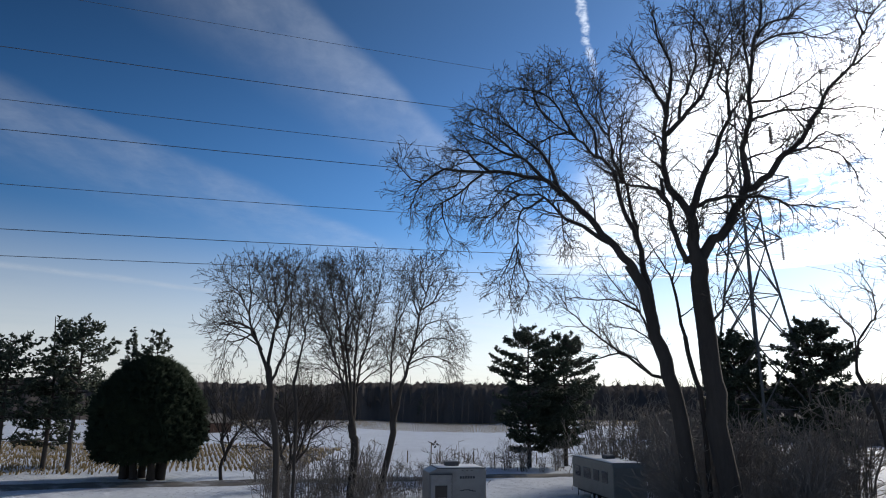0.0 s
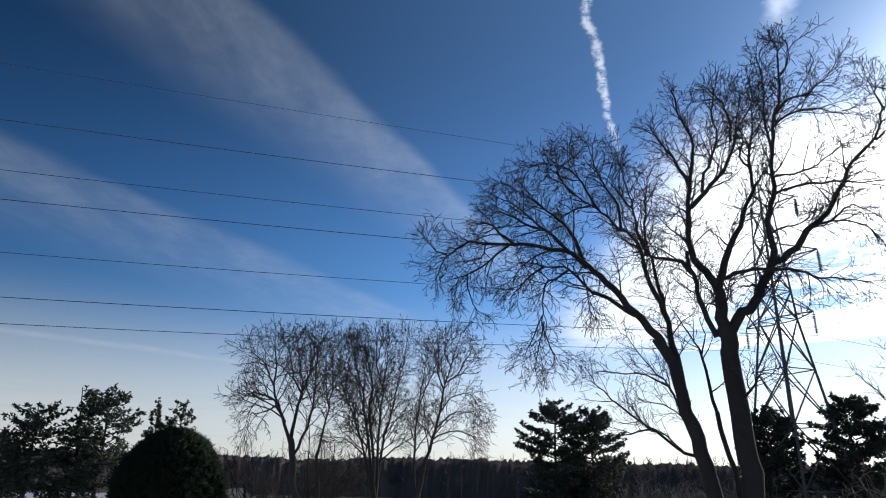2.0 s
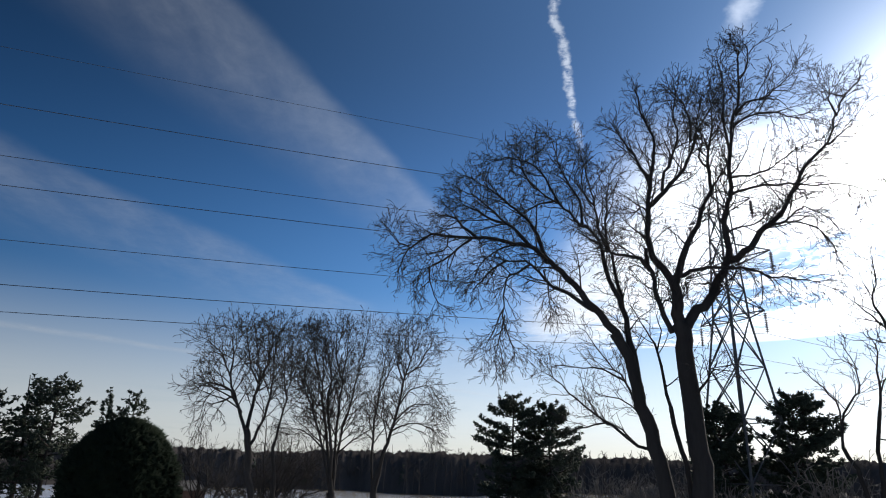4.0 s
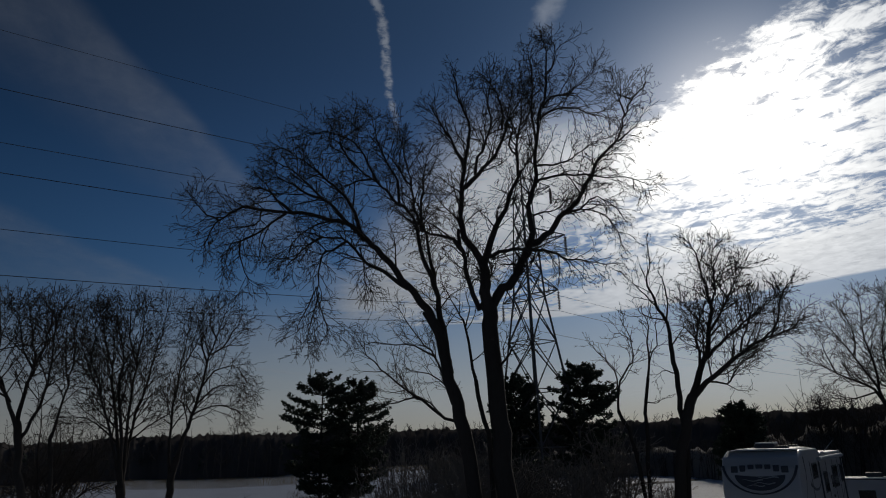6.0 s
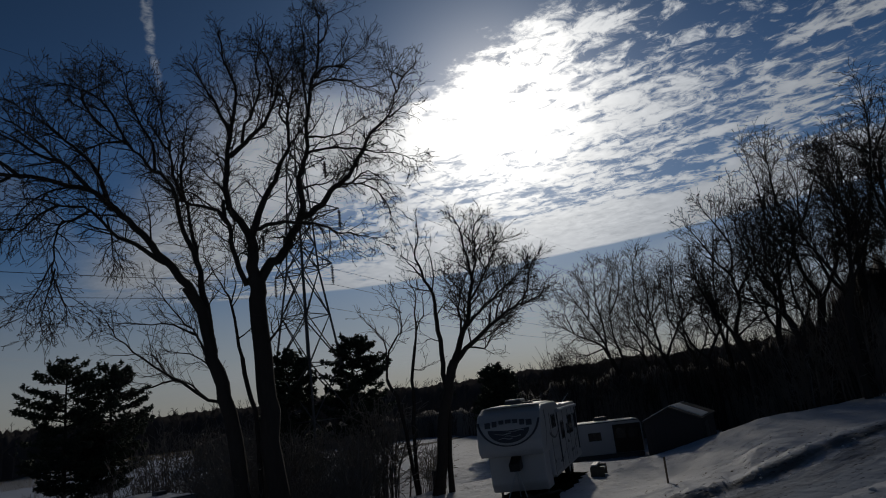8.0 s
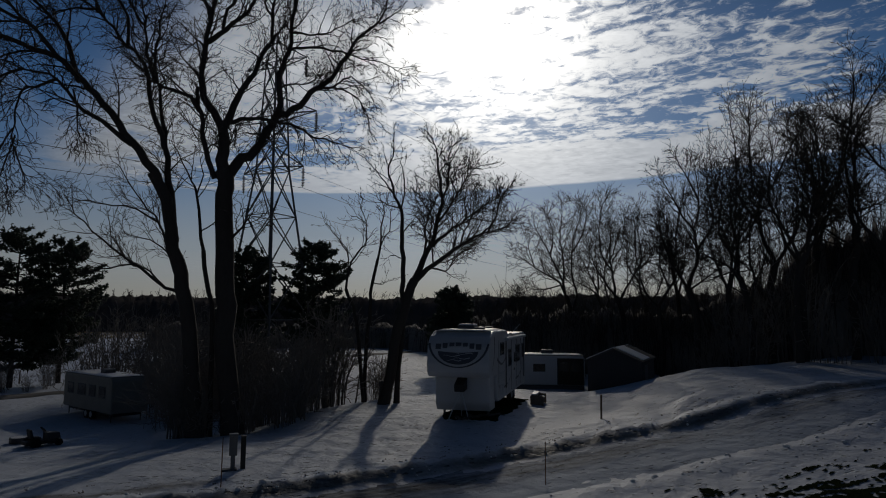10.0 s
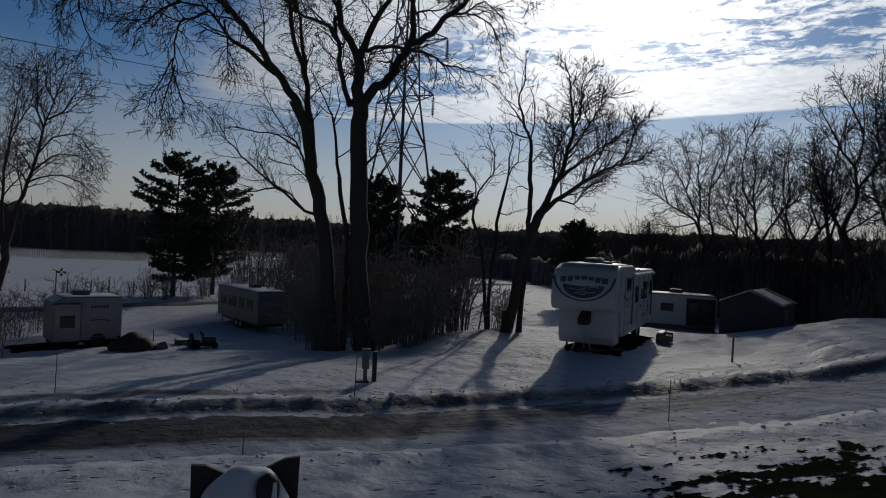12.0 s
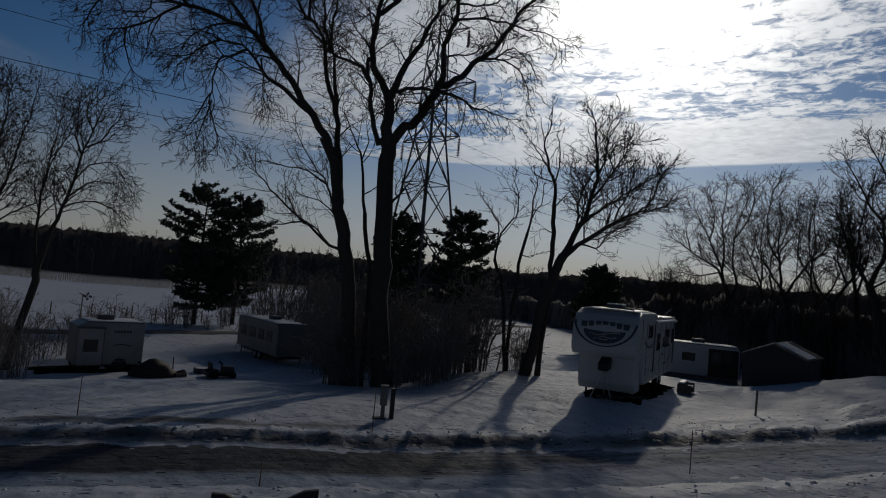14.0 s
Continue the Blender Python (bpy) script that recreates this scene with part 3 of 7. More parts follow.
def great_trees():
    grow("cottonwood_tree", 12.6, 30.0, (
        limb("trunk", 0.480, 0.376, 0.0, 0.0, (0.4, FOOT), (-0.1, 4.3), (-0.2, 6.1), (-0.3, 8.2), (-0.4, 9.8), (-0.5, 10.9), (-0.6, 11.7)),
        limb("limb", 0.320, 0.240, 0.0, -0.3, (-0.6, 11.4), (-0.5, 12.4), (-0.6, 13.2), (-0.7, 14.1)),
        limb("limb", 0.136, 0.096, 0.0, -1.0, (-0.9, 11.3), (-1.2, 12.2), (-1.5, 13.3), (-1.6, 14.2), (-1.8, 15.0), (-1.8, 15.7)),
        limb("limb", 0.200, 0.032, -0.3, -1.9, (-0.7, 13.9), (-1.1, 14.6), (-1.6, 15.3), (-1.7, 16.3), (-1.6, 17.4), (-1.5, 18.6), (-1.2, 20.1), (-1.0, 21.2), (-1.1, 22.3), (-1.5, 23.3), (-1.7, 24.5), (-1.8, 25.6)),
        limb("limb", 0.112, 0.024, -1.2, 0.3, (-1.4, 19.2), (-1.8, 20.3), (-2.2, 21.2), (-2.8, 22.4), (-3.4, 23.7)),
        limb("limb", 0.136, 0.024, -1.1, 0.7, (-1.4, 18.0), (-0.9, 18.5), (-0.3, 19.1), (0.4, 19.9), (0.8, 20.9), (1.1, 21.8), (1.6, 22.5), (2.1, 23.4), (2.8, 23.9)),
        limb("limb", 0.088, 0.024, -0.7, -2.7, (-0.8, 18.7), (-0.6, 19.8), (-0.1, 20.8), (0.2, 21.8), (0.1, 23.1), (0.3, 24.3), (0.2, 25.4)),
        limb("limb", 0.080, 0.024, 0.0, 2.2, (0.8, 21.3), (0.9, 22.3), (0.7, 23.4), (0.3, 24.2), (-0.2, 24.9)),
        limb("limb", 0.112, 0.024, -0.8, -2.0, (-1.7, 14.5), (-2.2, 15.2), (-3.1, 15.5), (-3.8, 15.7), (-4.2, 16.3), (-4.4, 17.2)),
        limb("limb", 0.200, 0.040, -0.3, 1.3, (-0.6, 13.8), (-0.1, 15.0), (0.3, 15.9), (0.8, 16.9), (1.2, 17.9), (1.6, 18.6), (2.0, 19.1), (2.4, 19.6)),
        limb("limb", 0.096, 0.024, 1.0, 3.0, (1.5, 18.6), (1.5, 19.4), (1.6, 20.4), (1.8, 21.5), (2.0, 22.6), (2.1, 23.8), (2.0, 25.2)),
        limb("limb", 0.064, 0.024, 1.5, -0.1, (1.5, 19.7), (1.1, 20.4), (1.4, 21.3), (1.2, 22.4), (1.5, 23.5), (1.5, 24.7)),
        limb("limb", 0.272, 0.192, 0.0, 0.9, (-0.4, 11.4), (0.1, 12.1), (0.8, 12.7), (1.2, 13.4), (1.6, 14.1), (1.9, 14.8)),
        limb("limb", 0.176, 0.032, 0.9, -0.5, (1.9, 14.7), (2.0, 15.3), (1.9, 16.4), (2.1, 17.3), (2.4, 18.2), (2.4, 19.3), (2.6, 20.7), (2.9, 22.2), (3.3, 23.3), (3.5, 24.6), (3.5, 26.1), (3.4, 27.0)),
        limb("limb", 0.080, 0.024, 0.1, 2.3, (2.6, 20.3), (2.5, 21.5), (2.5, 22.8), (2.7, 24.1), (2.6, 25.3), (2.5, 26.6)),
        limb("limb", 0.192, 0.024, 0.9, 2.3, (1.9, 14.7), (2.4, 14.8), (3.0, 15.4), (3.5, 16.1), (4.0, 16.4), (4.5, 16.9), (4.9, 17.6), (5.3, 18.4), (5.7, 19.0), (6.2, 19.5), (6.8, 20.1), (7.2, 20.9), (7.5, 21.7), (8.0, 22.6), (8.6, 23.3), (9.1, 24.0)),
        limb("limb", 0.072, 0.016, 1.4, -0.4, (4.0, 16.3), (4.6, 16.4), (5.0, 16.8), (5.4, 17.0), (6.0, 16.8), (6.5, 16.3), (6.7, 15.6)),
        limb("limb", 0.056, 0.016, 1.0, 2.6, (4.5, 16.4), (5.2, 16.3), (6.0, 15.8), (6.4, 14.9), (6.5, 14.1)),
        limb("limb", 0.112, 0.016, -0.2, -1.6, (-0.4, 14.1), (0.2, 14.3), (1.2, 14.4), (2.3, 14.3), (3.1, 14.1), (3.7, 13.7), (4.6, 13.6), (5.4, 13.4), (6.4, 13.3)),
        limb("limb", 0.088, 0.032, 0.6, 2.1, (1.5, 13.5), (0.8, 13.6), (0.0, 13.8)),
        limb("limb", 0.080, 0.016, 0.3, -1.7, (2.3, 18.0), (3.0, 18.3), (4.1, 18.4), (5.1, 18.3), (5.8, 18.1), (6.9, 18.1), (7.9, 17.7), (8.6, 17.3)),
        limb("limb", 0.064, 0.016, 0.6, 2.0, (2.0, 16.1), (2.5, 16.3), (3.2, 16.4), (3.7, 16.7), (3.6, 17.4)),
        limb("limb", 0.064, 0.016, 0.2, 2.6, (2.5, 19.0), (3.4, 19.0), (4.2, 19.2), (4.9, 19.7), (5.5, 20.1), (6.4, 20.4), (7.1, 20.5)),
        limb("limb", 0.072, 0.016, -0.1, -2.1, (2.9, 21.8), (3.6, 22.2), (4.7, 22.3), (5.7, 21.9), (6.5, 21.5)),
        limb("limb", 0.080, 0.016, -0.1, 1.7, (3.1, 22.5), (3.7, 23.1), (4.5, 23.2), (5.2, 23.7), (5.9, 24.5), (6.5, 25.4)),
        limb("limb", 0.048, 0.016, -0.3, -1.5, (3.5, 24.5), (4.0, 25.4), (4.0, 26.4), (3.6, 27.2)),
        limb("limb", 0.080, 0.016, 0.0, -1.5, (-0.1, 8.4), (0.3, 8.9), (0.7, 9.4), (1.4, 9.6)),
        limb("limb", 0.064, 0.016, -1.0, 0.2, (-1.6, 17.5), (-1.8, 18.0), (-2.3, 17.7), (-2.9, 18.0)),
        limb("limb", 0.056, 0.016, 2.0, 0.4, (7.5, 21.6), (7.3, 22.3), (7.4, 23.0), (7.4, 23.5)),
        limb("limb", 0.048, 0.016, 2.1, 3.5, (7.9, 22.6), (7.3, 22.9), (6.6, 23.1)),
        limb("limb", 0.056, 0.016, 1.9, 0.4, (6.9, 20.1), (7.4, 20.5), (7.9, 20.9), (8.4, 21.3)),
    ), MAPLE, 5, "tall leafless tree with spreading forked grey limbs", "great bare trees", near=True)


def leaning_trees():
    grow("leaning_tree", 11.3, 30.6, (
        limb("trunk", 0.368, 0.240, 0.0, 0.0, (0.2, FOOT), (-0.4, 4.5), (-0.7, 6.3), (-1.0, 7.6), (-1.4, 9.1), (-1.7, 10.6), (-2.2, 11.4)),
        limb("limb", 0.216, 0.024, 0.0, -2.4, (-1.9, 10.9), (-2.2, 11.5), (-2.9, 12.4), (-3.4, 13.2), (-4.1, 14.1), (-4.8, 14.9), (-5.4, 15.5), (-6.1, 16.2), (-7.0, 16.5), (-8.0, 16.8), (-9.2, 17.0), (-10.9, 17.3), (-11.9, 17.5), (-12.6, 17.2), (-13.2, 16.8), (-13.6, 16.3), (-13.9, 15.5), (-14.3, 15.2)),
        limb("limb", 0.120, 0.016, -0.5, -1.5, (-3.1, 12.6), (-4.0, 13.3), (-4.8, 13.8), (-5.4, 14.3), (-5.9, 14.9), (-6.4, 15.4), (-7.6, 15.6), (-8.3, 15.9), (-9.0, 15.9), (-9.8, 15.4)),
        limb("limb", 0.120, 0.016, -1.0, 0.8, (-5.4, 15.3), (-5.8, 16.5), (-6.2, 17.5), (-6.8, 18.3), (-7.6, 19.0), (-8.2, 19.6), (-9.1, 20.3), (-9.8, 20.8), (-10.9, 21.2)),
        limb("limb", 0.096, 0.016, -1.2, -3.4, (-6.2, 16.2), (-7.0, 17.2), (-7.7, 17.8), (-8.5, 18.7), (-9.4, 19.6), (-10.1, 19.9), (-11.0, 20.5)),
        limb("limb", 0.080, 0.016, -2.1, -0.1, (-7.6, 17.8), (-8.6, 18.1), (-9.5, 18.8), (-10.3, 19.1), (-11.0, 19.1)),
        limb("limb", 0.096, 0.016, -1.6, 0.2, (-9.2, 17.0), (-10.2, 17.9), (-10.6, 18.4), (-11.3, 18.6), (-11.9, 18.5)),
        limb("limb", 0.216, 0.064, 0.0, 1.0, (-1.1, 8.2), (-1.3, 9.8), (-1.5, 11.2), (-1.6, 12.4), (-1.8, 13.6), (-2.0, 14.8), (-2.2, 15.8)),
        limb("limb", 0.136, 0.024, 0.6, -0.6, (-1.6, 12.3), (-1.9, 13.3), (-2.3, 14.2), (-2.5, 15.3), (-2.6, 16.1), (-3.1, 16.9), (-3.7, 17.5), (-4.3, 18.2), (-4.9, 18.8), (-5.6, 19.3), (-6.3, 20.2), (-7.1, 20.8), (-7.9, 21.1)),
        limb("limb", 0.096, 0.016, 1.0, 2.6, (-2.2, 15.7), (-2.5, 16.4), (-2.7, 17.2), (-2.8, 18.4), (-3.0, 19.4), (-3.2, 20.4), (-3.6, 21.7), (-4.1, 23.1)),
        limb("limb", 0.088, 0.016, 1.0, -0.6, (-2.2, 15.8), (-2.3, 17.0), (-2.2, 18.3), (-2.0, 19.6), (-1.8, 20.8)),
        limb("limb", 0.080, 0.016, -0.1, 1.9, (-3.5, 17.3), (-3.6, 18.7), (-4.1, 19.7), (-4.6, 20.8), (-4.8, 21.8), (-5.0, 22.6), (-5.7, 23.3)),
        limb("limb", 0.072, 0.016, -0.2, -2.4, (-4.6, 18.5), (-5.2, 19.7), (-5.7, 20.8), (-6.6, 21.4), (-7.5, 21.8), (-8.2, 21.6), (-9.2, 22.0)),
        limb("limb", 0.072, 0.016, -0.4, 2.2, (-5.9, 19.6), (-6.5, 20.5), (-6.7, 21.2), (-5.9, 21.8), (-6.4, 22.6), (-7.3, 22.6)),
        limb("limb", 0.064, 0.016, 1.8, 0.3, (-2.8, 18.3), (-3.3, 19.1), (-3.8, 20.0), (-3.5, 20.9), (-3.8, 21.9)),
        limb("limb", 0.064, 0.016, -0.3, 1.3, (-4.9, 18.8), (-5.8, 18.7), (-6.6, 18.3), (-6.8, 17.8)),
        limb("limb", 0.040, 0.016, -0.9, -0.4, (-7.7, 12.6), (-8.0, 11.4), (-8.2, 10.3), (-8.3, 9.5)),
        limb("limb", 0.040, 0.016, -0.9, -1.4, (-7.7, 12.1), (-7.3, 11.0), (-7.1, 9.6)),
        limb("limb", 0.040, 0.016, -0.9, -0.3, (-7.8, 12.9), (-8.3, 11.8), (-8.7, 10.9), (-8.8, 10.2)),
        limb("limb", 0.072, 0.016, -1.1, -2.5, (-6.3, 15.3), (-6.9, 14.9), (-7.5, 14.7), (-7.7, 14.0), (-7.8, 12.7), (-7.7, 11.8), (-7.5, 10.8)),
        limb("limb", 0.072, 0.016, -1.2, 0.6, (-7.6, 15.6), (-8.5, 15.1), (-9.2, 14.4), (-9.9, 13.6)),
        limb("limb", 0.072, 0.016, -1.6, -3.2, (-9.6, 17.0), (-10.4, 16.5), (-11.3, 15.8), (-12.3, 15.5), (-12.8, 14.9), (-13.1, 14.0)),
        limb("limb", 0.048, 0.016, -2.6, -1.4, (-12.0, 15.6), (-11.9, 14.7), (-11.5, 13.6), (-11.1, 12.7)),
        limb("limb", 0.056, 0.016, -1.3, 0.2, (-7.0, 16.5), (-7.9, 16.3), (-9.0, 15.6), (-9.4, 14.7), (-9.7, 14.1)),
        limb("limb", 0.048, 0.016, -1.0, -2.3, (-5.6, 14.9), (-5.4, 13.9), (-5.3, 13.0), (-5.1, 12.4)),
        limb("limb", 0.048, 0.016, -2.1, -0.7, (-13.2, 16.8), (-14.0, 17.2), (-14.5, 17.8), (-15.0, 18.5)),
        limb("limb", 0.048, 0.016, -1.7, -3.1, (-10.9, 17.3), (-11.1, 16.6), (-11.9, 16.3), (-12.7, 16.2)),
    ), WEEPING, 8, "leaning leafless tree with drooping fine twigs", "great bare trees", near=True)
    grow("slim_tree", 11.7, 30.9, (
        limb("trunk", 0.122, 0.104, 0.0, 0.0, (0.5, FOOT), (0.4, 4.6), (0.1, 6.3), (-0.1, 7.9)),
        limb("limb", 0.086, 0.016, 0.0, 0.8, (-0.1, 7.9), (-0.3, 9.2), (-0.5, 10.7), (-0.7, 11.0), (-1.1, 11.9), (-1.6, 12.9), (-1.8, 13.9)),
        limb("limb", 0.043, 0.016, 0.3, -0.5, (-0.5, 10.6), (-0.3, 11.3), (-0.4, 12.2), (-0.2, 13.1)),
        limb("limb", 0.036, 0.016, 0.1, 0.9, (-0.3, 8.8), (0.4, 9.3), (0.7, 9.6)),
    ), dict(FAR_MAPLE, dense=(1.1, 1.6, 1.8)), 3, "slender leafless young tree between larger trunks", sides=7)
    grow("spreading_tree", 11.0, 31.5, (
        limb("trunk", 0.144, 0.120, 0.0, 0.0, (0.5, FOOT), (0.4, 4.5), (0.0, 5.6), (-0.2, 5.9)),
        limb("limb", 0.086, 0.016, 0.0, -1.0, (-0.2, 5.9), (-0.9, 6.2), (-2.1, 7.2), (-3.0, 7.7), (-3.8, 8.5), (-4.6, 9.3), (-5.0, 9.9), (-5.5, 10.8)),
        limb("limb", 0.072, 0.016, 0.0, 1.4, (-0.1, 5.8), (-0.9, 8.2), (-1.3, 9.3), (-1.9, 9.9), (-2.4, 10.7), (-3.0, 11.6), (-3.9, 12.3)),
        limb("limb", 0.050, 0.016, 0.6, 2.2, (-1.3, 9.2), (-2.4, 9.8), (-3.5, 9.9), (-4.5, 10.0), (-5.0, 9.7)),
        limb("limb", 0.050, 0.016, -0.4, -1.9, (-2.1, 7.2), (-3.0, 7.1), (-3.8, 6.8), (-4.4, 6.9)),
        limb("limb", 0.050, 0.016, -0.2, 1.0, (-0.9, 6.2), (-1.6, 6.9), (-2.4, 7.2), (-3.0, 8.2), (-3.4, 8.8)),
        limb("limb", 0.058, 0.016, 0.0, 1.0, (-0.2, 5.8), (-0.3, 7.1), (-1.3, 8.2), (-2.4, 8.5), (-3.3, 8.8)),
    ), LOW, 17, "low spreading leafless tree with fine branches", sides=7)


def forked_trees():
    grow("forked_tree", 21.2, 30.2, (
        limb("trunk", 0.302, 0.256, 0.0, 0.0, (0.3, FOOT), (1.0, 3.7), (1.4, 5.1), (1.7, 6.1), (2.0, 6.9)),
        limb("limb", 0.166, 0.016, 0.0, -1.4, (2.0, 6.8), (2.8, 7.6), (3.9, 8.4), (4.9, 9.1), (5.8, 9.6), (6.6, 9.8), (7.4, 10.1), (8.1, 10.8)),
        limb("limb", 0.194, 0.024, 0.0, 1.0, (2.0, 6.9), (2.5, 8.1), (3.0, 9.1), (3.3, 10.2), (3.5, 11.4), (3.5, 12.5), (3.3, 13.4), (3.1, 14.6), (2.7, 15.4)),
        limb("limb", 0.101, 0.016, 0.3, 2.1, (3.0, 8.8), (3.8, 9.6), (4.8, 10.3), (5.7, 11.0), (6.5, 11.5), (7.3, 12.3)),
        limb("limb", 0.079, 0.016, 0.5, -1.3, (3.3, 10.2), (3.9, 11.0), (4.4, 11.9), (4.9, 12.7), (5.3, 13.3), (5.9, 13.7)),
        limb("limb", 0.079, 0.016, 0.6, 2.2, (3.5, 11.4), (3.9, 12.4), (3.9, 13.6), (4.1, 14.6), (4.8, 15.1)),
        limb("limb", 0.086, 0.016, 0.1, -1.5, (2.3, 7.6), (2.6, 8.8), (2.6, 9.9), (2.8, 10.8), (2.3, 11.6), (2.0, 12.2)),
        limb("limb", 0.065, 0.016, -0.6, 0.9, (4.6, 8.8), (4.9, 9.8), (5.3, 10.7), (5.3, 11.5), (5.7, 12.4)),
        limb("limb", 0.065, 0.016, -1.0, -2.5, (6.2, 9.7), (6.6, 10.6), (7.0, 11.7), (7.4, 12.6)),
        limb("limb", 0.058, 0.016, -0.4, 1.1, (4.4, 11.8), (4.1, 12.6), (4.4, 13.3), (4.9, 14.0)),
        limb("limb", 0.058, 0.016, -0.3, 1.3, (2.8, 7.6), (3.8, 7.4), (4.2, 8.0), (4.7, 8.5), (5.1, 8.8)),
    ), FORKED, 23, "leafless tree forking low on a snowy bank", near=True)
    grow("slender_tree", 20.6, 30.8, (
        limb("trunk", 0.158, 0.120, 0.0, 0.0, (1.9, FOOT), (2.1, 4.3), (2.2, 5.9), (2.2, 7.2), (2.1, 8.6), (2.1, 9.7)),
        limb("limb", 0.108, 0.016, 0.0, 1.0, (2.1, 9.7), (2.0, 10.9), (1.7, 11.8), (1.4, 12.7), (1.3, 13.4), (1.6, 14.2), (1.6, 15.2), (1.4, 15.7)),
        limb("limb", 0.058, 0.016, 0.2, -0.8, (2.0, 10.8), (2.2, 11.5), (2.2, 12.6), (2.0, 13.6), (2.3, 14.5)),
        limb("limb", 0.050, 0.016, 0.4, 1.6, (1.7, 11.7), (1.0, 12.6), (0.6, 13.2), (0.5, 14.0)),
        limb("limb", 0.043, 0.016, 0.2, -0.8, (1.9, 11.0), (1.2, 11.2), (0.7, 11.6), (0.2, 11.9)),
        limb("limb", 0.043, 0.016, 0.0, 1.2, (2.1, 9.5), (2.7, 10.3), (3.3, 10.9)),
        limb("limb", 0.036, 0.016, 0.0, -1.0, (2.2, 8.1), (1.6, 8.3), (1.0, 8.0)),
    ), SLENDER, 24, "slender crooked leafless tree beside a forked tree", "slender trees on the bank", sides=7)
    grow("slender_tree", 19.4, 33.0, (
        limb("trunk", 0.108, 0.088, 0.0, 0.0, (2.4, FOOT), (2.5, 4.2), (2.6, 5.3), (2.7, 6.7), (3.0, 8.1)),
        limb("limb", 0.072, 0.016, 0.0, 0.8, (3.0, 8.1), (3.2, 9.1), (3.2, 10.2), (3.4, 11.1), (3.1, 11.8), (3.0, 12.6)),
        limb("limb", 0.043, 0.016, 0.2, -0.6, (3.2, 9.0), (3.7, 10.0), (3.7, 10.9), (4.0, 11.5)),
        limb("limb", 0.036, 0.016, 0.0, 0.8, (2.7, 6.8), (3.3, 6.7), (3.7, 7.0)),
    ), SLENDER, 25, "thin upright leafless tree on a snowy bank", "slender trees on the bank", sides=7)
    grow("slender_tree", 18.2, 33.5, (
        limb("trunk", 0.108, 0.096, 0.0, 0.0, (3.7, FOOT), (3.2, 3.9), (3.0, 5.2), (2.5, 6.4)),
        limb("limb", 0.072, 0.016, 0.0, 0.8, (2.5, 6.3), (2.6, 7.4), (3.2, 8.6), (3.6, 9.1), (3.6, 10.2), (3.3, 11.1), (3.0, 12.0)),
        limb("limb", 0.050, 0.016, 0.2, -0.7, (2.6, 7.4), (2.6, 8.3), (2.2, 9.1), (1.5, 9.9), (0.9, 10.6)),
        limb("limb", 0.036, 0.016, 0.6, 1.4, (3.7, 10.1), (3.1, 10.6), (2.1, 10.6)),
    ), SLENDER, 26, "thin leaning leafless tree with a bent top", "slender trees on the bank", sides=7)


def vase(rng, height, spread, stems, ra, low=0.3):
    """Limbs of a many-stemmed tree that opens upwards."""
    limbs = [([(0, 0, -0.4), (rng.gauss(0, .1), rng.gauss(0, .1), height * low * 0.5), (rng.gauss(0, .2), rng.gauss(0, .2), height * low)], ra, ra * 0.75, "trunk")]
    top = limbs[0][0][-1]
    for i in range(stems):
        a = i * 2.4 + rng.uniform(-0.4, 0.4)
        s = spread * rng.uniform(0.3, 1.0)
        h = height * rng.uniform(0.88, 1.0) * (1.0 - 0.36 * (s / spread) ** 2)
        z0 = top[2] * rng.uniform(0.72, 1.0)
        pts = [(top[0] * z0 / top[2], top[1] * z0 / top[2], z0)]
        for f, g in ((0.2, 0.21), (0.48, 0.45), (0.78, 0.72), (1.0, 1.0)):
            pts.append((math.cos(a) * s * f + rng.gauss(0, .22), math.sin(a) * s * f + rng.gauss(0, .22), z0 + (h - z0) * g))
        r = (0.045 + ra * 0.3) * rng.uniform(0.75, 1.1)
        limbs.append((pts, r, 0.022, "limb"))
        # each limb forks twice on its way up
        for start in (1, 2):
            b = a + rng.choice((-1, 1)) * rng.uniform(0.45, 1.1)
            e = min(spread, s * rng.uniform(0.7, 1.1) + 0.25 * spread)
            top2 = height * rng.uniform(0.8, 0.95) * (1.0 - 0.42 * (e / spread) ** 2)
            p = pts[start]
            end = (math.cos(b) * e, math.sin(b) * e, max(top2, p[2] + 0.8))
            mid = tuple(p[q] + (end[q] - p[q]) * 0.5 + rng.gauss(0, .2) for q in range(3))
            limbs.append(([p, mid, end], r * (0.62, 0.5)[start - 1], 0.02, "limb"))
    return limbs


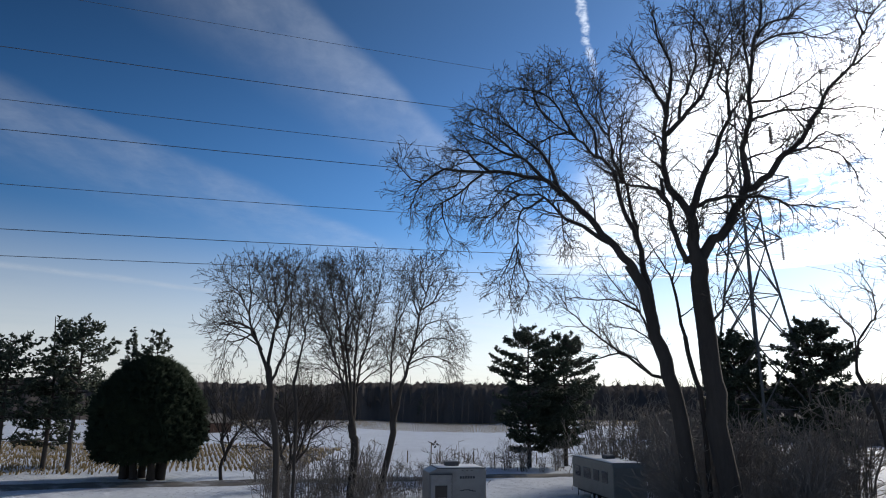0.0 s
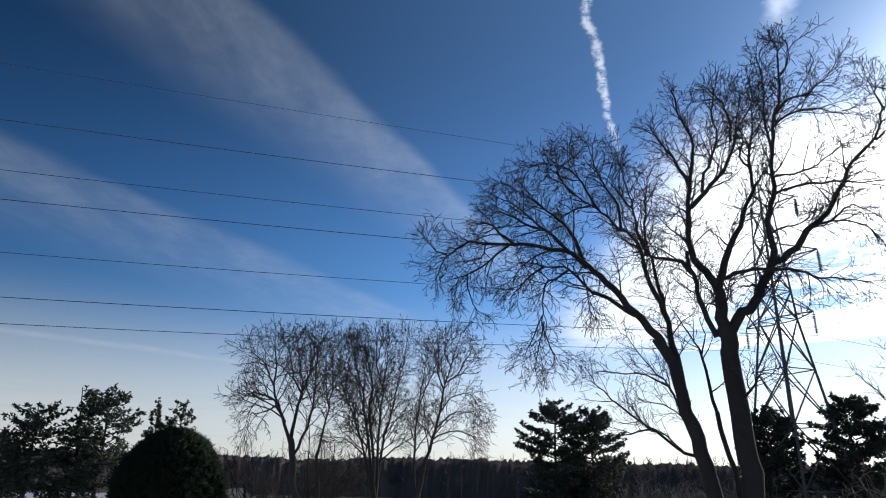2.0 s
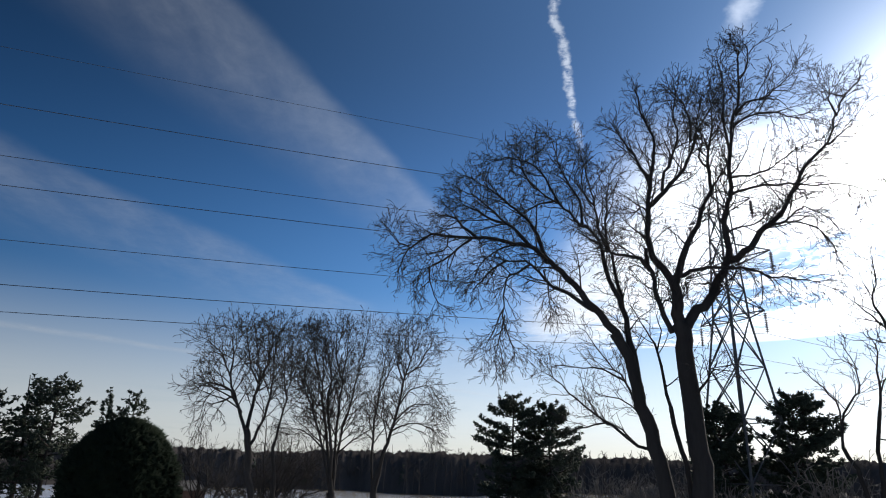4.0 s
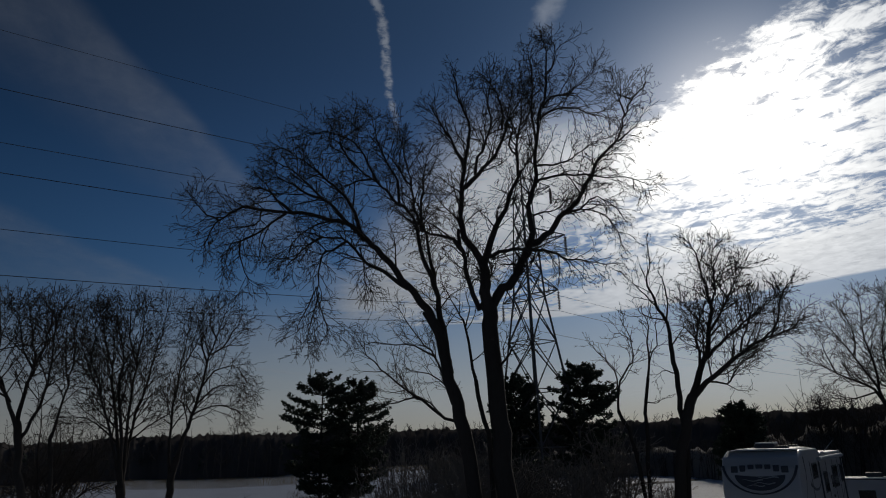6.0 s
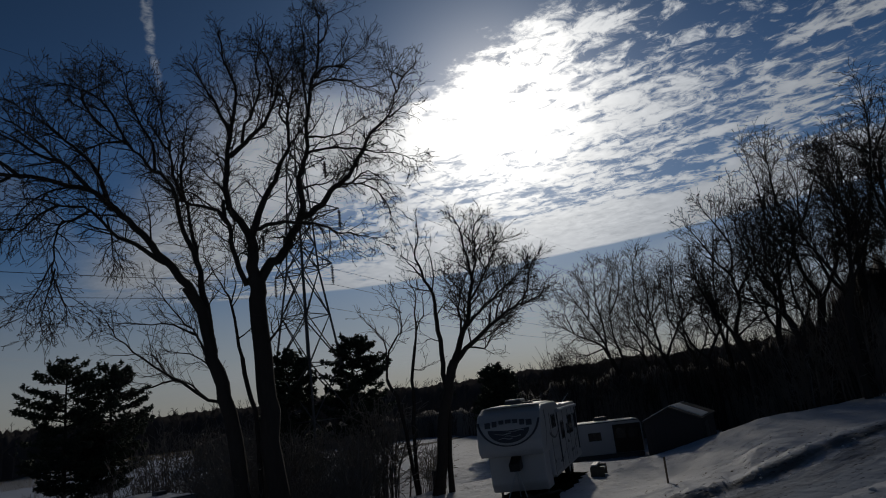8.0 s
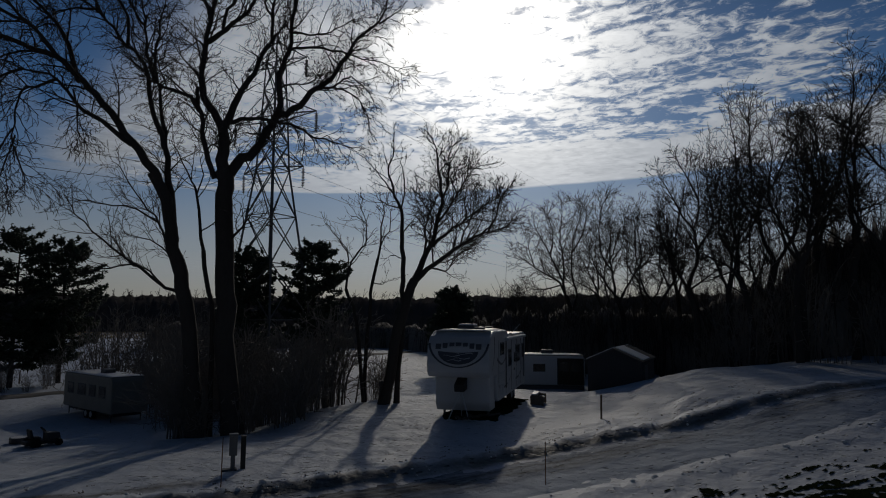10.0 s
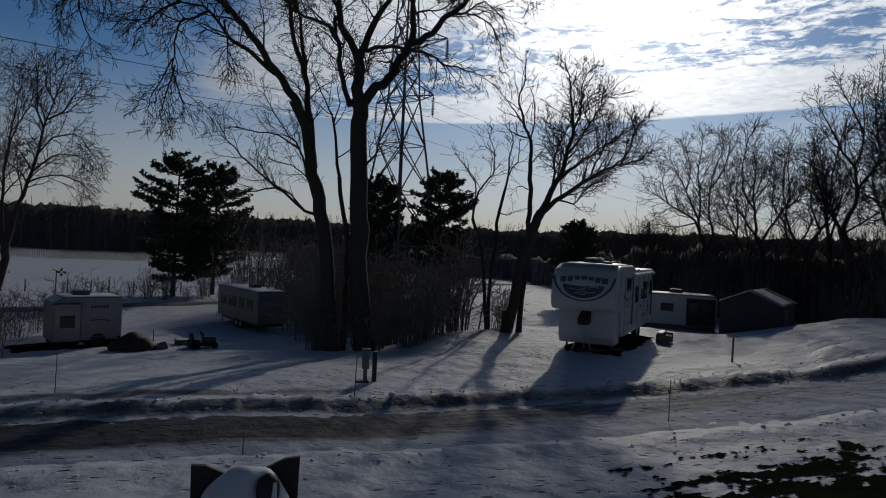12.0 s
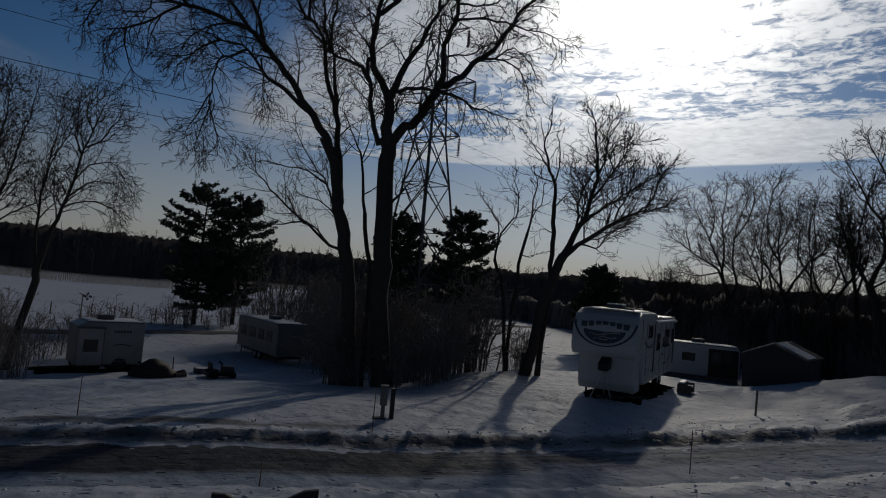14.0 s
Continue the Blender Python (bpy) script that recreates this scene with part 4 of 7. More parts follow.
def grove():
    group = "bare trees of the grove"
    grow("grove_tree", -8.9, 36.0, (
        limb("trunk", 0.167, 0.176, 0.0, 0.0, (0.5, FOOT), (0.3, 2.3), (0.0, 4.0), (-0.3, 5.7), (-0.4, 6.5)),
        limb("limb", 0.105, 0.016, 0.0, -1.2, (-0.4, 6.3), (-0.8, 7.3), (-1.3, 8.3), (-1.8, 8.7), (-2.5, 8.8), (-3.0, 8.7), (-3.3, 8.2)),
        limb("limb", 0.081, 0.016, -0.3, 1.2, (-0.8, 7.4), (-1.3, 8.4), (-1.7, 9.5), (-2.1, 10.3), (-2.8, 11.0), (-3.4, 11.3)),
        limb("limb", 0.062, 0.016, 0.3, -1.3, (-1.6, 9.3), (-1.5, 10.1), (-1.7, 11.2), (-1.8, 11.9)),
        limb("limb", 0.112, 0.016, 0.0, 1.4, (-0.4, 6.4), (-0.3, 7.4), (-0.1, 8.5), (-0.1, 9.4), (-0.3, 10.5), (-0.5, 11.6), (-0.6, 12.4)),
        limb("limb", 0.068, 0.016, 0.7, -1.1, (-0.0, 9.1), (0.3, 10.3), (0.4, 11.4), (0.3, 12.6)),
        limb("limb", 0.087, 0.016, 0.0, -1.0, (-0.2, 5.7), (0.2, 6.7), (0.6, 8.0), (0.6, 9.1), (0.6, 10.6), (0.8, 11.8), (0.9, 12.5)),
        limb("limb", 0.062, 0.016, 0.7, 2.5, (-0.1, 9.0), (-0.6, 9.9), (-0.9, 11.1), (-0.9, 11.9)),
        limb("limb", 0.056, 0.016, -0.5, 1.0, (-1.3, 8.3), (-1.9, 7.9), (-2.5, 7.8), (-2.9, 7.6)),
    ), GROVE, 31, "leafless tree with a straight trunk and upright limbs", group)
    grow("grove_tree", -8.2, 38.5, (
        limb("trunk", 0.093, 0.096, 0.0, 0.0, (0.2, FOOT), (0.1, 2.9), (-0.1, 5.1), (-0.1, 6.1)),
        limb("limb", 0.068, 0.016, 0.0, 1.2, (-0.1, 6.1), (0.1, 7.6), (0.3, 8.6), (0.4, 9.8), (0.3, 11.4), (0.4, 12.3)),
        limb("limb", 0.050, 0.016, 0.6, -0.4, (0.3, 8.5), (-0.0, 9.8), (-0.1, 11.1), (-0.4, 12.0)),
    ), GROVE, 36, "slim leaning leafless tree in the grove", group, 7)
    grow("grove_tree", -5.8, 43.5, (
        limb("trunk", 0.248, 0.264, 0.0, 0.0, (0.2, FOOT), (0.4, 1.9), (0.3, 2.7), (0.2, 3.3)),
        limb("limb", 0.118, 0.016, 0.0, 1.6, (0.2, 3.1), (-0.2, 5.9), (-0.7, 8.5), (-1.0, 10.2), (-1.4, 11.6), (-1.8, 13.0), (-2.1, 14.1)),
        limb("limb", 0.124, 0.016, 0.0, -1.8, (0.3, 3.1), (-0.0, 5.9), (-0.4, 8.9), (-0.3, 10.6), (-0.8, 12.4), (-1.2, 13.9)),
        limb("limb", 0.105, 0.016, 0.0, 1.0, (0.3, 3.1), (0.3, 5.9), (0.3, 8.6), (0.4, 10.3), (0.6, 11.8), (0.6, 13.2), (0.8, 14.4)),
        limb("limb", 0.093, 0.016, 0.0, -1.0, (0.2, 3.1), (-0.5, 6.0), (-1.3, 8.1), (-2.0, 9.6), (-2.5, 10.8), (-2.9, 11.5)),
        limb("limb", 0.099, 0.016, 0.0, 2.0, (0.3, 3.1), (0.4, 5.6), (0.7, 7.5), (1.1, 8.9), (1.3, 10.4), (1.6, 11.8), (1.9, 13.7), (2.1, 14.4)),
        limb("limb", 0.068, 0.016, -0.5, -2.7, (-1.3, 8.1), (-1.5, 9.2), (-2.0, 10.5), (-2.0, 12.0), (-2.5, 13.4)),
        limb("limb", 0.062, 0.016, 0.6, -1.4, (0.4, 10.3), (0.0, 11.4), (-0.2, 12.8), (-0.2, 14.2)),
        limb("limb", 0.056, 0.016, 0.7, 2.1, (-0.7, 8.6), (-1.5, 8.8), (-2.3, 9.8), (-2.7, 10.1)),
        limb("limb", 0.056, 0.016, 0.3, 2.3, (-0.2, 5.6), (-1.5, 6.8), (-2.2, 7.1), (-2.7, 6.9)),
        limb("limb", 0.056, 0.016, 0.4, -1.2, (0.3, 5.6), (1.4, 6.6), (2.4, 7.2), (2.8, 7.6)),
        limb("limb", 0.050, 0.016, 0.9, 2.7, (-0.9, 9.9), (-0.9, 11.3), (-1.2, 12.6), (-1.6, 13.8)),
    ), GROVE, 32, "leafless many-stemmed tree with a rounded crown", group)
    grow("grove_tree", -3.0, 43.5, (
        limb("trunk", 0.205, 0.208, 0.0, 0.0, (-0.9, FOOT), (-0.0, 2.3), (0.1, 3.5), (0.3, 4.7)),
        limb("limb", 0.136, 0.016, 0.0, -1.2, (0.3, 4.6), (0.6, 5.9), (1.0, 7.2), (1.4, 8.7), (1.6, 10.3), (2.0, 11.7), (2.4, 13.2), (2.9, 14.1)),
        limb("limb", 0.093, 0.016, 0.0, 1.6, (0.0, 3.4), (-0.2, 5.8), (-0.1, 8.0), (0.0, 9.1), (0.2, 10.8), (0.4, 12.3), (0.3, 13.5)),
        limb("limb", 0.062, 0.016, -0.8, 1.0, (1.6, 10.3), (1.2, 11.6), (1.2, 13.1), (0.9, 13.9)),
        limb("limb", 0.062, 0.016, -0.8, -2.4, (1.8, 10.8), (2.6, 11.4), (3.2, 12.6), (3.9, 13.0)),
        limb("limb", 0.056, 0.016, -0.6, 1.0, (1.4, 8.8), (2.2, 9.9), (3.3, 10.1), (3.9, 9.3), (4.2, 8.5)),
        limb("limb", 0.056, 0.016, -0.5, -2.3, (1.2, 7.8), (2.2, 8.8), (3.3, 8.9), (4.0, 8.2)),
        limb("limb", 0.056, 0.016, -0.4, 1.0, (0.9, 7.1), (2.3, 7.7), (3.5, 7.4), (4.2, 6.8)),
        limb("limb", 0.050, 0.016, 1.0, -0.4, (0.1, 9.9), (0.7, 10.9), (1.1, 12.0)),
        limb("limb", 0.050, 0.016, -0.9, 1.1, (2.1, 11.7), (1.6, 12.8), (1.7, 13.8)),
    ), GROVE, 33, "leaning leafless tree with a broad fine crown", group)
    rng = random.Random(4)
    bare_tree("grove_tree", -10.2, 47.0, 80, vase(rng, 10.5, 4.2, 6, 0.2, 0.22), FAR_MAPLE, 34, "smaller leafless tree in the grove", group=group)
    small = bare_tree("young_tree", -17.5, 56.0, 0, vase(rng, 9.5, 2.8, 6, 0.15, 0.2), dict(FAR_MAPLE, dense=(1.1, 1.5, 1.6)), 35, "small leafless tree beside the lane")
    copy_thing(small, pose(-14.0, 62.0, ground_height(-14.0, 62.0), 0, 0, 140))


def hedgerow():
    """The bare trees that close the view beyond the shed."""
    group = "hedgerow trees"
    kinds = []
    kinds.append(grow("hedgerow_tree", 52.9, 41.4, (
        limb("trunk", 0.223, 0.230, 0.0, 0.0, (-0.1, FOOT), (-0.1, 3.9), (-0.4, 5.7), (-0.8, 7.0)),
        limb("limb", 0.142, 0.016, 0.0, -1.5, (-0.8, 6.9), (-1.5, 8.4), (-2.6, 9.1), (-4.0, 10.0), (-5.3, 10.9), (-6.7, 11.6)),
        limb("limb", 0.142, 0.016, -0.1, 1.4, (-0.9, 7.2), (-1.2, 8.6), (-2.1, 10.6), (-3.0, 12.5), (-3.8, 13.9), (-4.4, 14.8)),
        limb("limb", 0.117, 0.016, 0.3, -0.9, (-1.1, 8.3), (-1.1, 10.8), (-1.4, 13.1), (-1.2, 15.3), (-1.0, 17.2)),
        limb("limb", 0.084, 0.016, 0.7, 2.5, (-2.4, 11.3), (-2.0, 13.1), (-2.5, 15.0), (-2.8, 16.0)),
        limb("limb", 0.076, 0.016, -0.3, 1.2, (-1.4, 8.1), (-3.3, 7.6), (-4.7, 7.9), (-5.7, 7.7)),
        limb("limb", 0.151, 0.016, 0.0, 1.0, (-0.2, 5.0), (0.2, 7.2), (-0.2, 8.7), (-0.2, 10.9), (0.0, 13.1), (0.7, 15.2), (0.2, 17.2)),
        limb("limb", 0.092, 0.016, 0.6, -0.9, (-0.2, 11.4), (1.0, 13.6), (1.3, 15.2), (0.9, 17.0)),
        limb("limb", 0.076, 0.016, -1.0, -3.0, (-4.0, 10.0), (-4.5, 11.8), (-4.5, 12.9)),
    ), ROW, 41, "broad leafless hedgerow tree on two stems", group))
    kinds.append(grow("hedgerow_tree", 54.4, 36.6, (
        limb("trunk", 0.223, 0.230, 0.0, 0.0, (-0.1, FOOT), (-0.1, 4.2), (-0.4, 5.9), (-0.8, 6.9)),
        limb("limb", 0.126, 0.016, 0.0, -1.5, (-0.8, 6.9), (-1.6, 8.0), (-2.3, 9.2), (-2.9, 10.3), (-3.2, 11.9), (-2.7, 13.4)),
        limb("limb", 0.134, 0.016, 0.0, 1.2, (-0.9, 6.9), (-1.0, 8.8), (-1.3, 10.8), (-1.1, 12.8), (-1.4, 14.5), (-1.2, 16.0)),
        limb("limb", 0.134, 0.016, 0.0, 1.5, (-0.5, 6.4), (0.2, 7.8), (1.1, 9.3), (1.7, 10.8), (1.4, 12.8), (1.6, 14.8), (1.1, 16.6)),
        limb("limb", 0.100, 0.016, 0.4, -1.1, (-1.0, 9.3), (-2.0, 10.8), (-2.3, 12.9), (-2.1, 14.9), (-1.6, 16.5), (-0.9, 17.3)),
        limb("limb", 0.076, 0.016, 0.5, 2.3, (-1.1, 10.3), (-0.1, 11.9), (0.1, 13.4), (-0.2, 14.9)),
        limb("limb", 0.068, 0.016, 0.7, -0.5, (1.3, 9.6), (2.4, 10.3), (2.8, 11.8)),
    ), ROW, 42, "leafless hedgerow tree with upright limbs", group))
    kinds.append(grow("hedgerow_tree", 53.8, 32.4, (
        limb("trunk", 0.193, 0.211, 0.0, 0.0, (-0.1, FOOT), (-0.1, 4.4), (-0.2, 6.0)),
        limb("limb", 0.126, 0.016, 0.0, -1.2, (-0.2, 5.9), (-1.2, 7.1), (-1.6, 8.3), (-1.9, 9.8), (-1.5, 11.5)),
        limb("limb", 0.151, 0.016, 0.0, 1.2, (-0.2, 5.9), (0.9, 7.7), (1.5, 8.9), (1.6, 10.3), (1.4, 11.9), (1.6, 13.4)),
        limb("limb", 0.100, 0.016, 0.3, -1.2, (0.8, 7.6), (0.2, 9.1), (-0.0, 10.5), (0.2, 12.4), (-0.3, 13.9)),
        limb("limb", 0.076, 0.016, 0.6, 2.1, (1.5, 9.0), (2.4, 9.9), (2.8, 11.3)),
    ), ROW, 43, "low forked leafless hedgerow tree", group))
    kinds.append(grow("hedgerow_tree", 51.7, 27.7, (
        limb("trunk", 0.253, 0.269, 0.0, 0.0, (-0.1, FOOT), (-0.1, 4.5), (-0.5, 6.6), (-0.8, 7.5)),
        limb("limb", 0.151, 0.016, 0.0, -1.5, (-0.8, 7.4), (-1.6, 8.8), (-2.2, 10.1), (-2.6, 11.5), (-2.9, 13.3), (-2.7, 15.1)),
        limb("limb", 0.184, 0.016, 0.0, 1.2, (-0.7, 7.5), (-0.3, 8.8), (0.1, 10.1), (-0.1, 11.9), (0.2, 13.6), (0.3, 15.3), (0.1, 17.5), (-0.1, 19.1)),
        limb("limb", 0.126, 0.016, 0.5, 2.1, (0.1, 10.5), (0.9, 11.8), (1.4, 13.1), (1.2, 14.8), (1.0, 16.6), (1.1, 18.7), (1.1, 20.3)),
        limb("limb", 0.109, 0.016, 0.6, -1.0, (-0.1, 12.2), (-1.1, 13.6), (-1.9, 15.5), (-2.7, 16.8), (-3.2, 17.8)),
        limb("limb", 0.084, 0.016, 0.9, 2.7, (0.3, 14.8), (-0.5, 16.7), (-1.2, 18.1), (-1.6, 19.1)),
        limb("limb", 0.100, 0.016, 0.0, -1.2, (-0.7, 7.2), (0.5, 8.0), (1.6, 8.9), (2.2, 10.1)),
        limb("limb", 0.084, 0.016, 1.4, -0.4, (1.2, 14.8), (1.9, 16.1), (2.1, 17.8)),
        limb("limb", 0.076, 0.016, -0.7, 1.1, (-2.2, 10.1), (-3.2, 10.6), (-3.8, 12.0)),
    ), ROW, 44, "tall leafless hedgerow tree with a wide crown", group))
    for i, (x, y, k, s) in enumerate(((59.0, 33.5, 1, 1.0), (53.0, 22.5, 3, 1.05), (57.5, 27.0, 3, 0.95), (55.5, 17.5, 3, 1.1), (50.5, 24.5, 1, 1.0), (52.0, 13.5, 3, 1.0), (62.0, 44.0, 0, 0.9),
                                     (49.5, 46.5, 2, 0.6), (47.0, 51.5, 1, 0.45), (60.5, 38.5, 3, 0.8), (49.0, 19.0, 1, 1.05), (58.0, 21.0, 0, 1.2), (53.5, 8.5, 0, 1.15),
                                     (50.0, 22.5, 0, 0.9), (50.5, 19.0, 2, 1.15))):
        c = copy_thing(kinds[k], pose(x, y, ground_height(x, y), 0, 0, 47 * i + 20))
        c.scale = (s, s, s)


great_trees()
leaning_trees()
forked_trees()
grove()
hedgerow()


# ---- evergreens ----
def spikes(name, centres, ways, lengths, rng, per=14, spread=0.9, thick=0.028):
    """Needle clumps: at each centre a fan of thin three-sided needles about its way."""
    c = np.repeat(np.asarray(centres), per, axis=0)
    w = np.repeat(np.asarray(ways), per, axis=0) + rng.normal(0, spread, (len(c), 3))
    w /= np.linalg.norm(w, axis=1, keepdims=True) + 1e-9
    l = np.repeat(np.asarray(lengths), per) * rng.uniform(0.6, 1.15, len(c))
    ref = np.where(np.abs(w[:, 2:3]) > 0.9, np.array([1.0, 0, 0]), np.array([0, 0, 1.0]))
    u = np.cross(w, ref)
    u /= np.linalg.norm(u, axis=1, keepdims=True)
    v = np.cross(w, u)
    r = (l * thick / 0.35 + 0.004)[:, None]
    ring = [c + r * (u * math.cos(a) + v * math.sin(a)) for a in (0, 2.094, 4.189)]
    tip = c + w * l[:, None]
    verts = np.stack([*ring, tip], 1).reshape(-1, 3)
    b = np.arange(len(c))[:, None] * 4
    faces = np.concatenate([b + [0, 1, 3], b + [1, 2, 3], b + [2, 0, 3]])
    return arrays(name, verts, faces)


def pine(name, x, y, height, reach, bare, seed, label, ragged=0.35, spruce=False, group="", full=1.0):
    """A pine: trunk, whorls of boughs, clumps of needles on their outer parts."""
    rng, nr = random.Random(seed), np.random.default_rng(seed)
    tree = thing(name, x, y, ground_height(x, y), rng.uniform(0, 360), label, "tree", group)
    line = smooth_line([(0, 0, -0.4), (rng.gauss(0, .1), rng.gauss(0, .1), height * 0.5), (rng.gauss(0, .25), rng.gauss(0, .25), height)], 9, 0.03, rng)
    part("trunk", tubes("trunk", [(line, height * 0.017, 0.03)], 8), BARK, tree, smooth=True)
    boughs, centres, ways, lengths = [], [], [], []
    z = height * bare
    while z < height * 0.985:
        f = (z / height - bare) / (1 - bare)
        shape = (1 - f) ** 0.85 if spruce else min(1.0, 0.62 + f * 1.4) * (1 - f ** 3.6) ** 0.62
        for i in range(rng.randint(5, 7) if z < height * 0.92 else 4):
            if rng.random() < ragged * 0.5:
                continue
            a = rng.uniform(0, 6.283)
            l = max(0.35, reach * shape * rng.uniform(1 - ragged, 1.0 + ragged * 0.5))
            droop = rng.uniform(-0.15, 0.05) if spruce else rng.uniform(-0.22, 0.06) + 0.34 * f
            pts = [(math.cos(a) * l * s, math.sin(a) * l * s, z + l * (droop * s + (0.12 if spruce else 0.18) * s * s)) for s in (0, 0.35, 0.7, 1.0)]
            boughs.append((pts, 0.02 + l * 0.012, 0.012))
            n = max(3, int(l * 17 * full))
            for k in range(n):
                s = rng.uniform(0.3, 1.0)
                j = rng.uniform(-0.5, 0.5) * l * (0.62 if spruce else 0.85) * (1.12 - s)
                p = np.array([math.cos(a) * l * s - math.sin(a) * j, math.sin(a) * l * s + math.cos(a) * j, z + l * (droop * s + 0.18 * s * s) + rng.gauss(0.07, 0.14)])
                centres.append(p)
                ways.append((math.cos(a) * 0.5, math.sin(a) * 0.5, 0.2))
                lengths.append(rng.uniform(0.22, 0.38))
        z += rng.uniform(0.34, 0.62) * height / 15
    tagged(part("branchwork", tubes("branchwork", boughs, 4), BARK, tree), kind="stuff")
    tagged(part("crown", spikes("crown", centres, ways, lengths, nr, 5, (0.9, 0.9, 0.75), 0.085), NEEDLE, tree), kind="stuff")
    return tree


def cedar(x, y, height, width, seed, label):
    """A huge dense evergreen with an uneven dome on several stems."""
    rng, nr = random.Random(seed), np.random.default_rng(seed)
    tree = thing("cedar_tree", x, y, ground_height(x, y), 0, label, "tree")
    for i in range(7):
        a = i * 0.9
        part("trunk", tubes("trunk", [(smooth_line([(math.cos(a) * 1.5, math.sin(a) * 0.8, -0.4), (math.cos(a) * 1.6, math.sin(a), 1.6), (math.cos(a) * 1.9, math.sin(a) * 1.3, 4.0)], 5, 0.05, rng), 0.35, 0.2)], 7), BARK, tree, smooth=True)

    def skin(theta, v):
        # radius of the crown at height v (0 to 1) towards theta
        r = width / 2 * (1 - max(0.0, (v - 0.3) / 0.7) ** 2.3) ** 0.62 * min(1.0, 0.82 + v)
        return r * (1 + 0.13 * noise.noise((math.cos(theta) * 1.7, math.sin(theta) * 1.7, v * 4 + seed)))

    base = height * 0.17
    verts, faces, rows, cols = [], [], 14, 28
    for i in range(rows):
        v = i / (rows - 1)
        for j in range(cols):
            t = j / cols * 6.2832
            r = skin(t, v) * 0.9
            verts.append((math.cos(t) * r, math.sin(t) * r, base + v * (height - base) * 0.97))
    for i in range(rows - 1):
        for j in range(cols):
            k = (j + 1) % cols
            faces.append((i * cols + j, i * cols + k, (i + 1) * cols + k, (i + 1) * cols + j))
    part("inner_crown", arrays("inner_crown", np.array(verts), np.array(faces)), CEDAR, tree)
    centres, ways, lengths = [], [], []
    for _ in range(3600):
        t, v = rng.uniform(0, 6.2832), rng.random() ** 0.9
        r = skin(t, v) * rng.uniform(0.85, 1.03)
        centres.append((math.cos(t) * r, math.sin(t) * r, base + v * (height - base)))
        ways.append((math.cos(t) * 0.6, math.sin(t) * 0.6, 0.55 if v > 0.1 else -0.4))
        lengths.append(rng.uniform(0.35, 0.7))
    part("crown", spikes("crown", centres, ways, lengths, nr, 12, 0.55, 0.04), CEDAR, tree)
    return tree


def evergreens():
    g = "pines beside the lane"
    pine("pine_tree", 10.2, 76.5, 15.6, 4.4, 0.12, 51, "tall dark pine with layered ragged boughs", 0.45, group=g)
    pine("pine_tree", 14.6, 78.0, 15.0, 4.2, 0.14, 52, "dense dark pine standing close to another", 0.25, group=g)
    pine("pine_tree", 31.0, 54.5, 12.4, 3.5, 0.10, 53, "broad dark pine near the pylon", 0.3, group=g)
    pine("pine_tree", 25.0, 55.5, 12.2, 3.0, 0.10, 54, "dark pine behind the great bare trees", 0.3, group=g)
    pine("pine_tree", 41.5, 47.0, 8.0, 2.4, 0.08, 55, "small dark pine behind the trailers", 0.2, group=g)
    g = "evergreens by the bend"
    pine("pine_tree", -37.0, 57.5, 11.5, 3.2, 0.40, 56, "thin dark pine with open crown", 0.5, group=g, full=0.42)
    pine("spruce_tree", -34.5, 60.0, 13.4, 3.4, 0.16, 57, "dark spruce with a pointed top", 0.25, True, group=g, full=0.42)
    pine("pine_tree", -31.8, 59.0, 13.2, 3.6, 0.36, 58, "open crooked dark pine", 0.5, group=g, full=0.42)
    pine("spruce_tree", -31.5, 67.5, 13.2, 2.6, 0.2, 59, "pointed dark spruce behind the cedar", 0.25, True, group=g, full=0.42)
    pine("pine_tree", -29.2, 68.0, 13.0, 2.6, 0.3, 60, "ragged dark pine behind the cedar", 0.4, group=g, full=0.42)
    pine("pine_tree", -41.5, 60.0, 9.0, 3.0, 0.2, 61, "shorter dark pine at the edge of the field", 0.3, group=g, full=0.42)
    cedar(-23.7, 55.2, 9.4, 8.6, 3, "huge dense dark evergreen on several stems")


evergreens()


# ---- undergrowth ----
def shrub(name, x, y, height, spread, stems, seed, label, habit=SCRUB, group="", mat=BRUSH):
    rng = random.Random(seed)
    ob = thing(name, x, y, ground_height(x, y), 0, label, "shrub", group)
    store = ([], [], [], [])
    lines = []
    for i in range(stems):
        a, s = rng.uniform(0, 6.283), spread * rng.uniform(0.1, 1.0)
        bx, by = math.cos(a) * s * 0.45, math.sin(a) * s * 0.45
        h = height * rng.uniform(0.6, 1.0)
        line = smooth_line([(bx, by, -0.15), (bx * 1.2, by * 1.2, h * 0.4), (math.cos(a) * s, math.sin(a) * s, h)], 5, 0.05, rng)
        lines.append((line, rng.uniform(0.015, 0.035), 0.009))
        branch_along(store, line, 0.025, 0.01, h, 1, rng, habit, 0.2)
    tagged(part("bush_frame", tubes("bush_frame", lines, 5), mat, ob), kind="stuff")
    tagged(part("crown", tubes("crown", store[1] + store[2] + store[3], 3), mat, ob), kind="stuff")
    return ob


